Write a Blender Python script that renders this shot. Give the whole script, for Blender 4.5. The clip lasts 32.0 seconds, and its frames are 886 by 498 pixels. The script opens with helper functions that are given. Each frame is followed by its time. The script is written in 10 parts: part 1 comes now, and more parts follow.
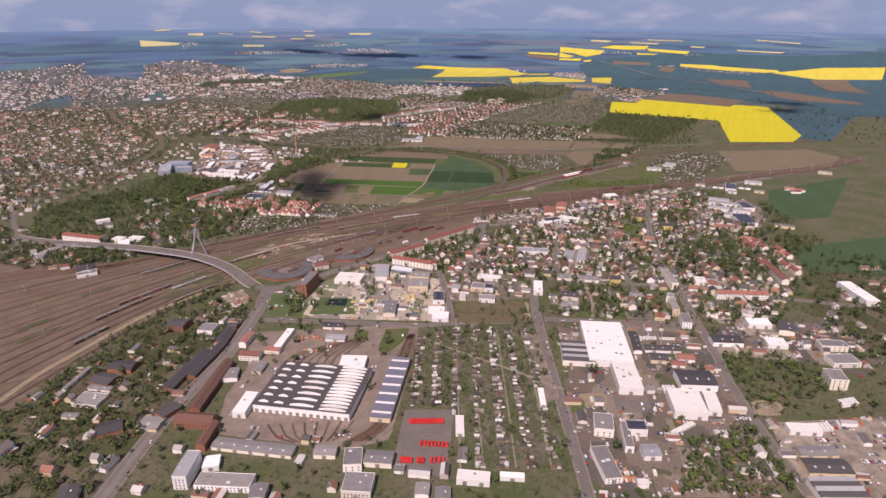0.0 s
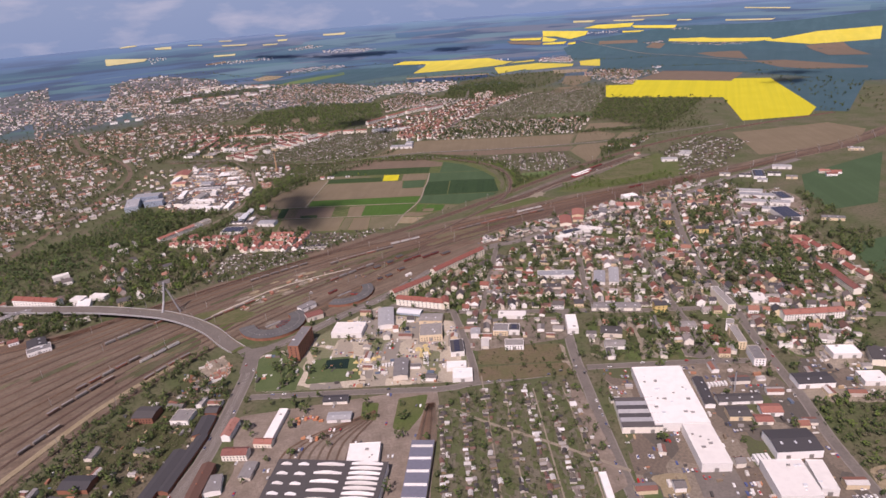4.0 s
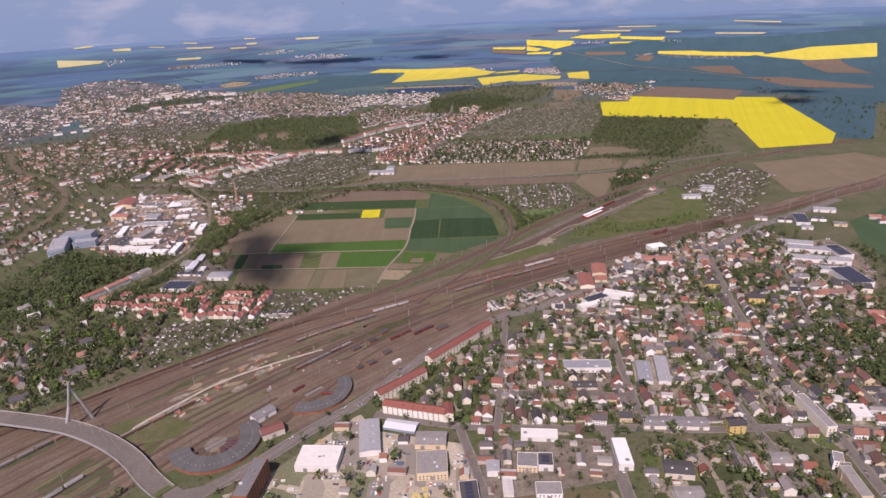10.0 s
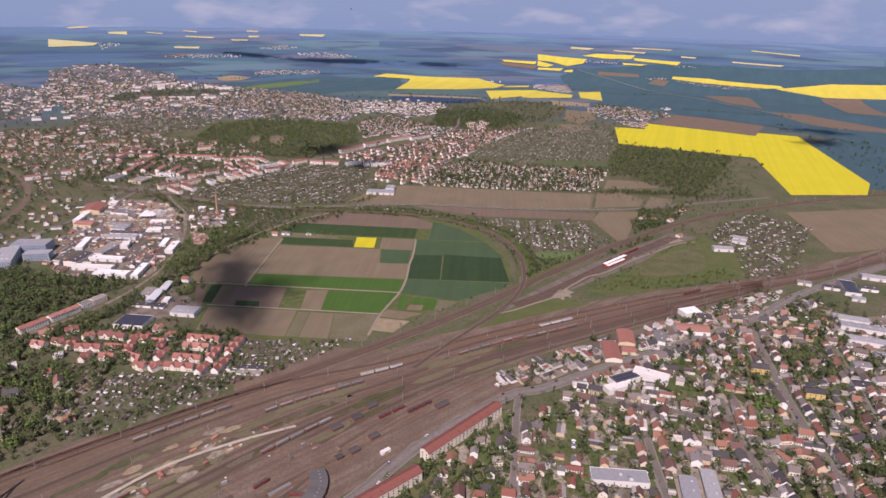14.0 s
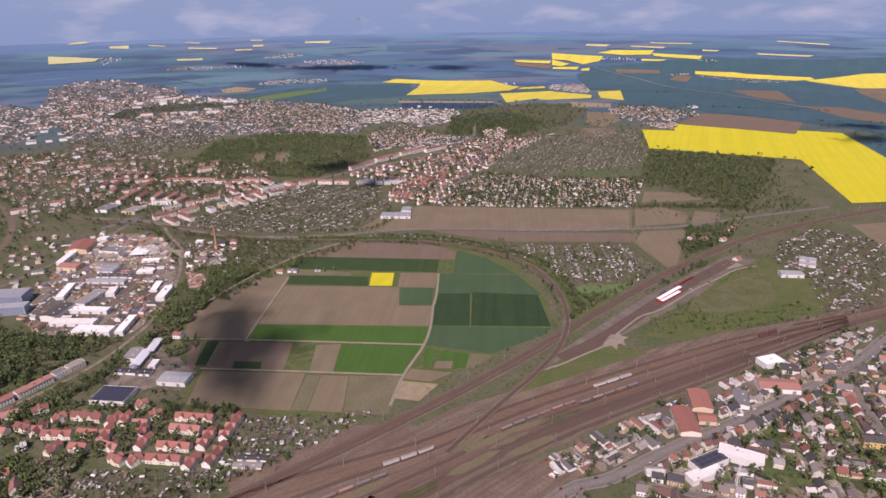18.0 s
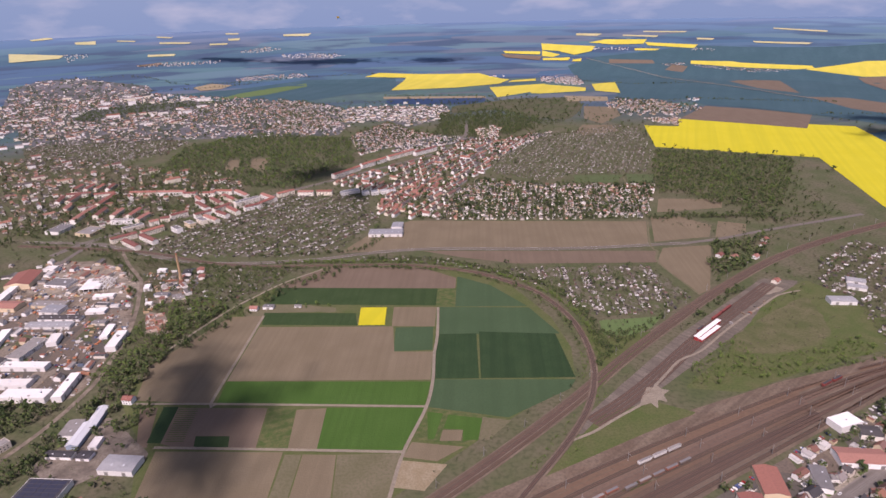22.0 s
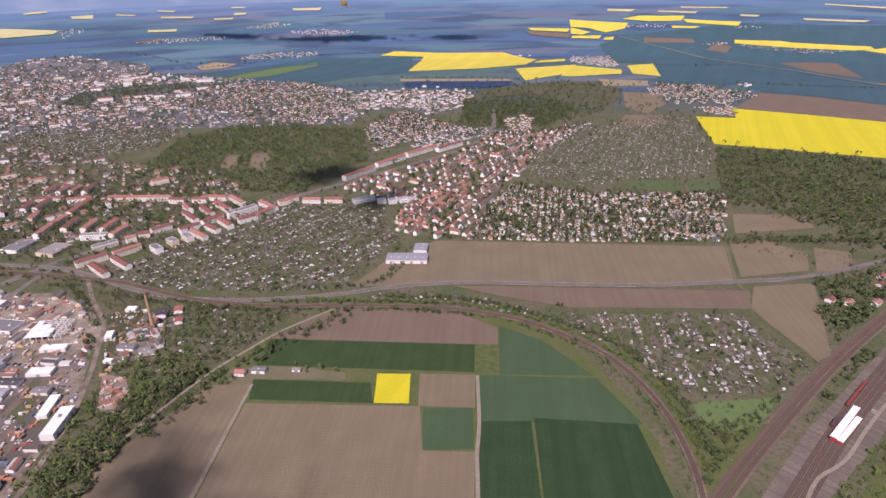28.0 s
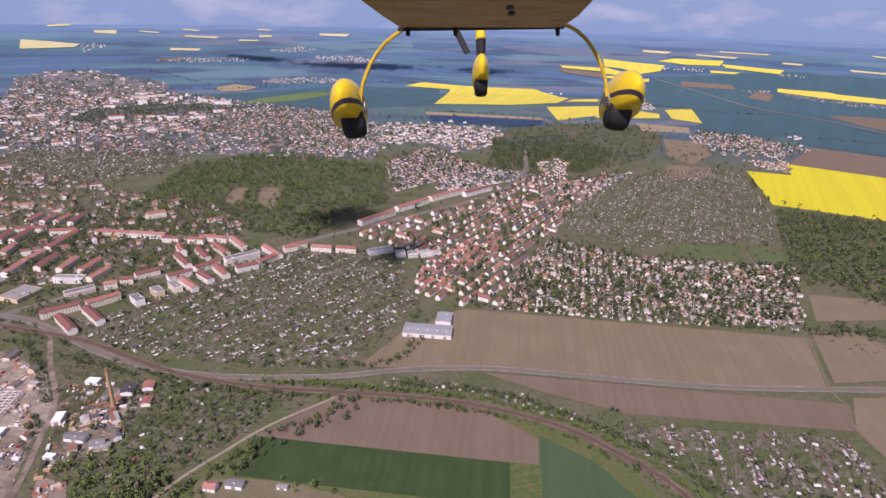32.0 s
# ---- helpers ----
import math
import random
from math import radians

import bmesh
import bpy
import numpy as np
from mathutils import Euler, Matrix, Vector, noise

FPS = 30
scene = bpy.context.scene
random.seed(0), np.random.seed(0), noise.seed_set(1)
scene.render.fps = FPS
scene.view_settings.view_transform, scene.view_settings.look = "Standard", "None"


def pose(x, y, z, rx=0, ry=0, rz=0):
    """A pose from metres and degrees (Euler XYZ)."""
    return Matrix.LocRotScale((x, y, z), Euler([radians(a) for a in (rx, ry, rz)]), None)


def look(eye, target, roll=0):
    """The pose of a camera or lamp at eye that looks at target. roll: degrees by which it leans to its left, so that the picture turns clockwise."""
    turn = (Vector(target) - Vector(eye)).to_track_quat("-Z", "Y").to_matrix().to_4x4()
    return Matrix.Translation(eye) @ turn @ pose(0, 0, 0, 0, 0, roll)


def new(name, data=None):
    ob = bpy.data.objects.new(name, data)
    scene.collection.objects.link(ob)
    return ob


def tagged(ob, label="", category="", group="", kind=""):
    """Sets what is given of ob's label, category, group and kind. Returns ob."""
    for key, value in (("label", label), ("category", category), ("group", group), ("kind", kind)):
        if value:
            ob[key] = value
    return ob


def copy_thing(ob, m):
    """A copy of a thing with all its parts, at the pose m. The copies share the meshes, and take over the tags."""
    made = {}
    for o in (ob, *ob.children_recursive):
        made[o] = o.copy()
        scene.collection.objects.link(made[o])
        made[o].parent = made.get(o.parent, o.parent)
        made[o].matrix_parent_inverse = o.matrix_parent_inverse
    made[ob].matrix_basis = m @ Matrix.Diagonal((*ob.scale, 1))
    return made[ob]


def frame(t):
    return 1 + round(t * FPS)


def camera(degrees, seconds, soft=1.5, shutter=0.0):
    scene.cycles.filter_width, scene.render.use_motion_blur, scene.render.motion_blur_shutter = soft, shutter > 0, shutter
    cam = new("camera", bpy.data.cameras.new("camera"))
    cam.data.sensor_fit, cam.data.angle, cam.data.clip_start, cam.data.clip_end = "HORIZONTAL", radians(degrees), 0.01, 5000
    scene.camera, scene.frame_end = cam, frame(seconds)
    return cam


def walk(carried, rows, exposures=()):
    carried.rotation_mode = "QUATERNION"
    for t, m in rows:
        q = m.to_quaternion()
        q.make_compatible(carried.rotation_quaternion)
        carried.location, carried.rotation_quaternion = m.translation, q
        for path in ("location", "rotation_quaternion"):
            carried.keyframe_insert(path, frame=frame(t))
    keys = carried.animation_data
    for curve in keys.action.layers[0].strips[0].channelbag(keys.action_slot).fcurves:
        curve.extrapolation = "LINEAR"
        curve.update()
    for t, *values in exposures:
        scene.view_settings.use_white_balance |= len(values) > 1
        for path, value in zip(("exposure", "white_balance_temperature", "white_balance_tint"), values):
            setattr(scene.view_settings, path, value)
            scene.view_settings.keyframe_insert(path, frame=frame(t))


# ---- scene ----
cam = camera(70.96, 32.0)
walk(cam, [
    (0, pose(0.0, -0.0, 383.7, 68.70, 0, -4.72) @ pose(0, 0, 0, 0, 0, 0.08)),
    (0.5, pose(-0.6, 19.6, 384.3, 68.85, 0, -4.88) @ pose(0, 0, 0, 0, 0, 0.37)),
    (1, pose(-1.3, 39.2, 384.8, 69.13, 0, -3.87) @ pose(0, 0, 0, 0, 0, -2.68)),
    (1.5, pose(-2.2, 58.6, 385.3, 69.41, 0, -3.26) @ pose(0, 0, 0, 0, 0, -4.42)),
    (2, pose(-3.3, 77.9, 385.8, 69.54, 0, -2.82) @ pose(0, 0, 0, 0, 0, -5.28)),
    (2.5, pose(-4.6, 97.0, 386.3, 69.16, 0, -4.06) @ pose(0, 0, 0, 0, 0, -4.61)),
    (3, pose(-5.8, 116.0, 386.8, 68.82, 0, -4.50) @ pose(0, 0, 0, 0, 0, -5.31)),
    (3.5, pose(-7.1, 134.8, 387.4, 68.36, 0, -4.96) @ pose(0, 0, 0, 0, 0, -5.00)),
    (5.5, pose(-10.4, 208.1, 390.0, 66.69, 0, -6.69) @ pose(0, 0, 0, 0, 0, -2.89)),
    (6, pose(-10.3, 227.0, 390.8, 66.35, 0, -7.22) @ pose(0, 0, 0, 0, 0, -1.95)),
    (6.5, pose(-10.2, 246.1, 391.6, 67.18, 0, -7.59) @ pose(0, 0, 0, 0, 0, -1.52)),
    (7, pose(-10.0, 265.2, 392.4, 67.19, 0, -6.95) @ pose(0, 0, 0, 0, 0, -2.19)),
    (7.5, pose(-10.0, 284.3, 393.1, 66.72, 0, -6.42) @ pose(0, 0, 0, 0, 0, -1.79)),
    (8, pose(-10.0, 303.4, 393.8, 66.89, 0, -6.78) @ pose(0, 0, 0, 0, 0, -1.29)),
    (8.5, pose(-10.1, 322.5, 394.4, 67.15, 0, -7.44) @ pose(0, 0, 0, 0, 0, -1.60)),
    (9, pose(-10.2, 341.5, 395.1, 67.28, 0, -7.99) @ pose(0, 0, 0, 0, 0, -1.54)),
    (9.5, pose(-10.3, 360.4, 395.7, 67.76, 0, -8.26) @ pose(0, 0, 0, 0, 0, -1.83)),
    (10, pose(-10.4, 379.2, 396.4, 68.09, 0, -8.10) @ pose(0, 0, 0, 0, 0, -3.10)),
    (10.5, pose(-10.6, 398.0, 397.2, 68.16, 0, -8.11) @ pose(0, 0, 0, 0, 0, -3.68)),
    (11, pose(-10.7, 416.6, 398.1, 68.35, 0, -8.76) @ pose(0, 0, 0, 0, 0, -2.63)),
    (11.5, pose(-10.7, 435.2, 399.0, 68.43, 0, -8.83) @ pose(0, 0, 0, 0, 0, -1.14)),
    (12, pose(-10.4, 453.8, 400.0, 68.53, 0, -9.01) @ pose(0, 0, 0, 0, 0, -0.45)),
    (12.5, pose(-9.9, 472.3, 401.1, 68.50, 0, -9.18) @ pose(0, 0, 0, 0, 0, -0.31)),
    (13, pose(-9.2, 490.8, 402.1, 68.53, 0, -9.27) @ pose(0, 0, 0, 0, 0, 0.39)),
    (13.5, pose(-8.4, 509.2, 403.1, 68.56, 0, -9.27) @ pose(0, 0, 0, 0, 0, 1.49)),
    (14, pose(-7.7, 527.6, 404.1, 68.48, 0, -9.01) @ pose(0, 0, 0, 0, 0, 1.33)),
    (14.5, pose(-7.0, 546.0, 404.9, 68.75, 0, -8.23) @ pose(0, 0, 0, 0, 0, -0.77)),
    (16.5, pose(-7.0, 618.3, 406.3, 68.33, 0, -10.60) @ pose(0, 0, 0, 0, 0, 1.06)),
    (17, pose(-6.9, 636.6, 406.7, 68.61, 0, -9.98) @ pose(0, 0, 0, 0, 0, -0.28)),
    (17.5, pose(-6.7, 655.0, 407.1, 68.49, 0, -7.87) @ pose(0, 0, 0, 0, 0, -1.58)),
    (18, pose(-6.6, 673.4, 407.4, 68.49, 0, -7.73) @ pose(0, 0, 0, 0, 0, -0.92)),
    (18.5, pose(-6.5, 691.9, 407.8, 68.56, 0, -8.29) @ pose(0, 0, 0, 0, 0, -0.62)),
    (19, pose(-6.4, 710.5, 408.1, 68.39, 0, -8.83) @ pose(0, 0, 0, 0, 0, -0.21)),
    (19.5, pose(-6.1, 729.1, 408.3, 68.33, 0, -8.26) @ pose(0, 0, 0, 0, 0, -1.80)),
    (20, pose(-5.8, 747.6, 408.5, 68.36, 0, -8.17) @ pose(0, 0, 0, 0, 0, -1.54)),
    (20.5, pose(-5.3, 766.2, 408.7, 68.16, 0, -8.57) @ pose(0, 0, 0, 0, 0, 0.18)),
    (21, pose(-4.8, 784.8, 408.8, 67.83, 0, -9.02) @ pose(0, 0, 0, 0, 0, 0.44)),
    (21.5, pose(-4.2, 803.4, 408.9, 67.47, 0, -9.53) @ pose(0, 0, 0, 0, 0, 0.67)),
    (22, pose(-3.7, 822.0, 409.0, 67.59, 0, -9.09) @ pose(0, 0, 0, 0, 0, -1.56)),
    (22.5, pose(-3.2, 840.5, 409.0, 67.72, 0, -8.90) @ pose(0, 0, 0, 0, 0, -1.20)),
    (23, pose(-2.7, 859.0, 409.1, 67.39, 0, -9.23) @ pose(0, 0, 0, 0, 0, -0.07)),
    (23.5, pose(-2.2, 877.5, 409.0, 67.15, 0, -8.99) @ pose(0, 0, 0, 0, 0, -0.48)),
    (24, pose(-1.8, 895.9, 409.0, 67.69, 0, -8.32) @ pose(0, 0, 0, 0, 0, -1.29)),
    (24.5, pose(-1.5, 914.3, 408.9, 67.37, 0, -8.77) @ pose(0, 0, 0, 0, 0, 0.50)),
    (26.5, pose(0.7, 988.3, 407.4, 66.47, 0, -8.94) @ pose(0, 0, 0, 0, 0, -1.20)),
    (27, pose(0.7, 1007.2, 406.7, 66.56, 0, -7.56) @ pose(0, 0, 0, 0, 0, -3.62)),
    (27.5, pose(0.7, 1026.3, 406.0, 65.82, 0, -6.93) @ pose(0, 0, 0, 0, 0, -2.69)),
    (28, pose(0.7, 1045.4, 405.2, 65.44, 0, -7.85) @ pose(0, 0, 0, 0, 0, -1.40)),
    (28.5, pose(1.0, 1064.6, 404.3, 65.14, 0, -8.48) @ pose(0, 0, 0, 0, 0, 0.46)),
    (29, pose(1.3, 1083.9, 403.4, 65.29, 0, -7.91) @ pose(0, 0, 0, 0, 0, 0.91)),
    (29.5, pose(1.6, 1103.4, 402.4, 65.34, 0, -6.42) @ pose(0, 0, 0, 0, 0, 0.75)),
    (30, pose(1.8, 1123.0, 401.4, 65.48, 0, -5.51) @ pose(0, 0, 0, 0, 0, -0.07)),
    (30.5, pose(1.6, 1142.6, 400.4, 65.91, 0, -5.40) @ pose(0, 0, 0, 0, 0, 0.48)),
    (31, pose(1.2, 1162.1, 399.3, 66.66, 0, -5.12) @ pose(0, 0, 0, 0, 0, -0.60)),
    (31.5, pose(0.6, 1181.6, 398.3, 66.74, 0, -5.67) @ pose(0, 0, 0, 0, 0, 0.21)),
    (32, pose(-0.0, 1201.0, 397.2, 68.02, 0, -6.57) @ pose(0, 0, 0, 0, 0, 1.39)),
], [(0, -0.03, 6860, 35), (3, -0.03, 6820, 35), (6, -0.03, 6580, 35), (12, -0.02, 6590, 36), (22, 0.02, 6530, 37), (32, 0.12, 6330, 38)])
AIRCRAFT = pose(-0.0, 1201.0, 397.2, 68.02, 0, -6.57) @ pose(0, 0, 0, 0, 0, 1.39)      # where the carrying aircraft is as the shot ends
# path end

# ---- daylight ----
SUN_ELEVATION, SUN_AZIMUTH = 50.0, 205.0      # degrees; azimuth clockwise from +y, the side that the light comes from
world = bpy.data.worlds.new("sky")
scene.world = world
world.use_nodes = True
sky = world.node_tree.nodes.new("ShaderNodeTexSky")
sky.sky_type, sky.sun_disc = "NISHITA", False
sky.sun_elevation, sky.sun_rotation = radians(SUN_ELEVATION), radians(SUN_AZIMUTH)
sky.air_density, sky.dust_density, sky.altitude = 1.0, 2.0, 300
world.node_tree.links.new(sky.outputs[0], world.node_tree.nodes["Background"].inputs[0])
world.node_tree.nodes["Background"].inputs[1].default_value = 0.075
sun = new("sun", bpy.data.lights.new("sun", "SUN"))
sun.data.energy, sun.data.angle, sun.data.color = 4.4, radians(0.53), (1.0, 0.95, 0.87)
sun_from = Vector((math.sin(radians(SUN_AZIMUTH)) * math.cos(radians(SUN_ELEVATION)),
                   math.cos(radians(SUN_AZIMUTH)) * math.cos(radians(SUN_ELEVATION)), math.sin(radians(SUN_ELEVATION))))
sun.matrix_world = look(sun_from * 3000, (0, 0, 0))


# ---- materials ----
def nodes_of(name, rough=0.9, metal=0.0):
    m = bpy.data.materials.new(name)
    m.use_nodes = True
    b = m.node_tree.nodes["Principled BSDF"]
    b.inputs["Roughness"].default_value, b.inputs["Metallic"].default_value = rough, metal
    b.inputs["Specular IOR Level"].default_value = 0.25
    return m, m.node_tree.nodes, m.node_tree.links, b


def noise_fac(n, l, scale, detail=4.0, lo=0.35, hi=0.65, stretch=None, turn=0.0):
    """A noise over the world's metres, spread to 0..1."""
    geo = n.new("ShaderNodeNewGeometry")
    tex = n.new("ShaderNodeTexNoise")
    tex.inputs["Scale"].default_value, tex.inputs["Detail"].default_value = 1.0 / scale, detail
    src = geo.outputs["Position"]
    if stretch:
        mp = n.new("ShaderNodeMapping")
        mp.vector_type = "TEXTURE"
        mp.inputs["Rotation"].default_value = (0, 0, radians(turn))
        mp.inputs["Scale"].default_value = [1 / k for k in stretch]
        l.new(src, mp.inputs[0])
        src = mp.outputs[0]
    l.new(src, tex.inputs["Vector"])
    rng = n.new("ShaderNodeMapRange")
    rng.inputs["From Min"].default_value, rng.inputs["From Max"].default_value = lo, hi
    l.new(tex.outputs["Fac"], rng.inputs["Value"])
    return rng.outputs[0]


def mix(n, l, fac, a, b, kind="MIX"):
    m = n.new("ShaderNodeMix")
    m.data_type, m.blend_type = "RGBA", kind
    for i, v in ((0, fac), (6, a), (7, b)):
        if isinstance(v, (tuple, list)):
            m.inputs[i].default_value = (*v, 1)
        elif isinstance(v, (int, float)):
            m.inputs[i].default_value = v
        else:
            l.new(v, m.inputs[i])
    return m.outputs[2]


def bumped(n, l, b, height, strength, dist=0.3):
    k = n.new("ShaderNodeBump")
    k.inputs["Strength"].default_value, k.inputs["Distance"].default_value = strength, dist
    l.new(height, k.inputs["Height"])
    l.new(k.outputs[0], b.inputs["Normal"])


def earth(name, a, b, c, big=40.0, small=4.0, rough=0.95, stripe=None, stripe_turn=0.0, amount=0.55):
    """Ground of three tones: a and b in patches, c in fine grain; stripe: metres between worked rows."""
    m, n, l, s = nodes_of(name, rough)
    col = mix(n, l, noise_fac(n, l, big, 5), a, b)
    fine = noise_fac(n, l, small, 6, 0.4, 0.72)
    mul = n.new("ShaderNodeMath")
    mul.operation = "MULTIPLY"
    l.new(fine, mul.inputs[0])
    mul.inputs[1].default_value = amount
    col = mix(n, l, mul.outputs[0], col, c)
    if stripe:
        rows = noise_fac(n, l, stripe, 2, 0.40, 0.62, (1.0, 0.012, 1.0), stripe_turn)
        half = n.new("ShaderNodeMath")
        half.operation = "MULTIPLY"
        l.new(rows, half.inputs[0])
        half.inputs[1].default_value = 0.5
        col = mix(n, l, half.outputs[0], col, c)
    l.new(col, s.inputs["Base Color"])
    bumped(n, l, s, fine, 0.5, 0.4)
    return m


def by_object(name, colours, rough=0.85, dirt=0.35, island=False, grain=1.2, metal=0.0):
    """Paint, render or tiles: one of several tones for each thing (or loose piece), with weathering."""
    m, n, l, s = nodes_of(name, rough, metal)
    if island:
        src = n.new("ShaderNodeNewGeometry").outputs["Random Per Island"]
    else:
        src = n.new("ShaderNodeObjectInfo").outputs["Random"]
    ramp = n.new("ShaderNodeValToRGB")
    ramp.color_ramp.interpolation = "CONSTANT"
    els = ramp.color_ramp.elements
    while len(els) < len(colours):
        els.new(0.5)
    for i, c in enumerate(colours):
        els[i].position = i / len(colours)
        els[i].color = (*c, 1)
    l.new(src, ramp.inputs[0])
    f1 = noise_fac(n, l, grain, 5, 0.42, 0.75)
    k = n.new("ShaderNodeMath")
    k.operation = "MULTIPLY"
    l.new(f1, k.inputs[0])
    k.inputs[1].default_value = dirt
    dark = mix(n, l, 0.62, ramp.outputs[0], (0.06, 0.055, 0.05))
    l.new(mix(n, l, k.outputs[0], ramp.outputs[0], dark), s.inputs["Base Color"])
    bumped(n, l, s, f1, 0.25, 0.1)
    return m


M = {}
def plots(name, tones, size, fine, grain=2.5):
    """Small garden plots, each of its own tone, with rough growth over them."""
    m, n, l, s = nodes_of(name, 0.95)
    geo, mp, cell = n.new("ShaderNodeNewGeometry"), n.new("ShaderNodeMapping"), n.new("ShaderNodeTexVoronoi")
    mp.inputs["Rotation"].default_value, mp.inputs["Scale"].default_value = (0, 0, 0.3), (1.0, 0.6, 0.0)
    cell.inputs["Scale"].default_value = 1.0 / size
    cell.distance = "CHEBYCHEV"
    l.new(geo.outputs["Position"], mp.inputs[0])
    l.new(mp.outputs[0], cell.inputs["Vector"])
    sep, ramp = n.new("ShaderNodeSeparateColor"), n.new("ShaderNodeValToRGB")
    l.new(cell.outputs["Color"], sep.inputs[0])
    ramp.color_ramp.interpolation = "CONSTANT"
    els = ramp.color_ramp.elements
    while len(els) < len(tones):
        els.new(0.5)
    for i, c in enumerate(tones):
        els[i].position, els[i].color = i / len(tones), (*c, 1)
    l.new(sep.outputs[0], ramp.inputs[0])
    f1 = noise_fac(n, l, grain, 6, 0.40, 0.72)
    half = n.new("ShaderNodeMath")
    half.operation = "MULTIPLY"
    l.new(f1, half.inputs[0])
    half.inputs[1].default_value = 0.6
    l.new(mix(n, l, half.outputs[0], ramp.outputs[0], fine), s.inputs["Base Color"])
    bumped(n, l, s, f1, 0.5, 0.4)
    return m


M["land"] = earth("meadow_and_waste_ground", (0.07, 0.088, 0.035), (0.12, 0.105, 0.07), (0.045, 0.058, 0.025), 55, 5)
M["garden"] = plots("garden_ground", [(0.07, 0.095, 0.035), (0.24, 0.205, 0.155), (0.10, 0.14, 0.045), (0.06, 0.075, 0.03), (0.36, 0.315, 0.255), (0.13, 0.135, 0.062), (0.28, 0.245, 0.20), (0.08, 0.115, 0.036)], 11, (0.06, 0.07, 0.03))
M["allotment"] = plots("allotment_ground", [(0.10, 0.118, 0.055), (0.145, 0.132, 0.092), (0.088, 0.108, 0.046), (0.12, 0.12, 0.072), (0.165, 0.148, 0.115), (0.092, 0.112, 0.046)], 6, (0.07, 0.08, 0.042), 2.0)
M["trade"] = plots("trade_yard_ground", [(0.15, 0.125, 0.098), (0.195, 0.16, 0.125), (0.11, 0.10, 0.086), (0.25, 0.212, 0.165), (0.165, 0.132, 0.104), (0.09, 0.106, 0.048), (0.125, 0.112, 0.094)], 24, (0.085, 0.074, 0.06))
M["works"] = plots("works_yard_ground", [(0.40, 0.355, 0.28), (0.33, 0.295, 0.235), (0.52, 0.46, 0.36), (0.24, 0.22, 0.19), (0.44, 0.39, 0.30), (0.15, 0.165, 0.085)], 22, (0.24, 0.215, 0.175))
M["rubble"] = earth("churned_rubble", (0.20, 0.165, 0.125), (0.36, 0.31, 0.25), (0.12, 0.11, 0.065), 9, 2)
M["meadow_rough"] = earth("rough_meadow", (0.09, 0.105, 0.04), (0.15, 0.135, 0.075), (0.06, 0.078, 0.028), 26, 3)
M["brown_meadow"] = earth("bare_brown_meadow", (0.155, 0.118, 0.075), (0.125, 0.118, 0.058), (0.095, 0.082, 0.045), 18, 3)
# street and garden greys, made bluish to paint in the far haze
M["town_ground"] = plots("hazed_town_ground", [(0.125, 0.125, 0.135), (0.08, 0.095, 0.08), (0.17, 0.165, 0.175), (0.065, 0.08, 0.07), (0.135, 0.13, 0.14)], 26, (0.08, 0.09, 0.09))
M["waste"] = plots("waste_ground", [(0.085, 0.083, 0.042), (0.12, 0.10, 0.068), (0.065, 0.072, 0.031), (0.15, 0.128, 0.09), (0.075, 0.083, 0.038)], 17, (0.06, 0.066, 0.03))
M["grass"] = earth("grass", (0.085, 0.115, 0.035), (0.12, 0.125, 0.055), (0.05, 0.075, 0.02), 22, 2.5)
M["grass_dry"] = earth("dry_grass", (0.14, 0.13, 0.075), (0.17, 0.15, 0.095), (0.10, 0.105, 0.05), 30, 3)
M["green_dark"] = earth("winter_wheat", (0.033, 0.064, 0.020), (0.046, 0.079, 0.028), (0.026, 0.052, 0.017), 25, 2, stripe=9, stripe_turn=-13)
M["green_deep"] = earth("dense_wheat", (0.026, 0.058, 0.022), (0.034, 0.068, 0.026), (0.018, 0.042, 0.016), 25, 2, stripe=7, stripe_turn=-13)
M["green_teal"] = earth("young_barley", (0.051, 0.093, 0.042), (0.060, 0.105, 0.050), (0.046, 0.083, 0.038), 60, 3, stripe=12, stripe_turn=-13)
M["green_bright"] = earth("fresh_grass_crop", (0.052, 0.118, 0.02), (0.062, 0.13, 0.025), (0.044, 0.10, 0.018), 40, 2, stripe=8, stripe_turn=-13)
M["green_mottled"] = earth("trial_plots", (0.07, 0.11, 0.03), (0.14, 0.135, 0.06), (0.05, 0.085, 0.025), 7, 2, stripe=5, stripe_turn=100)
# next two corn greens carry distance haze as added blue
M["green_hazed"] = earth("hazed_corn_of_the_plain", (0.042, 0.096, 0.114), (0.054, 0.111, 0.134), (0.036, 0.084, 0.103), 170, 14, stripe=45, stripe_turn=-35)
M["green_pale_hazed"] = earth("paler_hazed_corn", (0.066, 0.124, 0.118), (0.078, 0.137, 0.133), (0.056, 0.11, 0.108), 120, 12)
M["green_mid"] = earth("fresh_field_of_the_plain", (0.10, 0.165, 0.055), (0.12, 0.175, 0.065), (0.08, 0.14, 0.05), 90, 9)
M["soil"] = earth("dry_tilled_soil", (0.178, 0.145, 0.092), (0.208, 0.17, 0.112), (0.158, 0.129, 0.082), 45, 1.5, stripe=6, stripe_turn=-13)
M["soil_red"] = earth("tilled_soil", (0.160, 0.121, 0.086), (0.185, 0.141, 0.102), (0.142, 0.108, 0.077), 45, 1.5, stripe=6, stripe_turn=-13)
M["sand"] = earth("bare_sandy_soil", (0.27, 0.215, 0.135), (0.32, 0.265, 0.18), (0.18, 0.16, 0.085), 9, 2)
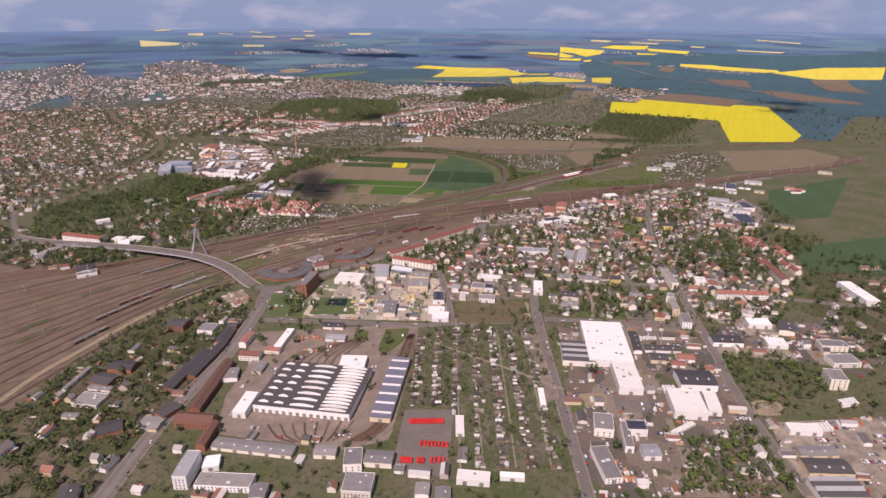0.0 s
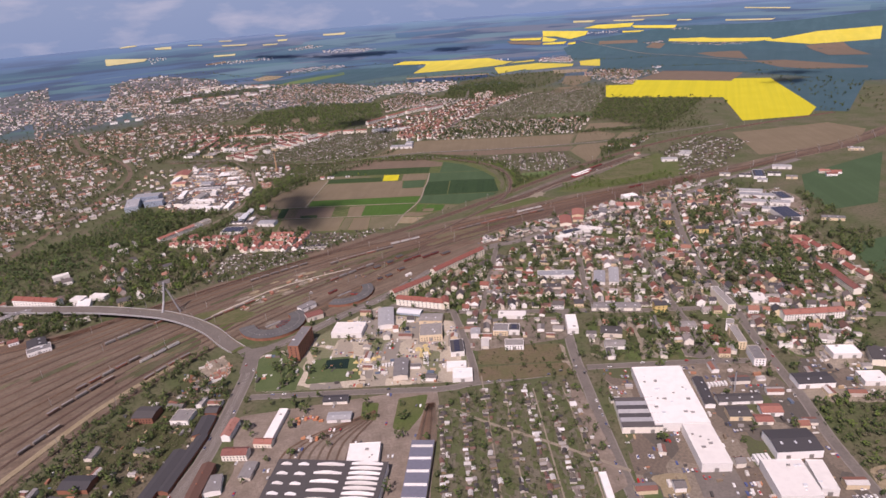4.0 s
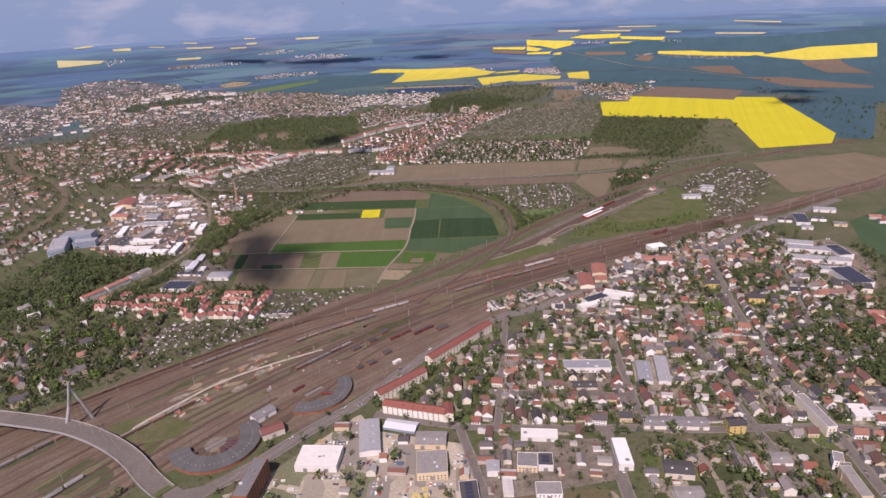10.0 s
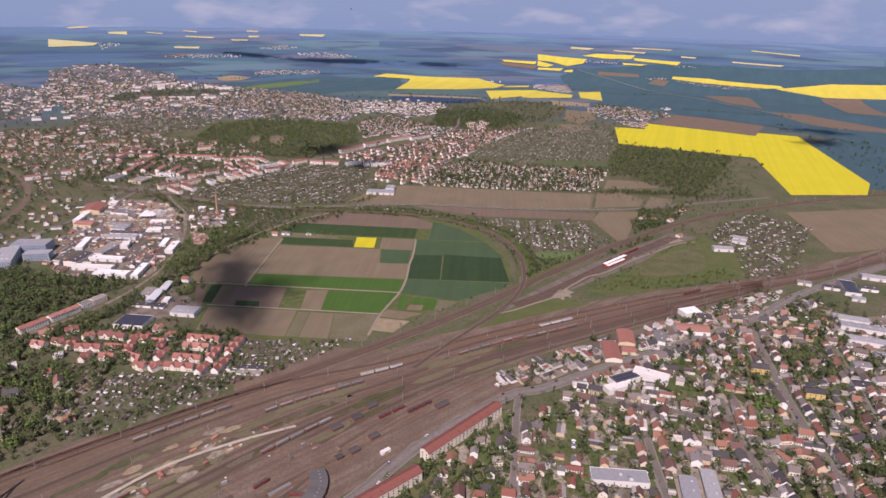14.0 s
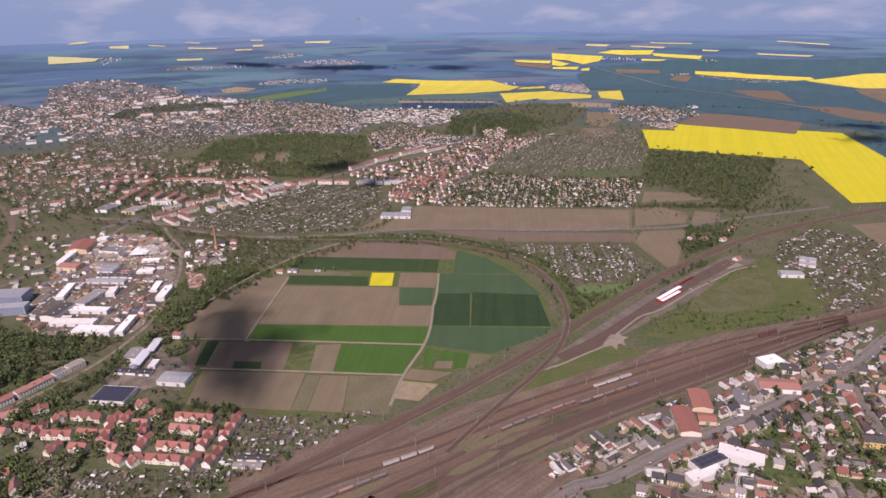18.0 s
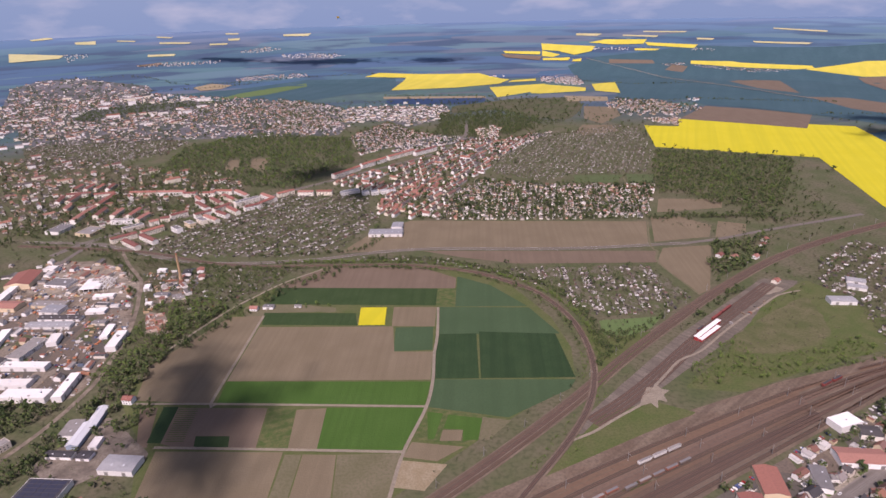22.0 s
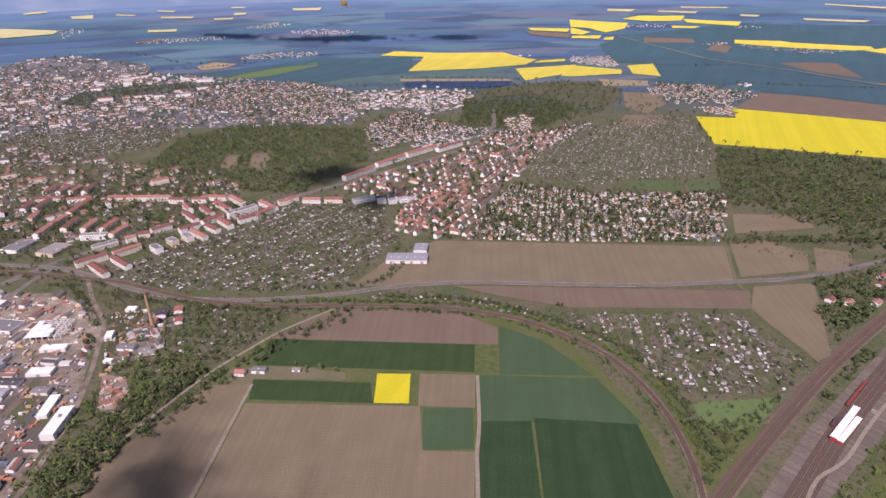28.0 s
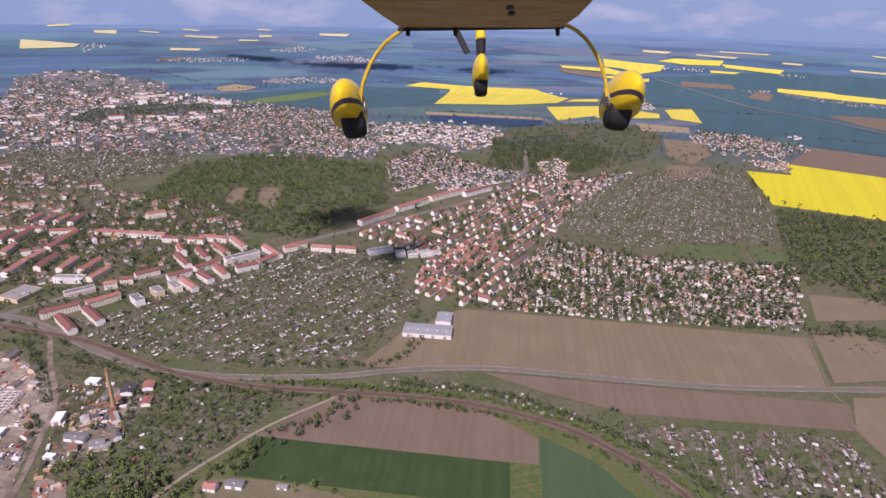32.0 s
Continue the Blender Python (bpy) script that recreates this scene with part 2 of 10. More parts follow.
M["rape"] = earth("flowering_rape", (0.55, 0.49, 0.014), (0.58, 0.52, 0.022), (0.46, 0.43, 0.018), 80, 3, stripe=14, stripe_turn=-30, amount=0.2)
# copies of the rape for two distances, haze paled into the yellow
M["rape_hazed"] = earth("haze_paled_rape", (0.46, 0.43, 0.20), (0.52, 0.48, 0.26), (0.32, 0.33, 0.20), 90, 12, amount=0.5)
M["rape_half_hazed"] = earth("flowering_rape_half_hazed", (0.58, 0.49, 0.055), (0.62, 0.53, 0.075), (0.48, 0.43, 0.06), 80, 6, stripe=30, stripe_turn=-30, amount=0.35)
M["ballast"] = earth("old_railway_ballast", (0.162, 0.117, 0.084), (0.208, 0.163, 0.120), (0.09, 0.068, 0.051), 30, 3, stripe=7, stripe_turn=-58)
M["station_ground"] = earth("grey_station_gravel", (0.155, 0.13, 0.104), (0.20, 0.172, 0.14), (0.10, 0.086, 0.07), 25, 3, stripe=5, stripe_turn=34)
M["track_bed"] = by_object("track_ballast", [(0.104, 0.076, 0.057), (0.15, 0.105, 0.074), (0.125, 0.094, 0.07), (0.172, 0.118, 0.08), (0.094, 0.071, 0.055), (0.155, 0.127, 0.097)], 0.95, 0.5, grain=5)
M["rust_bed"] = by_object("rusty_track_ballast", [(0.175, 0.128, 0.098), (0.155, 0.112, 0.086)], 0.95, 0.5, grain=4)
M["dark_bed"] = by_object("dark_track_ballast", [(0.09, 0.066, 0.055), (0.105, 0.075, 0.06)], 0.95, 0.4, grain=4)
M["rail_rust"] = earth("rusty_rail", (0.16, 0.09, 0.06), (0.2, 0.12, 0.08), (0.10, 0.06, 0.045), 30, 2, 0.6)
M["asphalt"] = earth("asphalt", (0.155, 0.138, 0.122), (0.19, 0.17, 0.15), (0.115, 0.103, 0.092), 25, 2.5)
M["paving"] = earth("pavement_slabs", (0.21, 0.19, 0.165), (0.25, 0.225, 0.20), (0.16, 0.145, 0.125), 12, 2)
M["concrete"] = earth("concrete_yard", (0.145, 0.122, 0.098), (0.25, 0.215, 0.172), (0.095, 0.082, 0.066), 14, 2.5)
M["pale_yard"] = earth("pale_gravel_yard", (0.20, 0.172, 0.135), (0.37, 0.32, 0.25), (0.14, 0.12, 0.096), 14, 2.5)
M["brown_yard"] = earth("dusty_brown_yard", (0.155, 0.128, 0.098), (0.29, 0.24, 0.185), (0.09, 0.077, 0.062), 14, 3)
M["lawn"] = earth("mown_green", (0.08, 0.116, 0.046), (0.10, 0.13, 0.056), (0.062, 0.092, 0.037), 18, 2.5)
M["red_yard"] = earth("reddish_paved_yard", (0.195, 0.158, 0.126), (0.275, 0.228, 0.185), (0.135, 0.114, 0.095), 15, 2.5)
M["path"] = earth("gravel_path", (0.25, 0.215, 0.165), (0.30, 0.26, 0.20), (0.17, 0.15, 0.11), 12, 2)
M["white_gravel"] = earth("white_gravel", (0.42, 0.37, 0.30), (0.50, 0.45, 0.37), (0.32, 0.28, 0.22), 12, 2)
M["white_line"] = by_object("road_marking", [(0.75, 0.75, 0.72)], 0.7, 0.3)
M["house_wall"] = by_object("rendered_wall", [(0.78, 0.74, 0.66), (0.84, 0.83, 0.80), (0.68, 0.56, 0.38), (0.80, 0.74, 0.62), (0.64, 0.58, 0.50), (0.86, 0.85, 0.83), (0.84, 0.83, 0.80)], 0.9, 0.12)
M["house_roof"] = by_object("tiled_roof", [(0.24, 0.095, 0.07), (0.12, 0.10, 0.095), (0.17, 0.095, 0.08), (0.10, 0.092, 0.09), (0.30, 0.15, 0.105), (0.065, 0.063, 0.068), (0.28, 0.25, 0.235), (0.15, 0.085, 0.07), (0.20, 0.17, 0.155)], 0.8, 0.45)
M["red_roof"] = by_object("red_tiled_roof", [(0.34, 0.148, 0.113), (0.29, 0.122, 0.097), (0.38, 0.188, 0.148), (0.22, 0.094, 0.078)], 0.8, 0.45)
M["white_wall"] = by_object("pale_rendered_wall", [(0.80, 0.77, 0.68), (0.84, 0.82, 0.77), (0.78, 0.72, 0.60)], 0.9, 0.12)
M["i_wall"] = by_object("rendered_walls", [(0.70, 0.66, 0.58), (0.80, 0.78, 0.74), (0.62, 0.51, 0.35), (0.48, 0.42, 0.37), (0.82, 0.81, 0.78)], 0.9, 0.15, True)
M["i_roof"] = by_object("tiled_roofs", [(0.30, 0.14, 0.10), (0.16, 0.12, 0.11), (0.34, 0.18, 0.13), (0.13, 0.115, 0.11), (0.22, 0.13, 0.11), (0.09, 0.085, 0.09), (0.30, 0.15, 0.11), (0.20, 0.17, 0.16)], 0.8, 0.4, True)
M["i_grey"] = by_object("outbuilding_roofs", [(0.15, 0.14, 0.135), (0.30, 0.28, 0.26), (0.09, 0.085, 0.085), (0.27, 0.125, 0.09), (0.55, 0.53, 0.5), (0.20, 0.19, 0.18), (0.22, 0.11, 0.085), (0.40, 0.38, 0.36)], 0.85, 0.4, True)
M["red_clad"] = by_object("red_cladding", [(0.38, 0.05, 0.05)], 0.6, 0.3)
M["i_shed"] = by_object("shed_roofs", [(0.10, 0.09, 0.085), (0.50, 0.49, 0.47), (0.20, 0.17, 0.14), (0.17, 0.10, 0.08), (0.34, 0.32, 0.30), (0.05, 0.048, 0.05), (0.64, 0.63, 0.61), (0.13, 0.11, 0.09), (0.07, 0.065, 0.06), (0.26, 0.23, 0.19)], 0.8, 0.4, True)
M["white_roof"] = by_object("white_membrane_roof", [(0.86, 0.85, 0.82), (0.80, 0.785, 0.75), (0.72, 0.70, 0.66)], 0.6, 0.15, grain=6)
M["grey_roof"] = by_object("grey_felt_roof", [(0.23, 0.22, 0.215), (0.28, 0.265, 0.25), (0.19, 0.185, 0.185)], 0.85, 0.4, grain=4)
M["dark_roof"] = by_object("dark_bitumen_roof", [(0.065, 0.063, 0.068), (0.085, 0.08, 0.08)], 0.8, 0.4, grain=3)
M["metal_roof"] = by_object("pale_sheet_metal_roof", [(0.38, 0.385, 0.40), (0.46, 0.46, 0.46)], 0.5, 0.3, grain=3, metal=0.3)
M["brick"] = by_object("red_brick", [(0.30, 0.135, 0.085), (0.26, 0.115, 0.075)], 0.9, 0.4)
M["pale_brick"] = by_object("yellow_brick", [(0.42, 0.28, 0.16)], 0.9, 0.3)
M["brick_roof"] = by_object("old_brown_tiles", [(0.14, 0.078, 0.06), (0.17, 0.088, 0.066)], 0.85, 0.45)
M["i_white"] = by_object("white_rendered_walls", [(0.82, 0.80, 0.75), (0.84, 0.83, 0.80), (0.76, 0.70, 0.58)], 0.9, 0.12, True)
M["i_red"] = by_object("red_tiled_roofs", [(0.32, 0.15, 0.11), (0.26, 0.122, 0.095), (0.36, 0.195, 0.145), (0.20, 0.112, 0.095), (0.13, 0.11, 0.105)], 0.8, 0.4, True)
M["white_clad"] = by_object("white_cladding", [(0.74, 0.73, 0.70)], 0.6, 0.2)
M["red"] = by_object("red_paint", [(0.62, 0.04, 0.035), (0.55, 0.035, 0.03)], 0.45, 0.15)
M["steel"] = by_object("galvanised_steel", [(0.36, 0.35, 0.33)], 0.5, 0.3, metal=0.5)
M["glass"] = by_object("window_glass", [(0.035, 0.04, 0.05)], 0.12, 0.1)
M["solar_roof"] = by_object("grey_blue_roof_panels", [(0.17, 0.175, 0.22)], 0.4, 0.25, grain=3)
M["skylight"] = by_object("skylight_glazing", [(0.62, 0.64, 0.66)], 0.3, 0.15)
M["solar"] = by_object("solar_panel", [(0.05, 0.055, 0.085)], 0.2, 0.1)
M["bark"] = by_object("bark", [(0.12, 0.095, 0.07)], 0.95, 0.4, grain=0.4)
M["leaf"] = by_object("spring_leaves", [(0.05, 0.08, 0.022), (0.08, 0.118, 0.031), (0.038, 0.062, 0.021), (0.105, 0.14, 0.042), (0.1, 0.106, 0.055), (0.044, 0.07, 0.022)], 0.8, 0.4, True, grain=0.8)
M["leaf_grey"] = by_object("budding_twigs", [(0.115, 0.105, 0.065), (0.15, 0.13, 0.092), (0.085, 0.098, 0.042), (0.19, 0.165, 0.12), (0.075, 0.095, 0.038)], 0.9, 0.35, True, grain=0.8)
M["leaf_fresh"] = by_object("fresh_leaves", [(0.10, 0.155, 0.034), (0.125, 0.18, 0.04), (0.085, 0.135, 0.032)], 0.8, 0.4, True, grain=0.8)
M["leaf_wood"] = by_object("woodland_leaves", [(0.062, 0.10, 0.034), (0.078, 0.118, 0.040), (0.052, 0.086, 0.030), (0.095, 0.13, 0.05), (0.085, 0.10, 0.05)], 0.8, 0.35, True, grain=0.8)
M["leaf_dark"] = by_object("conifer_needles", [(0.03, 0.05, 0.02), (0.045, 0.065, 0.025)], 0.85, 0.4, True, grain=0.8)
M["basin"] = by_object("dark_basin_water", [(0.014, 0.03, 0.022)], 0.2, 0.1)
M["water"], n_, l_, s_ = nodes_of("lake_water", 0.45)
s_.inputs["Specular IOR Level"].default_value = 0.05
s_.inputs["Base Color"].default_value = (0.025, 0.05, 0.11, 1)
bumped(n_, l_, s_, noise_fac(n_, l_, 6, 4), 0.15, 0.2)

# ---- mesh helpers ----
MIDDLE = (0.0, 560.0)       # the plain is level round here; far hills rise from 3.5 km on
def rise(x, y):
    s = min(max((math.hypot(x - MIDDLE[0], y - MIDDLE[1]) - 3500) / 900, 0), 1)
    return 240 * s ** 1.3


def np_mesh(name, verts, tris, slots=None, mats=()):
    me = bpy.data.meshes.new(name)
    verts, tris = np.asarray(verts, np.float32), np.asarray(tris, np.int32)
    me.vertices.add(len(verts))
    me.vertices.foreach_set("co", verts.ravel())
    me.loops.add(tris.size)
    me.loops.foreach_set("vertex_index", tris.ravel())
    me.polygons.add(len(tris))
    me.polygons.foreach_set("loop_start", np.arange(0, tris.size, 3, dtype=np.int32))
    me.polygons.foreach_set("loop_total", np.full(len(tris), 3, np.int32))
    for m in mats:
        me.materials.append(m)
    if slots is not None:
        me.polygons.foreach_set("material_index", np.asarray(slots, np.int32))
    me.update(calc_edges=True)
    me.shade_flat()
    return me


def mesh_of(name, bm, *mats):
    me = bpy.data.meshes.new(name)
    bm.normal_update()
    bm.to_mesh(me)
    bm.free()
    for m in mats:
        me.materials.append(m)
    return me


def part(name, bm, material, parent, label=""):
    me = bm if isinstance(bm, bpy.types.Mesh) else mesh_of(name, bm, material)
    ob = new(name, me)
    ob.parent = parent
    return tagged(ob, label)


def base(name, x, y, z=0.0, turn=0.0, label="", category="", group="", kind=""):
    ob = new(name)
    ob.matrix_basis = pose(x, y, z, 0, 0, turn)
    return tagged(ob, label, category, group, kind)


def box(bm, x0, x1, y0, y1, z0, z1, slot=0):
    v = [bm.verts.new(p) for p in ((x0, y0, z0), (x1, y0, z0), (x1, y1, z0), (x0, y1, z0),
                                   (x0, y0, z1), (x1, y0, z1), (x1, y1, z1), (x0, y1, z1))]
    for q in ((3, 2, 1, 0), (4, 5, 6, 7), (0, 1, 5, 4), (1, 2, 6, 5), (2, 3, 7, 6), (3, 0, 4, 7)):
        bm.faces.new([v[i] for i in q]).material_index = slot
    return v


ROUGH = ("waste", "rubble", "land", "grass_dry", "brown_yard", "allotment", "garden", "meadow_rough", "sand", "path", "soil", "ballast")


def ragged(pts, seed, amount):
    """The outline with its corners rounded and its edges uneven, as ground wears."""
    q = random.Random(seed)
    p = [Vector(c) for c in pts]
    p = [v for a, b in zip(p, p[1:] + p[:1]) for v in (a.lerp(b, 0.04 + 0.08 * amount), a.lerp(b, 0.96 - 0.08 * amount))]
    out = []
    for a, b in zip(p, p[1:] + p[:1]):
        n = max(1, int((b - a).length / 9))
        side = Vector((-(b - a).y, (b - a).x)).normalized()
        for i in range(n):
            out.append(tuple(a.lerp(b, i / n) + side * q.gauss(0, min(amount, (b - a).length * 0.07))))
    return out


def sheet(name, pts, material, z=0.1, label="", category="ground", kind="structure", group=""):
    """A level piece of ground with these corners."""
    if name in ("ground_cover", "bare_patch", "station_yard"):
        pts = ragged(pts, len(pts) + abs(pts[0][0]), 1.1 if material in ROUGH else 0.2)
    bm = bmesh.new()
    bm.faces.new([bm.verts.new((x, y, 0)) for x, y in pts])
    bmesh.ops.triangulate(bm, faces=bm.faces[:])
    if max(math.hypot(x - MIDDLE[0], y - MIDDLE[1]) for x, y in pts) > 3300:
        for _ in range(6):
            long = [e for e in bm.edges if e.calc_length() > 75]
            if not long:
                break
            bmesh.ops.subdivide_edges(bm, edges=long, cuts=1)
            bmesh.ops.triangulate(bm, faces=bm.faces[:])
        z += 0.6
        far = True
    else:
        far = False
    bmesh.ops.recalc_face_normals(bm, faces=bm.faces[:])
    for v in bm.verts:
        v.co.z = z + rise(v.co.x, v.co.y) + (1.6 if far and rise(v.co.x, v.co.y) > 0.01 else 0)
    if sum(f.normal.z for f in bm.faces) < 0:
        bmesh.ops.reverse_faces(bm, faces=bm.faces[:])
    return tagged(new(name, mesh_of(name, bm, M[material])), label, category, group, kind)


def smooth(pts, step=12.0):
    """A curve through the points, as points about step metres apart."""
    p = [np.array(q, float) for q in pts]
    p = [2 * p[0] - p[1]] + p + [2 * p[-1] - p[-2]]
    out = []
    for a, b, c, d in zip(p, p[1:], p[2:], p[3:]):
        k = max(2, int(np.linalg.norm(c - b) / step))
        for i in range(k):
            t = i / k
            out.append(0.5 * (2 * b + (c - a) * t + (2 * a - 5 * b + 4 * c - d) * t * t + (3 * b - a - 3 * c + d) * t ** 3))
    return np.array(out + [p[-2]])


def offsets(line, d):
    g = np.gradient(line[:, :2], axis=0)
    g /= np.linalg.norm(g, axis=1)[:, None] + 1e-9
    out = line.copy()
    out[:, 0] += -g[:, 1] * d
    out[:, 1] += g[:, 0] * d
    return out


def ribbon(bm, line, left, right, z0, z1=None, slot=0):
    """A band along the line between two offsets; z1: its top, for a solid band."""
    a, b = offsets(line, left), offsets(line, right)
    za = line[:, 2] if line.shape[1] > 2 else np.zeros(len(line))
    top = z0 if z1 is None else z1
    va = [bm.verts.new((p[0], p[1], z + top)) for p, z in zip(a, za)]
    vb = [bm.verts.new((p[0], p[1], z + top)) for p, z in zip(b, za)]
    for i in range(len(va) - 1):
        bm.faces.new((va[i], vb[i], vb[i + 1], va[i + 1])).material_index = slot
    if z1 is not None:
        la = [bm.verts.new((p[0], p[1], z + z0)) for p, z in zip(a, za)]
        lb = [bm.verts.new((p[0], p[1], z + z0)) for p, z in zip(b, za)]
        for i in range(len(va) - 1):
            bm.faces.new((la[i], va[i], va[i + 1], la[i + 1])).material_index = slot
            bm.faces.new((vb[i], lb[i], lb[i + 1], vb[i + 1])).material_index = slot
            bm.faces.new((la[i], la[i + 1], lb[i + 1], lb[i])).material_index = slot


KEEP = []        # road and track lines with half widths, to keep houses and trees off
BLOCKS = []      # footprints of buildings: x, y, half width, half depth, turn


def clear(pts, roads=3.0, gap=2.0, size=5.0):
    """Which of the points lie off the roads and off the buildings."""
    pts = np.asarray(pts, float)
    ok = np.ones(len(pts), bool)
    for line, half in KEEP:
        lo, hi = line[:, :2].min(0) - half - 20, line[:, :2].max(0) + half + 20
        near = ok & (pts >= lo).all(1) & (pts <= hi).all(1)
        if near.any():
            d = np.linalg.norm(pts[near][:, None] - line[None, :, :2], axis=2).min(1)
            ok[np.flatnonzero(near)[d < half + roads]] = False
    for x, y, w, d, turn in BLOCKS:
        c, s = math.cos(radians(turn)), math.sin(radians(turn))
        q = pts - (x, y)
        u, v = q @ (c, s), q @ (-s, c)
        ok &= ~((abs(u) < w + gap + size / 2) & (abs(v) < d + gap + size / 2))
    return ok


def inside(pts, poly):
    pts = np.asarray(pts, float)
    hit = np.zeros(len(pts), bool)
    for (x0, y0), (x1, y1) in zip(poly, poly[1:] + poly[:1]):
        if y0 == y1:
            continue
        cross = (y0 > pts[:, 1]) != (y1 > pts[:, 1])
        hit ^= cross & (pts[:, 0] < (x1 - x0) * (pts[:, 1] - y0) / (y1 - y0) + x0)
    return hit


def spread(poly, along, across, turn, jitter, rng):
    """Points in rows inside the outline: along and across are the spacings, turn the rows' direction."""
    p = np.array(poly, float)
    c = p.mean(0)
    r = np.linalg.norm(p - c, axis=1).max()
    u, v = np.meshgrid(np.arange(-r, r, along), np.arange(-r, r, across))
    u, v = u.ravel() + rng.normal(0, jitter, u.size), v.ravel() + rng.normal(0, jitter * 0.5, u.size)
    a = radians(turn)
    pts = np.stack([c[0] + u * math.cos(a) - v * math.sin(a), c[1] + u * math.sin(a) + v * math.cos(a)], 1)
    return pts[inside(pts, poly)]


# ---- the ground and the distance ----
radii = [0, 300, 600, 900, 1200, 1500, 1800, 2100, 2400, 2700, 3000, 3250, 3500] + [3500 + 75 * i for i in range(1, 13)] + [4800, 5600, 7000]
ring = 480
gv, gf = [(MIDDLE[0], MIDDLE[1], 0.0)], []
for r in radii[1:]:
    for i in range(ring):
        a = 2 * math.pi * i / ring
        x, y = MIDDLE[0] + r * math.cos(a), MIDDLE[1] + r * math.sin(a)
        gv.append((x, y, rise(x, y)))
for i in range(ring):
    gf.append((0, 1 + i, 1 + (i + 1) % ring))
for k in range(len(radii) - 2):
    for i in range(ring):
        a, b = 1 + k * ring + i, 1 + k * ring + (i + 1) % ring
        gf += [(a, a + ring, b), (b, a + ring, b + ring)]
far_mat, fn, fl, fs = nodes_of("land_near_and_hazed_far", 0.95)
near_col = mix(fn, fl, noise_fac(fn, fl, 55, 5), (0.082, 0.102, 0.043), (0.138, 0.122, 0.08))
near_col = mix(fn, fl, noise_fac(fn, fl, 5, 6, 0.45, 0.8), near_col, (0.055, 0.07, 0.03))
cell = fn.new("ShaderNodeTexVoronoi")
cell.inputs["Scale"].default_value = 1 / 330.0
pos = fn.new("ShaderNodeNewGeometry")
warp = fn.new("ShaderNodeMapping")
warp.inputs["Rotation"].default_value, warp.inputs["Scale"].default_value = (0, 0, 0.35), (0.5, 3.6, 0.0)
fl.new(pos.outputs["Position"], warp.inputs[0])
fl.new(warp.outputs[0], cell.inputs["Vector"])
sep = fn.new("ShaderNodeSeparateColor")
fl.new(cell.outputs["Color"], sep.inputs[0])
ramp = fn.new("ShaderNodeValToRGB")
ramp.color_ramp.interpolation = "CONSTANT"
# field tones for far land, haze painted in as blue
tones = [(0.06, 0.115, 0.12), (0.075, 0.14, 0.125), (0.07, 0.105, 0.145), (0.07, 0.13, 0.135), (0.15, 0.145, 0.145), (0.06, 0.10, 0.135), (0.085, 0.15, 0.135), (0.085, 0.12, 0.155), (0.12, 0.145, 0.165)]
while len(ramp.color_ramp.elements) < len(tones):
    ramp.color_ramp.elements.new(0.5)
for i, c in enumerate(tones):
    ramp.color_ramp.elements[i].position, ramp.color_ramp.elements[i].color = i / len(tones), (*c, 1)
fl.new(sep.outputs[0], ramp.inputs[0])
# dark blue blotches stand for woods and painted cloud shadows
hazed_far_col = mix(fn, fl, noise_fac(fn, fl, 160, 6, 0.45, 0.7), ramp.outputs[0], (0.055, 0.09, 0.115))
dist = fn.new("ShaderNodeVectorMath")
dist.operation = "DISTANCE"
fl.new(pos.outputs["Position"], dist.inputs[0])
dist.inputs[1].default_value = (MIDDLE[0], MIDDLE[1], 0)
# the haze-blue tones take over between 2300 and 2700 m
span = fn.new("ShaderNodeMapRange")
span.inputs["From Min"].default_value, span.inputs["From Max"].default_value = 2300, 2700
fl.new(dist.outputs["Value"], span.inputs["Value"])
fl.new(mix(fn, fl, span.outputs[0], near_col, hazed_far_col), fs.inputs["Base Color"])
def noise_of(n, l, src, scale, lo, hi):
    mp = n.new("ShaderNodeMapping")
    mp.inputs["Scale"].default_value = scale
    l.new(src, mp.inputs[0])
    tex = n.new("ShaderNodeTexNoise")
    tex.inputs["Scale"].default_value, tex.inputs["Detail"].default_value = 1.0, 5
    l.new(mp.outputs[0], tex.inputs["Vector"])
    rg_ = n.new("ShaderNodeMapRange")
    rg_.inputs["From Min"].default_value, rg_.inputs["From Max"].default_value = lo, hi
    l.new(tex.outputs["Fac"], rg_.inputs["Value"])
    return rg_.outputs[0]


# the rim of the plain: far hills, a plain backdrop with pale blue haze painted in
hill_mat, hn, hl, hs = nodes_of("distant_land_haze_painted", 0.95)
hpos = hn.new("ShaderNodeNewGeometry")
hwarp = hn.new("ShaderNodeMapping")
hwarp.inputs["Rotation"].default_value, hwarp.inputs["Scale"].default_value = (0, 0, 0.02), (0.55, 4.5, 0.0)
hxyz = hn.new("ShaderNodeSeparateXYZ")
hl.new(hpos.outputs["Position"], hxyz.inputs[0])
hsub = hn.new("ShaderNodeMath")
hsub.operation = "SUBTRACT"
hl.new(hxyz.outputs["Y"], hsub.inputs[0])
hsub.inputs[1].default_value = MIDDLE[1]
hang = hn.new("ShaderNodeMath")
hang.operation = "ARCTAN2"
hl.new(hxyz.outputs["X"], hang.inputs[0])
hl.new(hsub.outputs[0], hang.inputs[1])
harc = hn.new("ShaderNodeMath")
harc.operation = "MULTIPLY"
hl.new(hang.outputs[0], harc.inputs[0])
harc.inputs[1].default_value = 3900.0
hdist = hn.new("ShaderNodeVectorMath")
hdist.operation = "DISTANCE"
hl.new(hpos.outputs["Position"], hdist.inputs[0])
hdist.inputs[1].default_value = (MIDDLE[0], MIDDLE[1], 0)
hcomb = hn.new("ShaderNodeCombineXYZ")
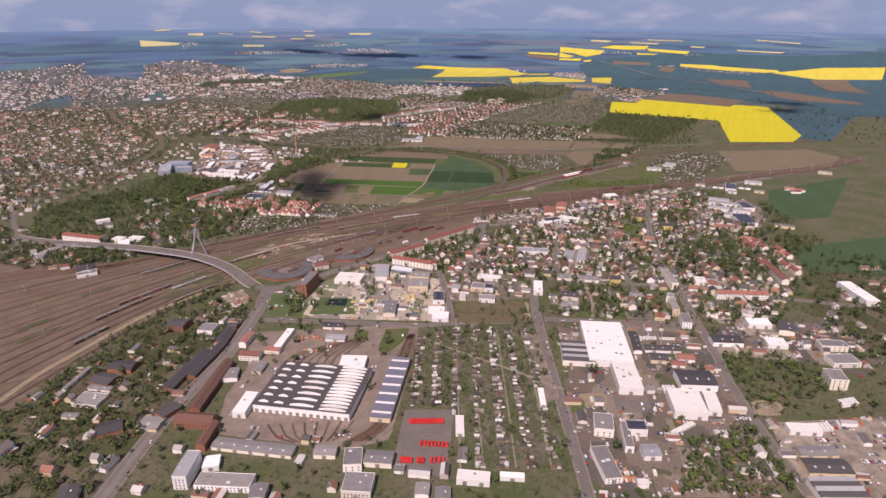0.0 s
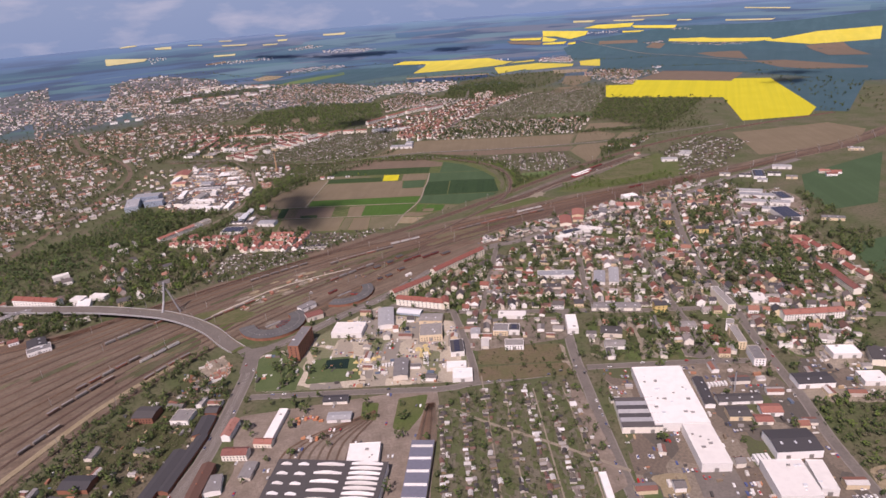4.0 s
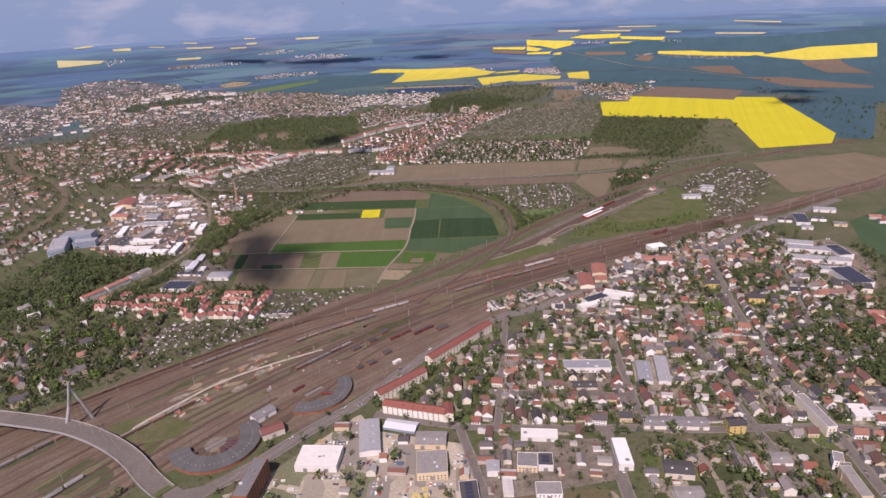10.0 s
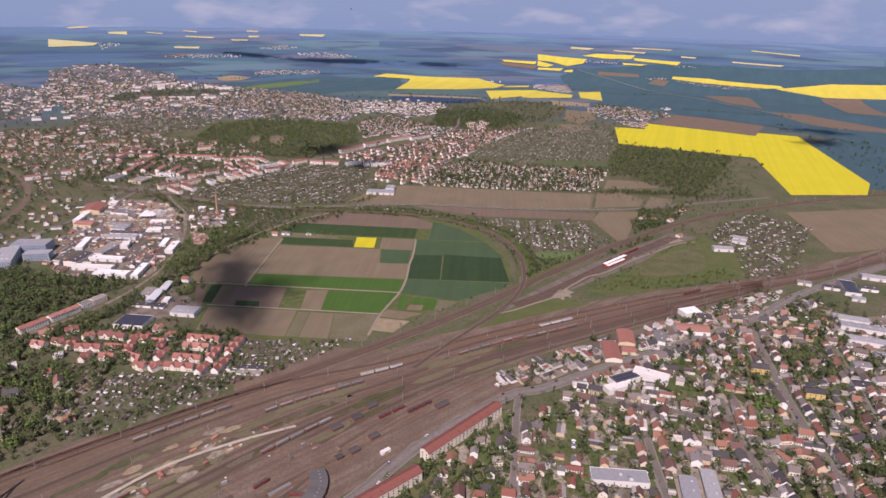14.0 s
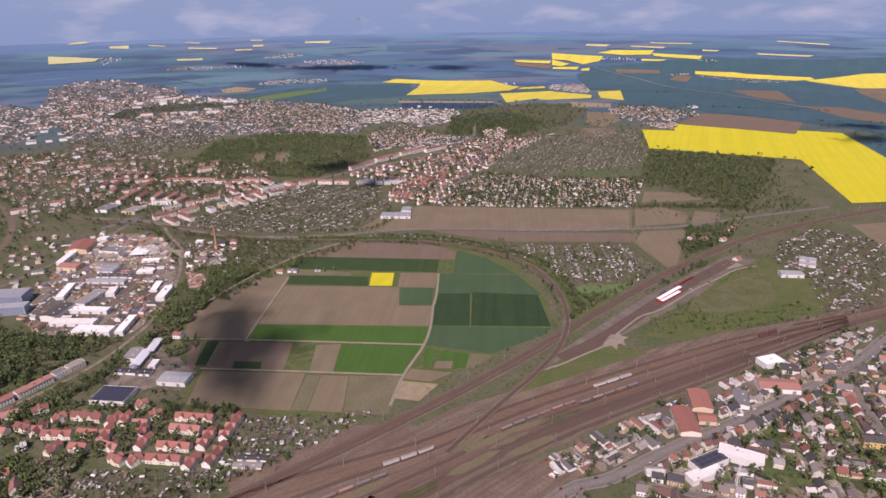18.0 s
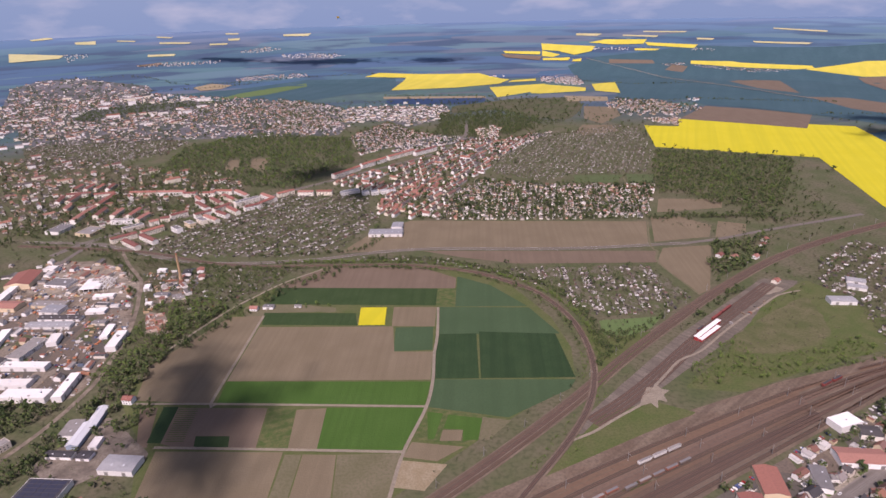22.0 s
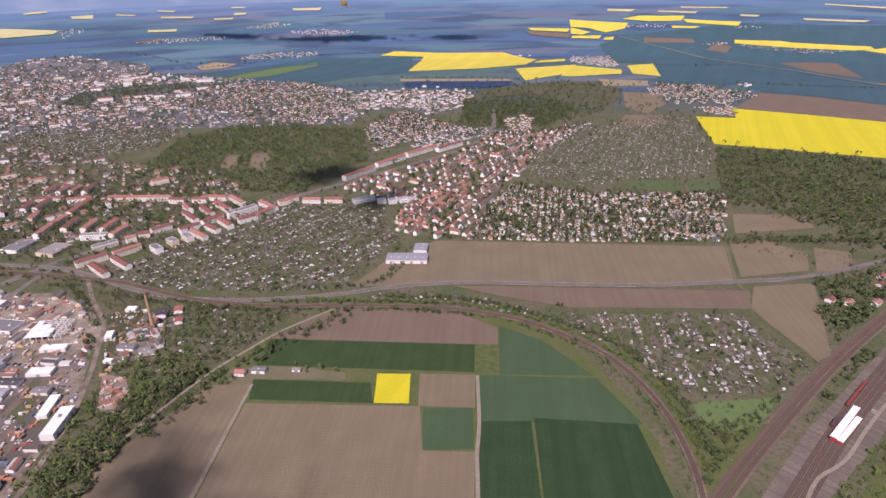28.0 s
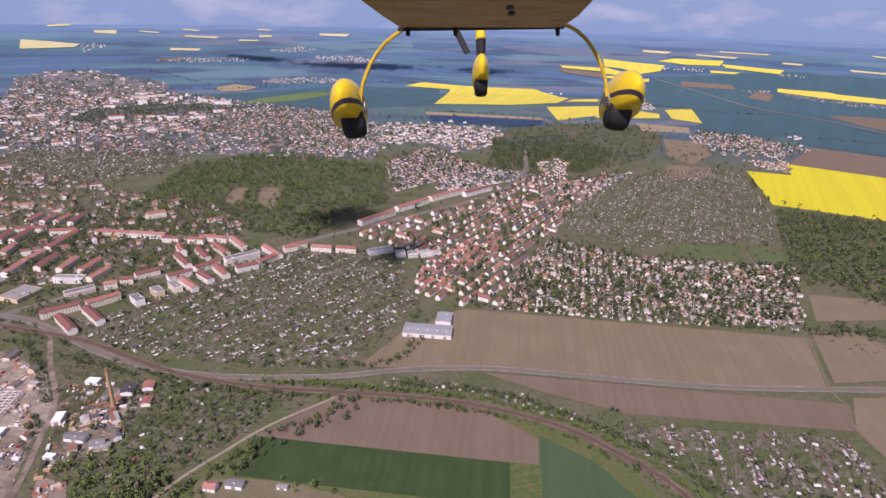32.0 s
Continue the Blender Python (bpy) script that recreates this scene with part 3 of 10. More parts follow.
hl.new(harc.outputs[0], hcomb.inputs[0])
hl.new(hdist.outputs["Value"], hcomb.inputs[1])
hl.new(hcomb.outputs[0], hwarp.inputs[0])
hcell = hn.new("ShaderNodeTexVoronoi")
hcell.inputs["Scale"].default_value = 1 / 330.0
hl.new(hwarp.outputs[0], hcell.inputs["Vector"])
hsep = hn.new("ShaderNodeSeparateColor")
hl.new(hcell.outputs["Color"], hsep.inputs[0])
hramp = hn.new("ShaderNodeValToRGB")
hramp.color_ramp.interpolation = "CONSTANT"
# farmland tones with the blue of distance haze put into them
hazed_tones = [(0.095, 0.170, 0.211), (0.068, 0.138, 0.179), (0.056, 0.118, 0.189), (0.078, 0.158, 0.185), (0.064, 0.120, 0.204), (0.109, 0.138, 0.185), (0.056, 0.115, 0.165), (0.072, 0.135, 0.204)]
while len(hramp.color_ramp.elements) < len(hazed_tones):
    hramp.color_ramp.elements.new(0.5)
for i, c in enumerate(hazed_tones):
    hramp.color_ramp.elements[i].position, hramp.color_ramp.elements[i].color = i / len(hazed_tones), (*c, 1)
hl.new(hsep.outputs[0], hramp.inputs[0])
# darker blue patches: far woods and cloud shadows, both painted
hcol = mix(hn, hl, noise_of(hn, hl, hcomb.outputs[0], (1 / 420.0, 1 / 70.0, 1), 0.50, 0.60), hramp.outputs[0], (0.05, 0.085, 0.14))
# a paler haze blue is mixed into the colour towards the horizon
hhaze = hn.new("ShaderNodeMapRange")
hhaze.inputs["From Min"].default_value, hhaze.inputs["From Max"].default_value, hhaze.inputs["To Max"].default_value = 4150, 4390, 0.55
hl.new(hdist.outputs["Value"], hhaze.inputs["Value"])
hl.new(mix(hn, hl, hhaze.outputs[0], hcol, (0.15, 0.24, 0.39)), hs.inputs["Base Color"])
cut = 1 + ring * radii.index(3500)
flat = [f for f in gf if max(f) < cut]
rim = [tuple(i - cut + ring for i in f) for f in gf if min(f) >= cut - ring and max(f) >= cut]
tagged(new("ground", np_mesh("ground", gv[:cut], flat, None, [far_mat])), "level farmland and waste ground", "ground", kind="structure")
tagged(new("backdrop_hills", np_mesh("backdrop_hills", gv[cut - ring:], rim, None, [hill_mat])), "distant farmland rising to the horizon, blue haze painted in", "backdrop", kind="structure")

# the hazy sky low over the horizon, far behind everything
sky_mat = bpy.data.materials.new("low_hazy_sky")
sky_mat.use_nodes = True
kn, kl = sky_mat.node_tree.nodes, sky_mat.node_tree.links
kn.remove(kn["Principled BSDF"])
glow = kn.new("ShaderNodeEmission")
kpos = kn.new("ShaderNodeNewGeometry")
kxyz = kn.new("ShaderNodeSeparateXYZ")
kl.new(kpos.outputs["Position"], kxyz.inputs[0])
kmap = kn.new("ShaderNodeMapRange")
kmap.inputs["From Min"].default_value, kmap.inputs["From Max"].default_value = 240, 760
kl.new(kxyz.outputs["Z"], kmap.inputs["Value"])
low = mix(kn, kl, kmap.outputs[0], (0.225, 0.335, 0.50), (0.285, 0.395, 0.54))
puff = noise_fac(kn, kl, 420, 6, 0.50, 0.95, (1, 1, 3.2))
kl.new(mix(kn, kl, puff, low, (0.57, 0.61, 0.67)), glow.inputs[0])
glow.inputs[1].default_value = 1.0
kl.new(glow.outputs[0], kn["Material Output"].inputs["Surface"])
sv, sf = [], []
for i in range(ring):
    a = 2 * math.pi * i / ring
    for z in (225, 1150):
        sv.append((MIDDLE[0] + 4380 * math.cos(a), MIDDLE[1] + 4380 * math.sin(a), z))
for i in range(ring):
    a, b = 2 * i, 2 * ((i + 1) % ring)
    sf += [(a, b, b + 1), (a, b + 1, a + 1)]
tagged(new("backdrop", np_mesh("backdrop", sv, sf, None, [sky_mat])), "pale hazy blue sky with faint clouds low over the horizon", "sky", kind="structure")

# ---- outlines of the quarters ----
ALLOT_SOUTH = [(22, 680), (70, 705), (164, 698), (150, 432), (52, 439), (54, 535), (9, 539)]
TOWN_MID = [(164, 1039), (327, 1164), (545, 1262), (692, 1281), (655, 1019), (631, 840), (486, 674), (413, 680), (400, 765), (364, 808), (235, 833), (85, 864)]
TOWN_GARDENS = [(228, 821), (357, 796), (364, 698), (203, 726)]
EAST_EDGE = [(647, 865), (751, 931), (781, 855), (566, 582), (522, 586), (554, 697)]
ALLOT_FIELD = [(-151, 1248), (1, 1238), (-92, 1172), (-208, 1131), (-280, 1158), (-284, 1187), (-163, 1173)]
ALLOT_EAST = [(208, 1700), (461, 1662), (467, 1544), (412, 1504), (306, 1523), (274, 1624)]
ALLOT_NORTH = [(-419, 1946), (-361, 1962), (-333, 2005), (-219, 2125), (-137, 2198), (44, 2159), (43, 2034), (59, 1981), (30, 1926), (-30, 1833), (-56, 1822), (-135, 1830), (-243, 1856), (-328, 1886)]
ALLOT_FAR = [(362, 2329), (575, 2643), (711, 2656), (883, 2709), (921, 2650), (809, 2319), (713, 2168), (535, 2194), (447, 2154), (356, 2248)]
ALLOT_WEST = [(-736, 2543), (-499, 2686), (-461, 2828), (-730, 3074), (-966, 2886), (-839, 2611)]
ALLOT_RING = [(-257, 1799), (-231, 1807), (-87, 1778), (-123, 1721), (-174, 1666), (-228, 1693), (-245, 1697), (-236, 1768)]
ALLOT_STRIP = [(-20, 1780), (19, 1772), (82, 1758), (140, 1735), (193, 1704), (205, 1718), (150, 1757), (90, 1782), (20, 1796)]
ESTATE_WHITE = [(45, 2071), (162, 2207), (212, 2180), (83, 2010)]
TOWN_NW = [(169, 2360), (336, 2614), (532, 2610), (585, 2640), (354, 2301), (252, 2148), (165, 1960), (128, 1966), (44, 2017), (78, 2101), (147, 2193)]
TOWN_NORTH = [(165, 1952), (225, 2090), (300, 2205), (438, 2130), (498, 2108), (680, 2069), (565, 1870), (412, 1893)]
TOWN_LAKE = [(24, 2769), (157, 2964), (278, 2707), (44, 2520)]
TOWN_FAR = [(-1464, 3996), (-831, 3990), (-132, 3515), (-10, 2973), (-106, 2810), (-540, 3196), (-1017, 2997)]
TRADE_LAKE = [(-3, 3251), (59, 3307), (168, 3281), (420, 3250), (385, 3017), (216, 2861), (168, 3000), (5, 2998)]
LAKE_MIX = [(134, 2537), (215, 2790), (300, 2720), (392, 2662), (491, 2577), (566, 2659), (640, 2660), (431, 2435), (340, 2600), (250, 2560), (193, 2480)]
LAKE_WEST = [(-262, 3647), (-60, 3420), (18, 3306), (5, 2998), (31, 2938), (-63, 2900), (-189, 2901)]
LAKE_VILLAGE = [(415, 2754), (484, 2822), (511, 2769), (462, 2633), (405, 2620)]
TOWN_EDGE = [(-2197, 3623), (-2023, 3745), (-1790, 3963), (-1506, 3271), (-1485, 2867), (-1453, 2466), (-1491, 2392)]
CITY_WEST = [(-1506, 2559), (-857, 2733), (-282, 2399), (-177, 2124), (-654, 2042), (-798, 1277)]
YARD_WEST = [(-513, 1901), (-428, 1880), (-376, 1837), (-341, 1754), (-322, 1688), (-304, 1608), (-314, 1536), (-318, 1480), (-330, 1460), (-451, 1481), (-500, 1542), (-525, 1725)]
TRADE_SOUTH = [(208, 710), (313, 695), (376, 652), (355, 498), (325, 385), (150, 399)]
TRADE_EAST = [(365, 484), (487, 482), (405, 378), (335, 384)]
TRADE_EAST2 = [(411, 679), (574, 681), (566, 582), (482, 532), (500, 576), (457, 593), (383, 623)]
SCRUB_EAST = [(383, 617), (459, 597), (477, 543), (457, 523), (357, 502)]
SCRUB_SOUTH = [(265, 457), (326, 477), (348, 467), (335, 384), (232, 394)]
DEPOT_YARD = [(-188, 711), (27, 717), (25, 680), (-10, 488), (-52, 475), (-178, 509), (-183, 574), (-171, 630)]
VAN_LOT = [(6, 538), (53, 531), (42, 434), (-10, 442)]
OLD_WORKS = [(-322, 721), (-239, 812), (-198, 759), (-224, 538), (-269, 500), (-385, 527), (-397, 548), (-365, 633)]
WORKS6 = [(-132, 841), (-29, 926), (-16, 895), (76, 851), (67, 719), (-172, 751), (-180, 829)]
BRICK_SIDE = [(-14, 945), (153, 1072), (164, 1039), (78, 865), (-8, 922)]
GREENW = [(-554, 1514), (-456, 1473), (-326, 1447), (-362, 1411), (-450, 1290)]
WOOD_RAILL = [(-257, 1440), (-250, 1510), (-205, 1610), (-185, 1650), (-205, 1665), (-262, 1600), (-284, 1486), (-345, 1340), (-435, 1261), (-422, 1232), (-329, 1337)]
SOUTHWEST = [(-379, 516), (-279, 500), (-236, 559), (-220, 580), (-251, 432), (-337, 439)]
PARKN = [(-440, 953), (-561, 937), (-627, 966), (-738, 1168), (-613, 1097), (-517, 1150), (-399, 1209), (-291, 1218), (-288, 1102)]
WOOD1 = [(-492, 2405), (-452, 2763), (-244, 2892), (28, 2731), (26, 2437), (-68, 2352), (-117, 2226), (-226, 2274), (-299, 2392), (-391, 2412)]
WOOD2 = [(836, 2365), (1037, 2253), (1103, 2164), (847, 1871), (731, 1893), (706, 1989), (654, 2000), (722, 2167)]
WOOD3 = [(-692, 1196), (-545, 1531), (-434, 1468), (-432, 1286), (-566, 1122), (-643, 1099)]
WOOD4 = [(352, 3040), (568, 2998), (756, 2819), (600, 2703), (423, 2707), (302, 2765)]
WOOD_LAKE = [(355, 3060), (592, 3106), (653, 2932), (671, 2854), (518, 2660), (339, 2635), (279, 2726), (319, 2859)]
HEATH = [(430, 3225), (590, 3285), (700, 3330), (960, 3290), (900, 3050), (760, 2830), (653, 2932), (592, 3106), (400, 3070)]
VILLAGE = [(1096, 3209), (1143, 3100), (1306, 2967), (1269, 2863), (1014, 2822), (970, 2871)]
PARK_WEST = [(-557, 1319), (-430, 1285), (-395, 1300), (-301, 1159), (-306, 1070), (-385, 1026), (-422, 1024)]
GRAVEL_SITE = [(-246, 806), (-240, 834), (-222, 838), (-206, 812), (-210, 786), (-226, 780), (-233, 795)]
LAWNS = ([(-985, 3358), (-1008, 3519), (-840, 3690), (-641, 3659), (-442, 3629), (-516, 3561), (-663, 3482), (-836, 3409), (-926, 3295)], [(-178, 822), (-157, 839), (-120, 785), (-127, 745), (-172, 753)], [(-110, 806), (-60, 802), (-55, 750), (-118, 755)], GRAVEL_SITE, [(88, 773), (182, 774), (179, 718), (85, 720)])
CITY_SOUTH = [(-1050, 980), (-760, 1060), (-730, 1180), (-715, 1280), (-650, 1420), (-600, 1560), (-640, 1760), (-1150, 1700)]
TOWN_RAIL = [(204, 1112), (285, 1146), (409, 1188), (564, 1252), (660, 1310), (622, 1312), (451, 1250), (288, 1193), (162, 1140), (150, 1105)]
ALLOT_YARD = [(-276, 1187), (-150, 1173), (-137, 1122), (-235, 1078), (-295, 1072), (-300, 1126)]
ALLOT_EAST2 = [(736, 1624), (847, 1679), (910, 1583), (714, 1368), (616, 1351), (678, 1488), (661, 1548)]
GARDEN_WOOD = [(479, 978), (539, 974), (577, 962), (633, 981), (524, 861), (473, 874), (438, 864), (416, 870), (441, 921)]
CLEARINGS = ([(-308, 2450), (-309, 2560), (-277, 2553), (-272, 2427)], [(-248, 2436), (-247, 2563), (-205, 2552), (-203, 2410)])
WOOD_CROSSING = [(609, 1724), (686, 1730), (729, 1735), (639, 1633), (559, 1601), (525, 1590), (551, 1640)]
WOOD_HEDGE = [(597, 1895), (689, 1845), (858, 1884), (777, 1791), (744, 1806), (683, 1827), (585, 1866)]
TRACK_WOOD = [(-295, 1676), (-285, 1696), (-232, 1691), (-191, 1671), (-174, 1641), (-191, 1631), (-229, 1576), (-258, 1512), (-268, 1482), (-318, 1491), (-308, 1545), (-298, 1606)]
KILN_SITE = [(-337, 1806), (-260, 1812), (-242, 1771), (-245, 1697), (-285, 1681), (-300, 1657), (-314, 1723)]
RUBBLE = [(-299, 1667), (-271, 1654), (-253, 1613), (-262, 1590), (-280, 1600), (-288, 1622)]
FARM = [(-162, 1655), (-107, 1647), (-31, 1622), (-31, 1608), (-105, 1622), (-132, 1622), (-136, 1592), (-154, 1597)]

# ---- fields and meadows ----
sheet("meadow", [(-46, 1775), (150, 1728), (228, 1640), (255, 1531), (254, 1451), (234, 1384), (135, 1326), (13, 1246), (-26, 1225), (-214, 1274), (-228, 1366), (-267, 1441), (-259, 1520), (-202, 1578), (-150, 1686)], "grass", 0.080, "green grass strip round the trial plots", "meadow")
sheet("crop_field", [(-46, 1768), (105, 1734), (153, 1681), (145, 1645), (-121, 1707)], "soil_red", 0.124, "reddish brown freshly tilled field", "field")
sheet("crop_field", [(-121, 1707), (119, 1650), (108, 1597), (-128, 1653)], "green_dark", 0.128, "dark green winter wheat field", "field")
sheet("crop_field", [(119, 1650), (146, 1644), (133, 1588), (109, 1597)], "green_mottled", 0.132, "small mottled green and straw trial plots", "field")
sheet("crop_field", [(156, 1686), (199, 1644), (233, 1568), (134, 1588)], "green_teal", 0.136, "blue-green young barley field", "field")
sheet("crop_field", [(109, 1592), (234, 1563), (252, 1486), (96, 1517)], "green_teal", 0.140, "blue-green young barley field", "field")
sheet("crop_field", [(-131, 1627), (-5, 1598), (-4, 1563), (-131, 1592)], "green_dark", 0.144, "dark green winter wheat field", "field")
sheet("crop_field", [(3, 1613), (39, 1606), (32, 1556), (-3, 1563)], "rape", 0.388, "bright yellow flowering rape field", "field")
sheet("meadow", [(40, 1606), (48, 1605), (41, 1551), (33, 1556)], "grass", 0.152, "green grass strip round the trial plots", "meadow")
sheet("crop_field", [(49, 1605), (108, 1592), (97, 1538), (41, 1551)], "soil", 0.156, "pale brown bare tilled field", "field")
sheet("crop_field", [(46, 1546), (95, 1538), (85, 1481), (37, 1488)], "green_teal", 0.160, "blue-green young barley field", "field")
sheet("crop_field", [(95, 1518), (147, 1509), (128, 1409), (76, 1419)], "green_deep", 0.164, "deep green dense wheat field", "field")
sheet("crop_field", [(151, 1513), (246, 1487), (236, 1389), (130, 1409)], "green_deep", 0.168, "deep green dense wheat field", "field")
sheet("crop_field", [(-134, 1586), (43, 1550), (38, 1487), (85, 1477), (73, 1418), (-158, 1463)], "soil", 0.172, "pale brown bare tilled field", "field")
sheet("crop_field", [(-158, 1462), (73, 1414), (60, 1372), (-163, 1419)], "green_bright", 0.176, "bright green grass crop field", "field")
sheet("crop_field", [(-177, 1624), (-133, 1618), (-170, 1422), (-254, 1445), (-256, 1516)], "soil", 0.180, "pale brown bare tilled field", "field")
sheet("crop_field", [(-244, 1429), (-225, 1426), (-220, 1359), (-231, 1364)], "soil_red", 0.184, "reddish brown freshly tilled field", "field")
sheet("crop_field", [(-219, 1426), (-203, 1423), (-208, 1364), (-222, 1367)], "green_deep", 0.188, "deep green dense wheat field", "field")
sheet("crop_field", [(-203, 1422), (-197, 1420), (-197, 1357), (-208, 1363)], "soil_red", 0.190, "reddish brown tilled strip", "field")
sheet("crop_field", [(-198, 1420), (-107, 1401), (-113, 1337), (-197, 1356)], "soil_red", 0.192, "reddish brown freshly tilled field", "field")
sheet("crop_field", [(-105, 1401), (-77, 1396), (-81, 1328), (-112, 1337)], "green_mottled", 0.196, "mottled green and brown trial plot", "field")
sheet("crop_field", [(-76, 1392), (-44, 1388), (-54, 1321), (-82, 1328)], "soil", 0.200, "pale brown bare tilled field", "field")
sheet("crop_field", [(-44, 1389), (60, 1368), (27, 1303), (-54, 1321)], "green_bright", 0.204, "bright green grass crop field", "field")
sheet("crop_field", [(-210, 1352), (-86, 1326), (-98, 1254), (-213, 1284)], "soil", 0.208, "pale brown bare tilled field", "field")
sheet("meadow", [(-84, 1322), (-68, 1319), (-80, 1252), (-97, 1254)], "grass_dry", 0.212, "pale olive dry grass meadow", "meadow")
sheet("crop_field", [(-67, 1319), (-35, 1312), (-42, 1242), (-79, 1251)], "soil", 0.216, "pale brown bare tilled field", "field")
sheet("meadow", [(-34, 1312), (26, 1302), (7, 1231), (-41, 1235)], "grass_dry", 0.220, "pale olive dry grass meadow", "meadow")
sheet("crop_field", [(74, 1418), (235, 1385), (222, 1369), (142, 1334), (63, 1368)], "green_teal", 0.224, "blue-green young barley field", "field")
sheet("crop_field", [(58, 1367), (140, 1333), (92, 1299), (41, 1320)], "green_mottled", 0.228, "small mottled green and straw trial plots", "field")
for k, (pts, kind, text) in enumerate((([(61, 1360), (77, 1354), (61, 1316), (55, 1317)], "green_bright", "bright green trial strip"), ([(82, 1351), (115, 1338), (106, 1306), (89, 1308), (92, 1324), (73, 1330)], "green_bright", "bright green trial plot"),
                                       ([(116, 1340), (144, 1329), (114, 1304), (104, 1306)], "grass_dry", "straw-coloured headland"), ([(72, 1328), (92, 1324), (87, 1308), (66, 1312)], "soil", "bare trial plot"))):
    sheet("crop_field", pts, kind, 0.262 + 0.004 * k, text, "field")
sheet("crop_field", [(-175, 1368), (-141, 1361), (-140, 1342), (-174, 1350)], "green_dark", 0.29, "small dark green trial plot", "field")
sheet("crop_field", [(39, 1316), (88, 1299), (59, 1284), (28, 1296)], "soil", 0.232, "pale brown bare tilled field", "field")
sheet("crop_field", [(26, 1292), (68, 1278), (42, 1249), (16, 1258)], "sand", 0.236, "beige bare sandy plot", "field")
sheet("crop_field", [(116, 1958), (550, 1848), (500, 1739), (405, 1747), (117, 1806), (-24, 1823), (28, 1895)], "soil", 0.240, "pale brown bare tilled field", "field")
sheet("crop_field", [(569, 1867), (622, 1860), (655, 1800), (620, 1750), (516, 1749)], "soil", 0.244, "pale brown bare tilled field", "field")
sheet("crop_field", [(679, 1819), (720, 1793), (687, 1747), (627, 1743)], "soil", 0.248, "pale brown bare tilled field", "field")
sheet("crop_field", [(638, 1970), (763, 1938), (730, 1887), (594, 1891)], "soil", 0.252, "pale brown bare tilled field", "field")
sheet("crop_field", [(116, 1801), (500, 1711), (478, 1667), (257, 1713), (178, 1757)], "soil_red", 0.256, "reddish brown freshly tilled field", "field")
sheet("crop_field", [(517, 1721), (601, 1714), (505, 1558), (481, 1549), (478, 1665)], "soil", 0.260, "pale brown bare tilled field", "field")
sheet("meadow", [(531, 2182), (647, 2159), (607, 2104), (518, 2123)], "lawn", 0.264, "pale green mown meadow behind the houses", "meadow")
sheet("meadow", [(656, 2164), (716, 2141), (684, 2081), (627, 2088)], "lawn", 0.268, "pale green mown meadow behind the houses", "meadow")
sheet("crop_field", [(955, 2675), (1050, 2630), (1112, 2750), (1150, 2735), (1545, 2480), (1308, 1886), (1218, 1791), (1027, 1806), (1181, 2180), (850, 2395)], "rape", 0.512, "bright yellow flowering rape field", "field")
sheet("crop_field", [(925, 1682), (1199, 1690), (1225, 1586), (1136, 1496), (909, 1454), (857, 1456)], "soil", 0.276, "pale brown bare tilled field", "field")
sheet("crop_field", [(839, 1282), (1098, 1379), (847, 1090), (756, 1083), (775, 1178)], "green_teal", 0.304, "blue-green young barley field", "field")
sheet("crop_field", [(669, 938), (879, 978), (748, 813), (641, 842)], "green_teal", 0.308, "blue-green young barley field", "field")
sheet("crop_field", [(908, 3071), (1013, 3019), (955, 2851), (839, 2742), (819, 2843)], "soil", 0.384, "pale brown bare tilled field", "field")
sheet("crop_field", [(776, 2746), (861, 2711), (845, 2617), (717, 2591), (722, 2662)], "soil", 0.388, "pale brown bare tilled field", "field")
sheet("crop_field", [(925, 3335), (1082, 3253), (1041, 3156), (892, 3194)], "sand", 0.392, "beige bare sandy plot", "field")

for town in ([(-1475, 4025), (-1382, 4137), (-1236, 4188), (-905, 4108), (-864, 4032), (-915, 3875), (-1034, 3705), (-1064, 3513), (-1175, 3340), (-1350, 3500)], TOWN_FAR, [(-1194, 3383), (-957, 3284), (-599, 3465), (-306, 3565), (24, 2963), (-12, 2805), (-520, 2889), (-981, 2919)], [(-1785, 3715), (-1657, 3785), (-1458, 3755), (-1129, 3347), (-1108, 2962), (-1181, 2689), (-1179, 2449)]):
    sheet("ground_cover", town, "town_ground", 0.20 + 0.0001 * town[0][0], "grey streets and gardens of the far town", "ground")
# narrow dark trial strips across one brown plot
ta, tb, tc, td = (Vector(p) for p in ((-202, 1419), (-181, 1415), (-186, 1360), (-204, 1363)))
for k in range(16):
    (p0, p1), (q0, q1) = [[a_.lerp(b_, (k + f) / 16) for f in (0.1, 0.42)] for a_, b_ in ((ta, td), (tb, tc))]
    sheet("crop_strip", [tuple(p0), tuple(q0), tuple(q1), tuple(p1)], "green_mottled", 0.30 + 0.001 * k, "narrow green trial strip", "field", group="trial strips")
sheet("crop_field", [(1300, 1880), (1510, 2387), (1925, 2428), (1339, 1792), (1267, 1842)], "green_hazed", 0.34, "wide corn field beside the rape, haze blue painted in", "field")
# the far plain: corn, tilled soil and rape in strips out to the hills, corn and rape tinted for haze
sheet("crop_field", [(1206, 4060), (1379, 4135), (1904, 4068), (2433, 3718), (2850, 3501), (2900, 2900), (2500, 2050), (1727, 2238), (1600, 2600), (1457, 2834), (1335, 2957), (1333, 3100), (1112, 3164), (1137, 3281), (1265, 3597), (1160, 3734)], "green_hazed", 0.30, "wide plain of young corn, haze blue painted in", "field")
sheet("crop_field", [(1113, 2741), (1324, 2940), (1451, 2826), (1553, 2677), (1393, 2494), (1249, 2628)], "soil_red", 0.63, "reddish brown tilled field on the plain", "field")
sheet("crop_field", [(1773, 3489), (1887, 3505), (1980, 3423), (1822, 3082), (1757, 3261)], "soil_red", 0.64, "reddish brown tilled field on the plain", "field")
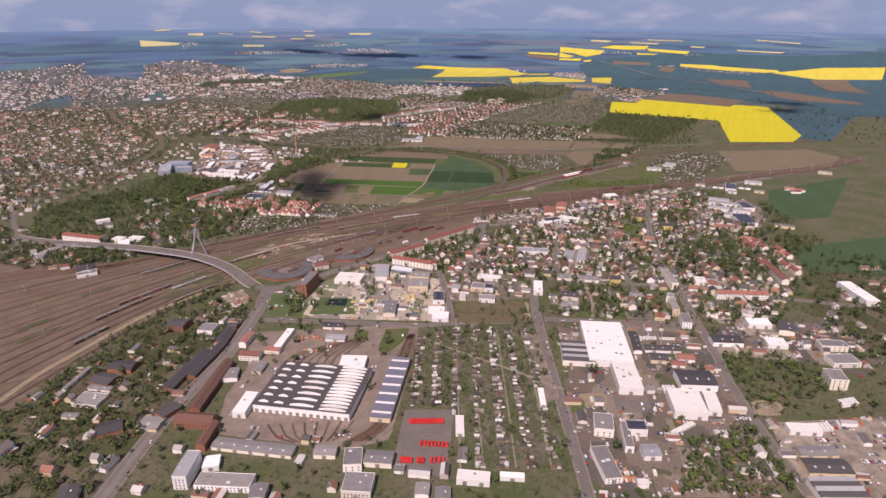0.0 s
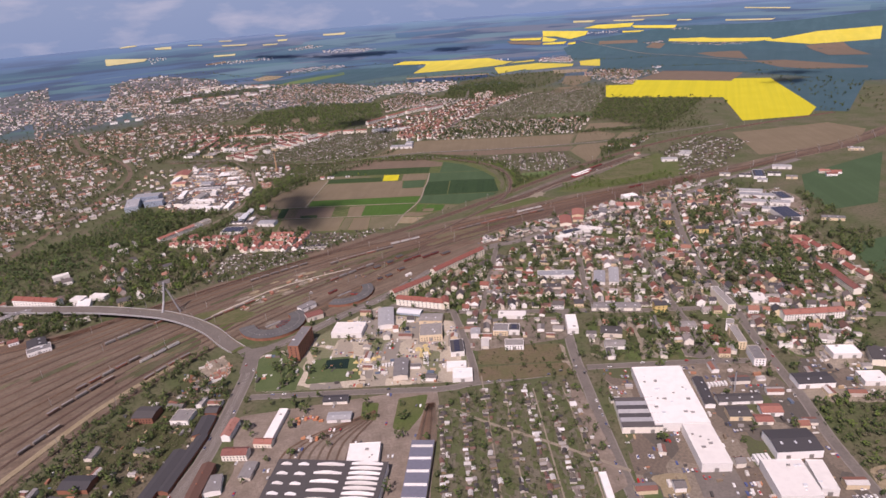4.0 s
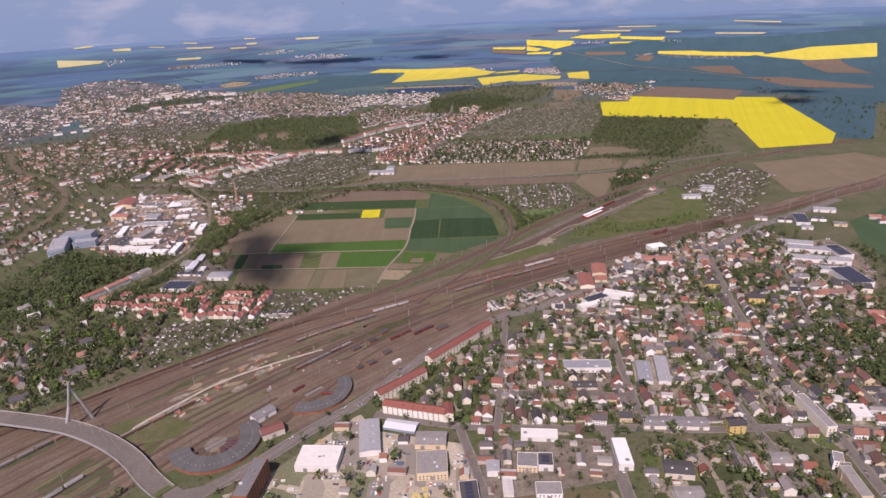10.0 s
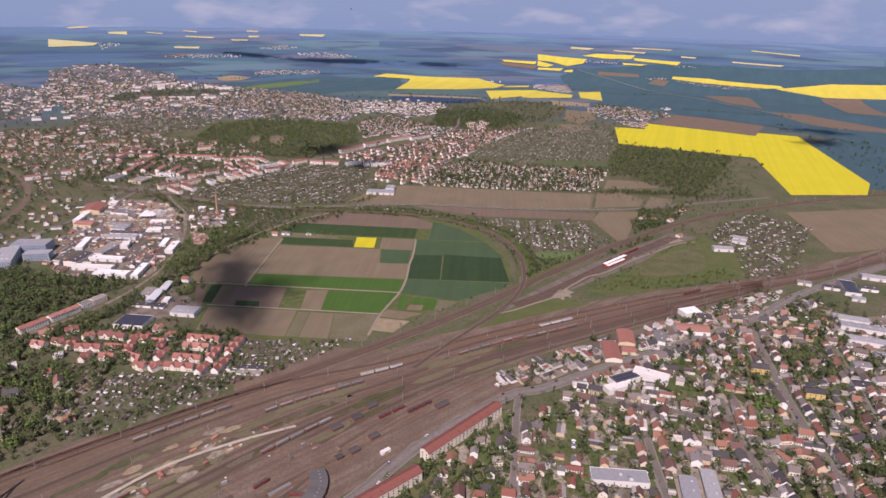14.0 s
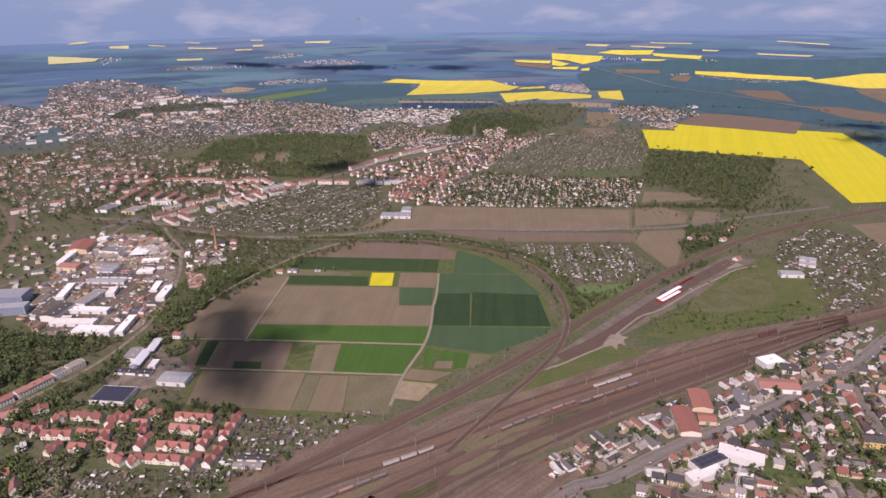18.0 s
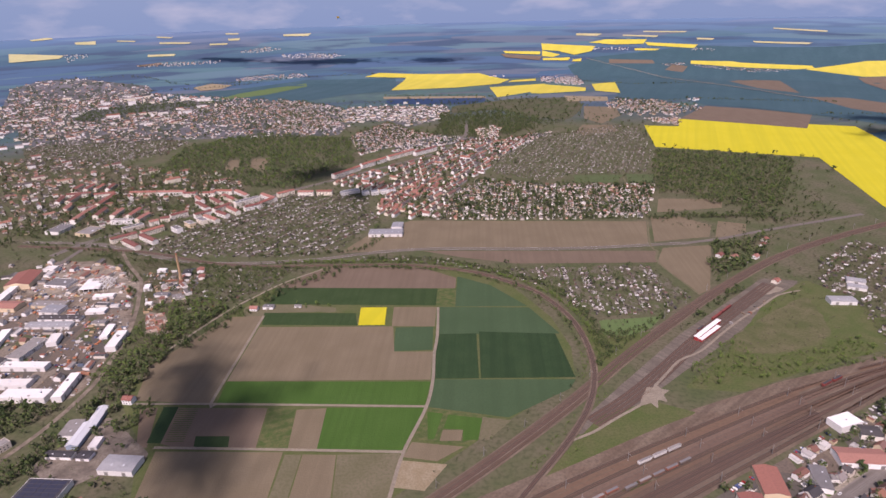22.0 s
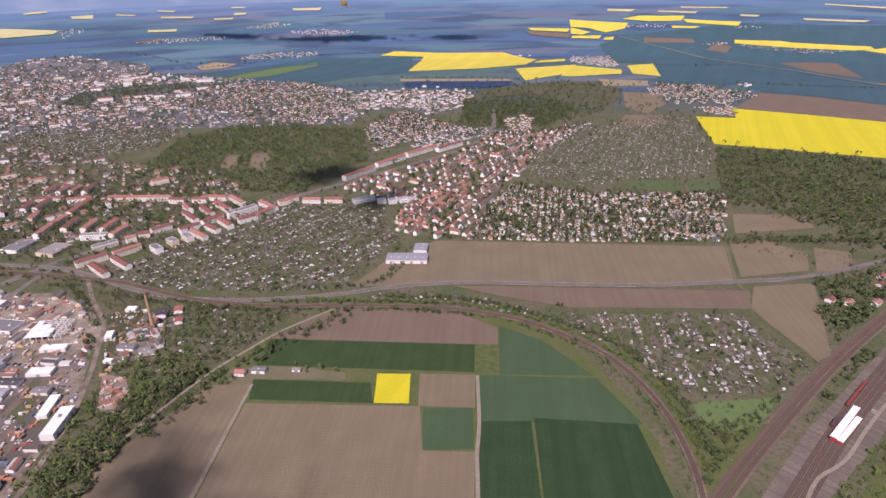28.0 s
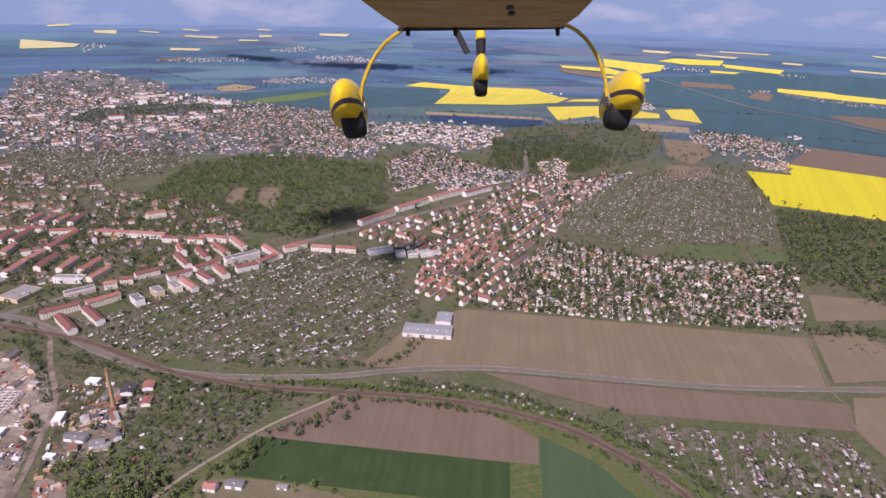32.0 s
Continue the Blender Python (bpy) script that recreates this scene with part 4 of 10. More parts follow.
sheet("crop_field", [(1692, 3354), (1740, 3238), (1798, 3052), (1768, 2922), (1583, 2710), (1490, 2826), (1468, 2901), (1500, 3150)], "green_pale_hazed", 0.65, "paler corn field, haze blue painted in", "field")
sheet("crop_field", [(1625, 3813), (1697, 3871), (1749, 3814), (1683, 3744)], "soil_red", 0.66, "reddish brown tilled field on the plain", "field")
sheet("crop_field", [(1440, 4072), (1638, 3972), (1625, 3920), (1416, 4016)], "soil_red", 0.67, "reddish brown tilled field on the plain", "field")
sheet("crop_field", [(1800, 3880), (1963, 3782), (1993, 3742), (2231, 3551), (2224, 3515), (2146, 3543), (1957, 3687), (1779, 3842)], "rape_half_hazed", 0.67, "bright yellow flowering rape field", "field")
sheet("crop_field", [(2180, 3523), (2455, 3473), (2704, 3320), (2575, 3165), (2311, 3316), (2253, 3407)], "rape_half_hazed", 0.69, "bright yellow flowering rape field", "field")
sheet("crop_field", [(1827, 2582), (1963, 2494), (1757, 2271), (1722, 2333)], "rape_half_hazed", 0.69, "bright yellow flowering rape field", "field")
sheet("crop_field", [(1176, 4424), (1443, 4278), (1397, 4217), (1293, 4201), (1228, 4287), (1152, 4330)], "rape_half_hazed", 0.70, "bright yellow flowering rape field", "field")
sheet("crop_field", [(1430, 4339), (1526, 4348), (1737, 4254), (1691, 4204), (1549, 4258)], "rape_half_hazed", 0.71, "bright yellow flowering rape field", "field")
sheet("crop_field", [(1708, 4220), (1938, 4065), (1898, 4030), (1706, 4172)], "rape_half_hazed", 0.72, "bright yellow flowering rape field", "field")
sheet("crop_field", [(1622, 4164), (1744, 4099), (1710, 4090), (1614, 4135)], "rape_half_hazed", 0.73, "bright yellow flowering rape field", "field")
sheet("crop_field", [(1149, 4322), (1224, 4233), (1172, 4211), (1124, 4243)], "rape_half_hazed", 0.74, "bright yellow flowering rape field", "field")
sheet("crop_field", [(1119, 4212), (1261, 4172), (1233, 4134), (1110, 4183)], "rape_half_hazed", 0.75, "bright yellow flowering rape field", "field")
sheet("crop_field", [(1264, 4139), (1312, 4137), (1291, 4097), (1248, 4112)], "rape_half_hazed", 0.75, "bright yellow flowering rape field", "field")
sheet("crop_field", [(1411, 4492), (1545, 4430), (1506, 4413), (1400, 4464)], "rape_hazed", 0.76, "distant rape field, yellow paled for haze", "field")
sheet("crop_field", [(1644, 4369), (1816, 4273), (1794, 4260), (1638, 4356)], "rape_hazed", 0.77, "distant rape field, yellow paled for haze", "field")
sheet("crop_field", [(1979, 4149), (2054, 4097), (2033, 4087), (1968, 4129)], "rape_hazed", 0.78, "distant rape field, yellow paled for haze", "field")
sheet("crop_field", [(2195, 3969), (2414, 3796), (2384, 3792), (2193, 3945)], "rape_hazed", 0.79, "distant rape field, yellow paled for haze", "field")
sheet("crop_field", [(1769, 4369), (1976, 4255), (1958, 4249), (1763, 4356)], "rape_hazed", 0.80, "distant rape field, yellow paled for haze", "field")
sheet("crop_field", [(2375, 4066), (2560, 3885), (2549, 3871), (2367, 4054)], "rape_hazed", 0.81, "distant rape field, yellow paled for haze", "field")
sheet("crop_field", [(-876, 3894), (-546, 4002), (-154, 4153), (299, 4109), (269, 3707), (44, 3668), (-133, 3541), (-515, 3677)], "green_hazed", 0.34, "wide dark green corn field, haze blue painted in", "field")
sheet("crop_field", [(146, 4155), (226, 4209), (440, 4144), (734, 4084), (851, 3908), (761, 3773), (548, 3718), (241, 3732), (352, 4100)], "rape_half_hazed", 0.82, "bright yellow flowering rape field", "field")
sheet("crop_field", [(690, 3676), (890, 3697), (969, 3706), (846, 3490), (653, 3380)], "rape_half_hazed", 0.83, "bright yellow flowering rape field", "field")
sheet("crop_field", [(812, 3444), (945, 3697), (1095, 3520), (1055, 3427), (849, 3418)], "rape_half_hazed", 0.84, "bright yellow flowering rape field", "field")
sheet("crop_field", [(1159, 3613), (1286, 3642), (1169, 3323), (1096, 3415)], "rape_half_hazed", 0.84, "bright yellow flowering rape field", "field")
sheet("crop_field", [(853, 3870), (979, 3887), (955, 3818), (810, 3809)], "rape_half_hazed", 0.85, "bright yellow flowering rape field", "field")
sheet("crop_field", [(915, 4346), (1124, 4243), (1091, 4189), (929, 4286)], "soil_red", 0.86, "reddish brown tilled field on the plain", "field")
sheet("crop_field", [(939, 4380), (1139, 4310), (1117, 4270), (945, 4346)], "rape_half_hazed", 0.87, "bright yellow flowering rape field", "field")
sheet("lake", [(190, 3424), (213, 3495), (600, 3384), (579, 3302), (495, 3255), (199, 3348)], "water", 0.88, "dark blue lake beside the fields", "lake")
sheet("ground_patch", [(192, 3554), (612, 3433), (606, 3383), (187, 3489)], "sand", 0.89, "pale sandy ground", "ground")
sheet("crop_field", [(-1626, 4432), (-1511, 4451), (-1379, 4463), (-1391, 4420), (-1569, 4339), (-1590, 4333)], "rape_hazed", 0.90, "distant rape field, yellow paled for haze", "field")
sheet("crop_field", [(-1593, 4622), (-1509, 4683), (-1489, 4660), (-1577, 4612)], "rape_hazed", 0.91, "distant rape field, yellow paled for haze", "field")
sheet("crop_field", [(-1378, 4635), (-1282, 4672), (-1270, 4627), (-1363, 4610)], "rape_hazed", 0.92, "distant rape field, yellow paled for haze", "field")
sheet("crop_field", [(-959, 4697), (-792, 4712), (-803, 4691), (-955, 4677)], "rape_hazed", 0.93, "distant rape field, yellow paled for haze", "field")
sheet("crop_field", [(-1180, 4696), (-1085, 4704), (-1088, 4689), (-1177, 4684)], "rape_hazed", 0.94, "distant rape field, yellow paled for haze", "field")
sheet("crop_field", [(-987, 4774), (-902, 4775), (-905, 4761), (-985, 4760)], "rape_hazed", 0.94, "distant rape field, yellow paled for haze", "field")
sheet("crop_field", [(-619, 4849), (-543, 4850), (-551, 4836), (-617, 4832)], "rape_hazed", 0.95, "distant rape field, yellow paled for haze", "field")
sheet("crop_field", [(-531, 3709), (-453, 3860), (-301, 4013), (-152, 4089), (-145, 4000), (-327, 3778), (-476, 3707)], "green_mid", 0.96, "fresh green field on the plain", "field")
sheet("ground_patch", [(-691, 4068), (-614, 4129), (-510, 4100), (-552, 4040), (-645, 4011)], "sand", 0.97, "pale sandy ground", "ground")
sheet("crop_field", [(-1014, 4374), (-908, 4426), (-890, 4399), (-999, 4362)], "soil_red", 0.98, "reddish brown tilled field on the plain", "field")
sheet("crop_field", [(-988, 4523), (-851, 4548), (-853, 4520), (-983, 4497)], "rape_hazed", 0.99, "distant rape field, yellow paled for haze", "field")
sheet("crop_field", [(-598, 4771), (-530, 4778), (-538, 4750), (-595, 4743)], "rape_hazed", 1.00, "distant rape field, yellow paled for haze", "field")
sheet("crop_field", [(-288, 4833), (-126, 4841), (-144, 4803), (-287, 4807)], "rape_hazed", 1.01, "distant rape field, yellow paled for haze", "field")
sheet("crop_field", [(-692, 4696), (-592, 4708), (-597, 4689), (-689, 4677)], "rape_hazed", 1.02, "distant rape field, yellow paled for haze", "field")
sheet("crop_field", [(2282, 3318), (2435, 3242), (2271, 2845), (2141, 2956)], "soil_red", 1.07, "reddish brown tilled field on the plain", "field")
sheet("crop_field", [(1788, 2997), (1906, 2936), (2013, 2548), (1973, 2504), (1795, 2610), (1754, 2732)], "soil_red", 1.09, "reddish brown tilled field on the plain", "field")

# ---- ground covers of the quarters ----
LAID = []
for zone, cover, text in ((ALLOT_SOUTH, "allotment", "patchy allotment garden ground"), (TOWN_MID, "garden", "green and brown house gardens"),
                          (TOWN_GARDENS, "garden", "green back gardens with lawns"), (ALLOT_FIELD, "allotment", "patchy allotment garden ground"),
                          (ALLOT_EAST, "allotment", "patchy allotment garden ground"), (ALLOT_NORTH, "allotment", "wide patchy allotment garden ground"),
                          (ALLOT_FAR, "allotment", "distant patchy allotment ground"), (ALLOT_WEST, "allotment", "distant patchy allotment ground"),
                          (YARD_WEST, "brown_yard", "dusty brown builders' yard"), (OLD_WORKS, "waste", "rough brown and green waste ground of the old works"), (SOUTHWEST, "waste", "rough waste ground by the street"), (EAST_EDGE, "waste", "rough gardens and lots at the eastern edge"), (GRAVEL_SITE, "rubble", "pale gravel heaps on a building site"), (KILN_SITE, "waste", "weedy dusty ground round the old kiln chimney"), (RUBBLE, "red_yard", "bare patch of reddish rubble"), (FARM, "grass_dry", "rough grass round the trial field huts"),
                          (ALLOT_RING, "allotment", "patchy allotment garden ground"), (ALLOT_STRIP, "allotment", "narrow strip of allotment gardens"), (CLEARINGS[0], "soil", "brown clearing in the wood"), (CLEARINGS[1], "soil", "brown clearing in the wood"), (TRADE_SOUTH, "trade", "worn grey concrete trade yard"),
                          (TRADE_EAST, "pale_yard", "pale gravel trade yard"), (TRADE_EAST2, "trade", "worn concrete trade yard"),
                          (DEPOT_YARD, "red_yard", "reddish paved tram depot yard"), (WORKS6, "works", "pale concrete works yard"),
                          (BRICK_SIDE, "garden", "green garden court behind the tenement row"), (TRADE_LAKE, "town_ground", "distant grey trade estate ground"), (TOWN_LAKE, "town_ground", "grey streets and gardens by the lake"), (HEATH, "land", "rough green heath by the lake"), (LAKE_MIX, "town_ground", "streets and gardens by the avenue"), (TOWN_EDGE, "town_ground", "grey streets and gardens of the western suburbs"), (LAKE_WEST, "town_ground", "grey streets and gardens west of the lake")):
    LAID.append(text)
    sheet("ground_cover", zone, cover, 0.04 + 0.003 * len(LAID), text, "ground")

# ---- roads ----
def road(pts, width, label, material="asphalt", z=0.22, kerbs=True, marks=False, tram=False, dual=False):
    line = smooth(pts)
    width *= 0.82
    z += 0.012 * len(KEEP)
    KEEP.append((line, width / 2))
    bm = bmesh.new()
    ribbon(bm, line, width / 2, -width / 2, z)
    ob = tagged(new("road", mesh_of("road", bm, M[material])), label, "road", kind="structure")
    if kerbs:
        for side in (1, -1):
            bm = bmesh.new()
            ribbon(bm, line, side * (width / 2 + 0.7) + 0.7, side * (width / 2 + 0.7) - 0.7, 0.0, 0.215)
            part("pavement", bm, M["paving"], ob)
    if dual:
        for d, h, stuff_, label_ in ((0, 0.8, "grass_dry", "grassy median strip"), (width / 2 - 0.5, 0.07, "white_line", ""), (0.5 - width / 2, 0.07, "white_line", "")):
            bm = bmesh.new()
            ribbon(bm, line, d + h, d - h, z + 0.02)
            part("median" if d == 0 else "edge_line", bm, M[stuff_], ob, label_)
    if tram:
        bm = bmesh.new()
        ribbon(bm, line, 2.9, -2.9, z + 0.015)
        part("tram_bed", bm, M["paving"], ob, "pale paved tram bed")
        for d in (2.2, 0.8, -0.8, -2.2):
            bm = bmesh.new()
            ribbon(bm, line, d + 0.13, d - 0.13, z + 0.03)
            part("tram_rail", bm, M["dark_roof"], ob)
    if marks:
        for k in range(0, len(line) - 1, 1):
            a, b = line[k], line[k + 1]
            m = (a + b) / 2
            bm = bmesh.new()
            box(bm, -1.6, 1.6, -0.08, 0.08, 0, 0.01)
            o = part("lane_mark", bm, M["white_line"], ob)
            o.matrix_basis = pose(m[0], m[1], z + 0.02, 0, 0, math.degrees(math.atan2(b[1] - a[1], b[0] - a[0])))
    return ob


road([(-184, 838), (-186, 787), (-190, 748), (-195, 705), (-203, 650), (-221, 589), (-238, 515), (-250, 432), (-262, 340)], 17, "wide street with tram tracks beside the depot", tram=True)
road([(-186, 836), (-135, 866), (-84, 907), (-20, 953), (54, 1024), (156, 1091), (204, 1102), (285, 1134), (409, 1176), (564, 1240), (683, 1304), (909, 1392)], 15,
     "main street along the railway", tram=True)
road([(-176, 744), (-54, 726), (33, 712), (73, 715), (191, 712)], 9, "narrow cross street beside the works")
road([(208, 850), (202, 826), (188, 744), (180, 668), (172, 587), (159, 430), (150, 330)], 11, "straight street past the allotments")
road([(193, 716), (300, 700), (393, 683)], 9, "cross street behind the long white hall")
road([(540, 1245), (523, 1193), (468, 1042), (430, 905), (421, 826), (409, 780), (397, 729), (385, 665), (375, 611), (361, 553), (350, 470), (342, 385)], 10, "long residential street")
road([(171, 1090), (160, 1060), (138, 983), (121, 924), (105, 874)], 7, "side street in the old quarter")
road([(68, 882), (72, 793), (71, 717)], 8, "street beside the works yard")
road([(-14, 922), (13, 909), (65, 884), (120, 868), (185, 853), (247, 839), (296, 825), (368, 812), (420, 800), (486, 774), (640, 715)], 9, "cross street through the housing quarter")
road([(292, 1040), (280, 999), (259, 911), (246, 843)], 7, "street between the school and the workshop")
road([(395, 1060), (388, 1040), (370, 967), (357, 891), (347, 829), (339, 751), (333, 690)], 7, "residential side street")
road([(112, 933), (174, 917), (239, 897), (257, 890)], 5, "narrow lane between the gardens")
road([(226, 1091), (295, 1059), (362, 1029), (395, 1018), (462, 1010)], 6, "residential cross street")
road([(312, 986), (370, 967), (418, 971), (447, 957)], 5, "narrow lane between the houses")
road([(609, 1152), (567, 1058), (522, 965), (500, 900), (470, 790)], 6, "residential side street")
road([(276, 815), (272, 764), (258, 716)], 5, "pale concrete lane past the arched sheds", "path", kerbs=False)
for lane in ([(77, 726), (72, 666), (67, 611), (60, 530), (52, 440)], [(96, 693), (91, 645), (86, 607), (80, 530), (73, 440)], [(126, 691), (121, 640), (117, 598), (111, 530), (102, 440)], [(156, 686), (153, 634), (149, 591), (143, 530), (134, 440)]):
    road(lane, 1.9, "narrow dirt path between allotments", "path", 0.2, kerbs=False)
road([(569, 1732), (398, 1749), (276, 1773), (151, 1803), (86, 1811), (21, 1811), (-68, 1804), (-200, 1818), (-306, 1861), (-421, 1943), (-483, 1975), (-600, 2010)], 13,
     "dual carriageway curving past the brown fields", kerbs=False, dual=True)
road([(-405, 1925), (-373, 1853), (-334, 1778), (-320, 1710), (-313, 1672), (-305, 1597), (-307, 1534), (-312, 1480), (-334, 1411), (-370, 1350), (-425, 1290)], 7, "dusty brown track beside the yard", "brown_yard", 0.2, kerbs=False)
road([(-420, 1700), (-321, 1683)], 9, "asphalt works road", kerbs=False)
road([(569, 1732), (640, 1738), (760, 1760), (960, 1790)], 11, "dual carriageway curving past the brown fields", kerbs=False)
road([(-522, 1925), (-471, 1992), (-367, 2069), (-240, 2136), (-126, 2224), (9, 2315), (260, 2497), (373, 2688), (420, 2900)], 12, "straight avenue between apartment rows")
road([(-730, 1480), (-640, 1560), (-520, 1790), (-470, 1960), (-421, 1943)], 11, "distant main road", kerbs=False)
for lane in ([(-47, 1764), (-106, 1724), (-143, 1688), (-185, 1640), (-255, 1530)], [(-131, 1618), (-150, 1520), (-169, 1422), (-164, 1419)],
             [(-253, 1438), (-169, 1421), (62, 1369)], [(86, 1473), (75, 1414), (60, 1366), (29, 1302), (10, 1245)], [(-213, 1358), (-84, 1329), (29, 1303)],
             [(36, 675), (75, 640), (125, 600), (176, 555)], [(110, 1590), (97, 1516), (86, 1473)]):
    road(lane, 4.5, "pale gravel farm track", "path", 0.2, kerbs=False)
for lane in ([(502, 1709), (480, 1663), (483, 1547)], [(552, 1846), (502, 1736), (502, 1709)], [(640, 2150), (600, 2010), (556, 1860)]):
    road(lane, 4, "dry farm lane between brown fields", "grass_dry", 0.2, kerbs=False)

# ---- railway ----
for pts_, half_ in (([(40, 1205), (170, 1246), (308, 1290), (449, 1322), (554, 1338)], 5),):
    road(pts_, half_ * 2, "grey gravel service strip beside the tracks", "ballast", 0.2, kerbs=False)
YARD = [(-760, 860), (-640, 985), (-560, 985), (-520, 955), (-446, 955), (-296, 1056), (-207, 1130), (-30, 1218), (40, 1205), (73, 1228), (170, 1258), (308, 1303), (449, 1334), (554, 1348), (661, 1370), (927, 1452), (1071, 1500), (1290, 1600), (1290, 1560), (1060, 1437), (927, 1403),
        (622, 1317), (451, 1256), (288, 1199), (162, 1150), (52, 1105), (-24, 1020), (-124, 926), (-189, 888), (-249, 860), (-330, 746), (-373, 639), (-405, 540), (-700, 470)]
sheet("railway_yard", YARD, "ballast", 0.07, "wide brown railway yard of old ballast and weeds", "railway")
UPPER = smooth([(-660, 785), (-446, 940), (-296, 1045), (-120, 1138), (40, 1182), (156, 1230), (336, 1285), (508, 1330), (661, 1356), (816, 1393), (927, 1440), (1071, 1487), (1268, 1575)], 20)
LOWER = smooth([(-440, 500), (-372, 660), (-308, 780), (-215, 890), (-100, 990), (30, 1092), (162, 1158), (288, 1205), (451, 1262), (622, 1323), (745, 1352), (927, 1412), (1060, 1448), (1240, 1530)], 20)


def resample(line, n):
    """The line as n even steps."""
    d = np.r_[0, np.cumsum(np.linalg.norm(np.diff(line, axis=0), axis=1))]
    t = np.linspace(0, d[-1], n)
    return np.stack([np.interp(t, d, line[:, k]) for k in range(2)], 1)


def track(line, label="railway track on brown ballast", z=0.12, bed=4.2, stone="track_bed"):
    bm = bmesh.new()
    ribbon(bm, line, bed / 2, -bed / 2, 0.0, z + 0.16)
    ob = tagged(new("railway_track", mesh_of("railway_track", bm, M[stone])), label, "railway track", "tracks of the yard", "structure")
    for d in (0.75, -0.75):
        bm = bmesh.new()
        ribbon(bm, line, d + 0.12, d - 0.12, z + 0.16, z + 0.36)
        part("rail", bm, M["rail_rust"], ob)
    return ob


up, lo = resample(UPPER, 90), resample(LOWER, 90)
for k in range(15):
    w = k / 14
    ln = up * (1 - w) + lo * w
    track(ln if k in (0, 4, 8, 11, 14) else ln[:62] if k % 2 else ln[:54], stone="rust_bed" if k in (4, 5, 6) else "dark_bed" if k in (10, 11, 12) else "track_bed")
for k in range(7):
    track(smooth([(-745, 800 + 9 * k), (-640, 868 + 8 * k), (-560, 905 + 7 * k), (-470, 935 + 2.2 * k), (-400, 975)], 20))
road([(-760, 1260), (-718, 1176), (-676, 1112), (-647, 1037), (-652, 985)], 12, "curved road down from the bridge", kerbs=False)
tagged(new("railway_bed", mesh_of("railway_bed", (lambda b: (ribbon(b, smooth([(-700, 1300), (-686, 1449), (-672, 1646), (-664, 1800), (-700, 1950), (-794, 2111), (-967, 2311), (-1104, 2578)], 40), 6, -6, 0.3), b)[1])(bmesh.new()), M["ballast"])), "distant curving railway bed on the city side", "railway", kind="structure")
KEEP.append((smooth([(-700, 1300), (-686, 1449), (-672, 1646), (-664, 1800), (-700, 1950), (-794, 2111), (-967, 2311), (-1104, 2578)], 40), 18))
R1 = smooth([(-465, 941), (-355, 1005), (-223, 1082), (-60, 1172), (37, 1228), (131, 1287), (225, 1352), (331, 1432), (527, 1562), (726, 1664), (1001, 1745), (1300, 1800)], 20)
bm = bmesh.new()
ribbon(bm, R1, 9, -9, 0.125)
tagged(new("railway_bed", mesh_of("railway_bed", bm, M["ballast"])), "brown ballast bed of the branch line", "railway", kind="structure")
KEEP.append((R1, 12))
for d, s in ((5.5, "track_bed"), (1, "dark_bed"), (-4.5, "track_bed")):
    track(offsets(R1, d), stone=s)
RING = smooth([(60, 1160), (124, 1224), (190, 1287), (236, 1344), (268, 1417), (280, 1513), (262, 1600), (226, 1652), (185, 1694), (134, 1724), (78, 1747), (19, 1761), (-48, 1774),
               (-133, 1790), (-232, 1826), (-351, 1899), (-444, 1937), (-600, 1990)], 14)
KEEP.append((RING, 6))
bm = bmesh.new()
ribbon(bm, RING, 4.2, -4.2, 0.0, 0.9)
tagged(new("railway_embankment", mesh_of("railway_embankment", bm, M["ballast"])), "curved brown railway embankment round the trial fields", "railway", kind="structure")
track(RING, "single curved railway track round the fields", 0.9, stone="dark_bed")

# ---- buildings ----
def gable(bm, w, d, h, rh, over=0.5, thick=0.35, slot=0):
    """A pitched roof of two slabs, its ridge along x."""
    a, y = w / 2 + over, d / 2 + over
    drop = rh * over / (d / 2)
    low, top = h - drop, h + rh
    pts = [(-y, low), (0, top), (y, low)]
    for (y0, z0), (y1, z1) in zip(pts, pts[1:]):
        v = [bm.verts.new(p) for p in ((-a, y0, z0), (a, y0, z0), (a, y1, z1), (-a, y1, z1),
                                       (-a, y0, z0 + thick), (a, y0, z0 + thick), (a, y1, z1 + thick), (-a, y1, z1 + thick))]
        for q in ((3, 2, 1, 0), (4, 5, 6, 7), (0, 1, 5, 4), (1, 2, 6, 5), (2, 3, 7, 6), (3, 0, 4, 7)):
            bm.faces.new([v[i] for i in q]).material_index = slot


def gable_walls(bm, w, d, h, rh):
    v = [bm.verts.new(p) for p in ((-w / 2, -d / 2, 0), (w / 2, -d / 2, 0), (w / 2, d / 2, 0), (-w / 2, d / 2, 0),
                                   (-w / 2, -d / 2, h), (w / 2, -d / 2, h), (w / 2, d / 2, h), (-w / 2, d / 2, h), (-w / 2, 0, h + rh), (w / 2, 0, h + rh))]
    for q in ((0, 1, 5, 4), (2, 3, 7, 6), (1, 2, 6, 9, 5), (3, 0, 4, 8, 7)):
        bm.faces.new([v[i] for i in q])


def window_row(bm, w, d, h, step=3.0, storey=2.9, sides=(1, -1), slot=1):
    """Dark panes set a little proud of both long walls."""
    for s in range(max(1, int(h // storey))):
        z = 0.9 + s * storey
        n = max(1, int((w - 1.5) // step))
        for i in range(n):
            x = (i - (n - 1) / 2) * step
            for q in sides:
                y = q * d / 2
                box(bm, x - 0.6, x + 0.6, min(y, y + q * 0.05), max(y, y + q * 0.05), z, z + 1.4, slot)


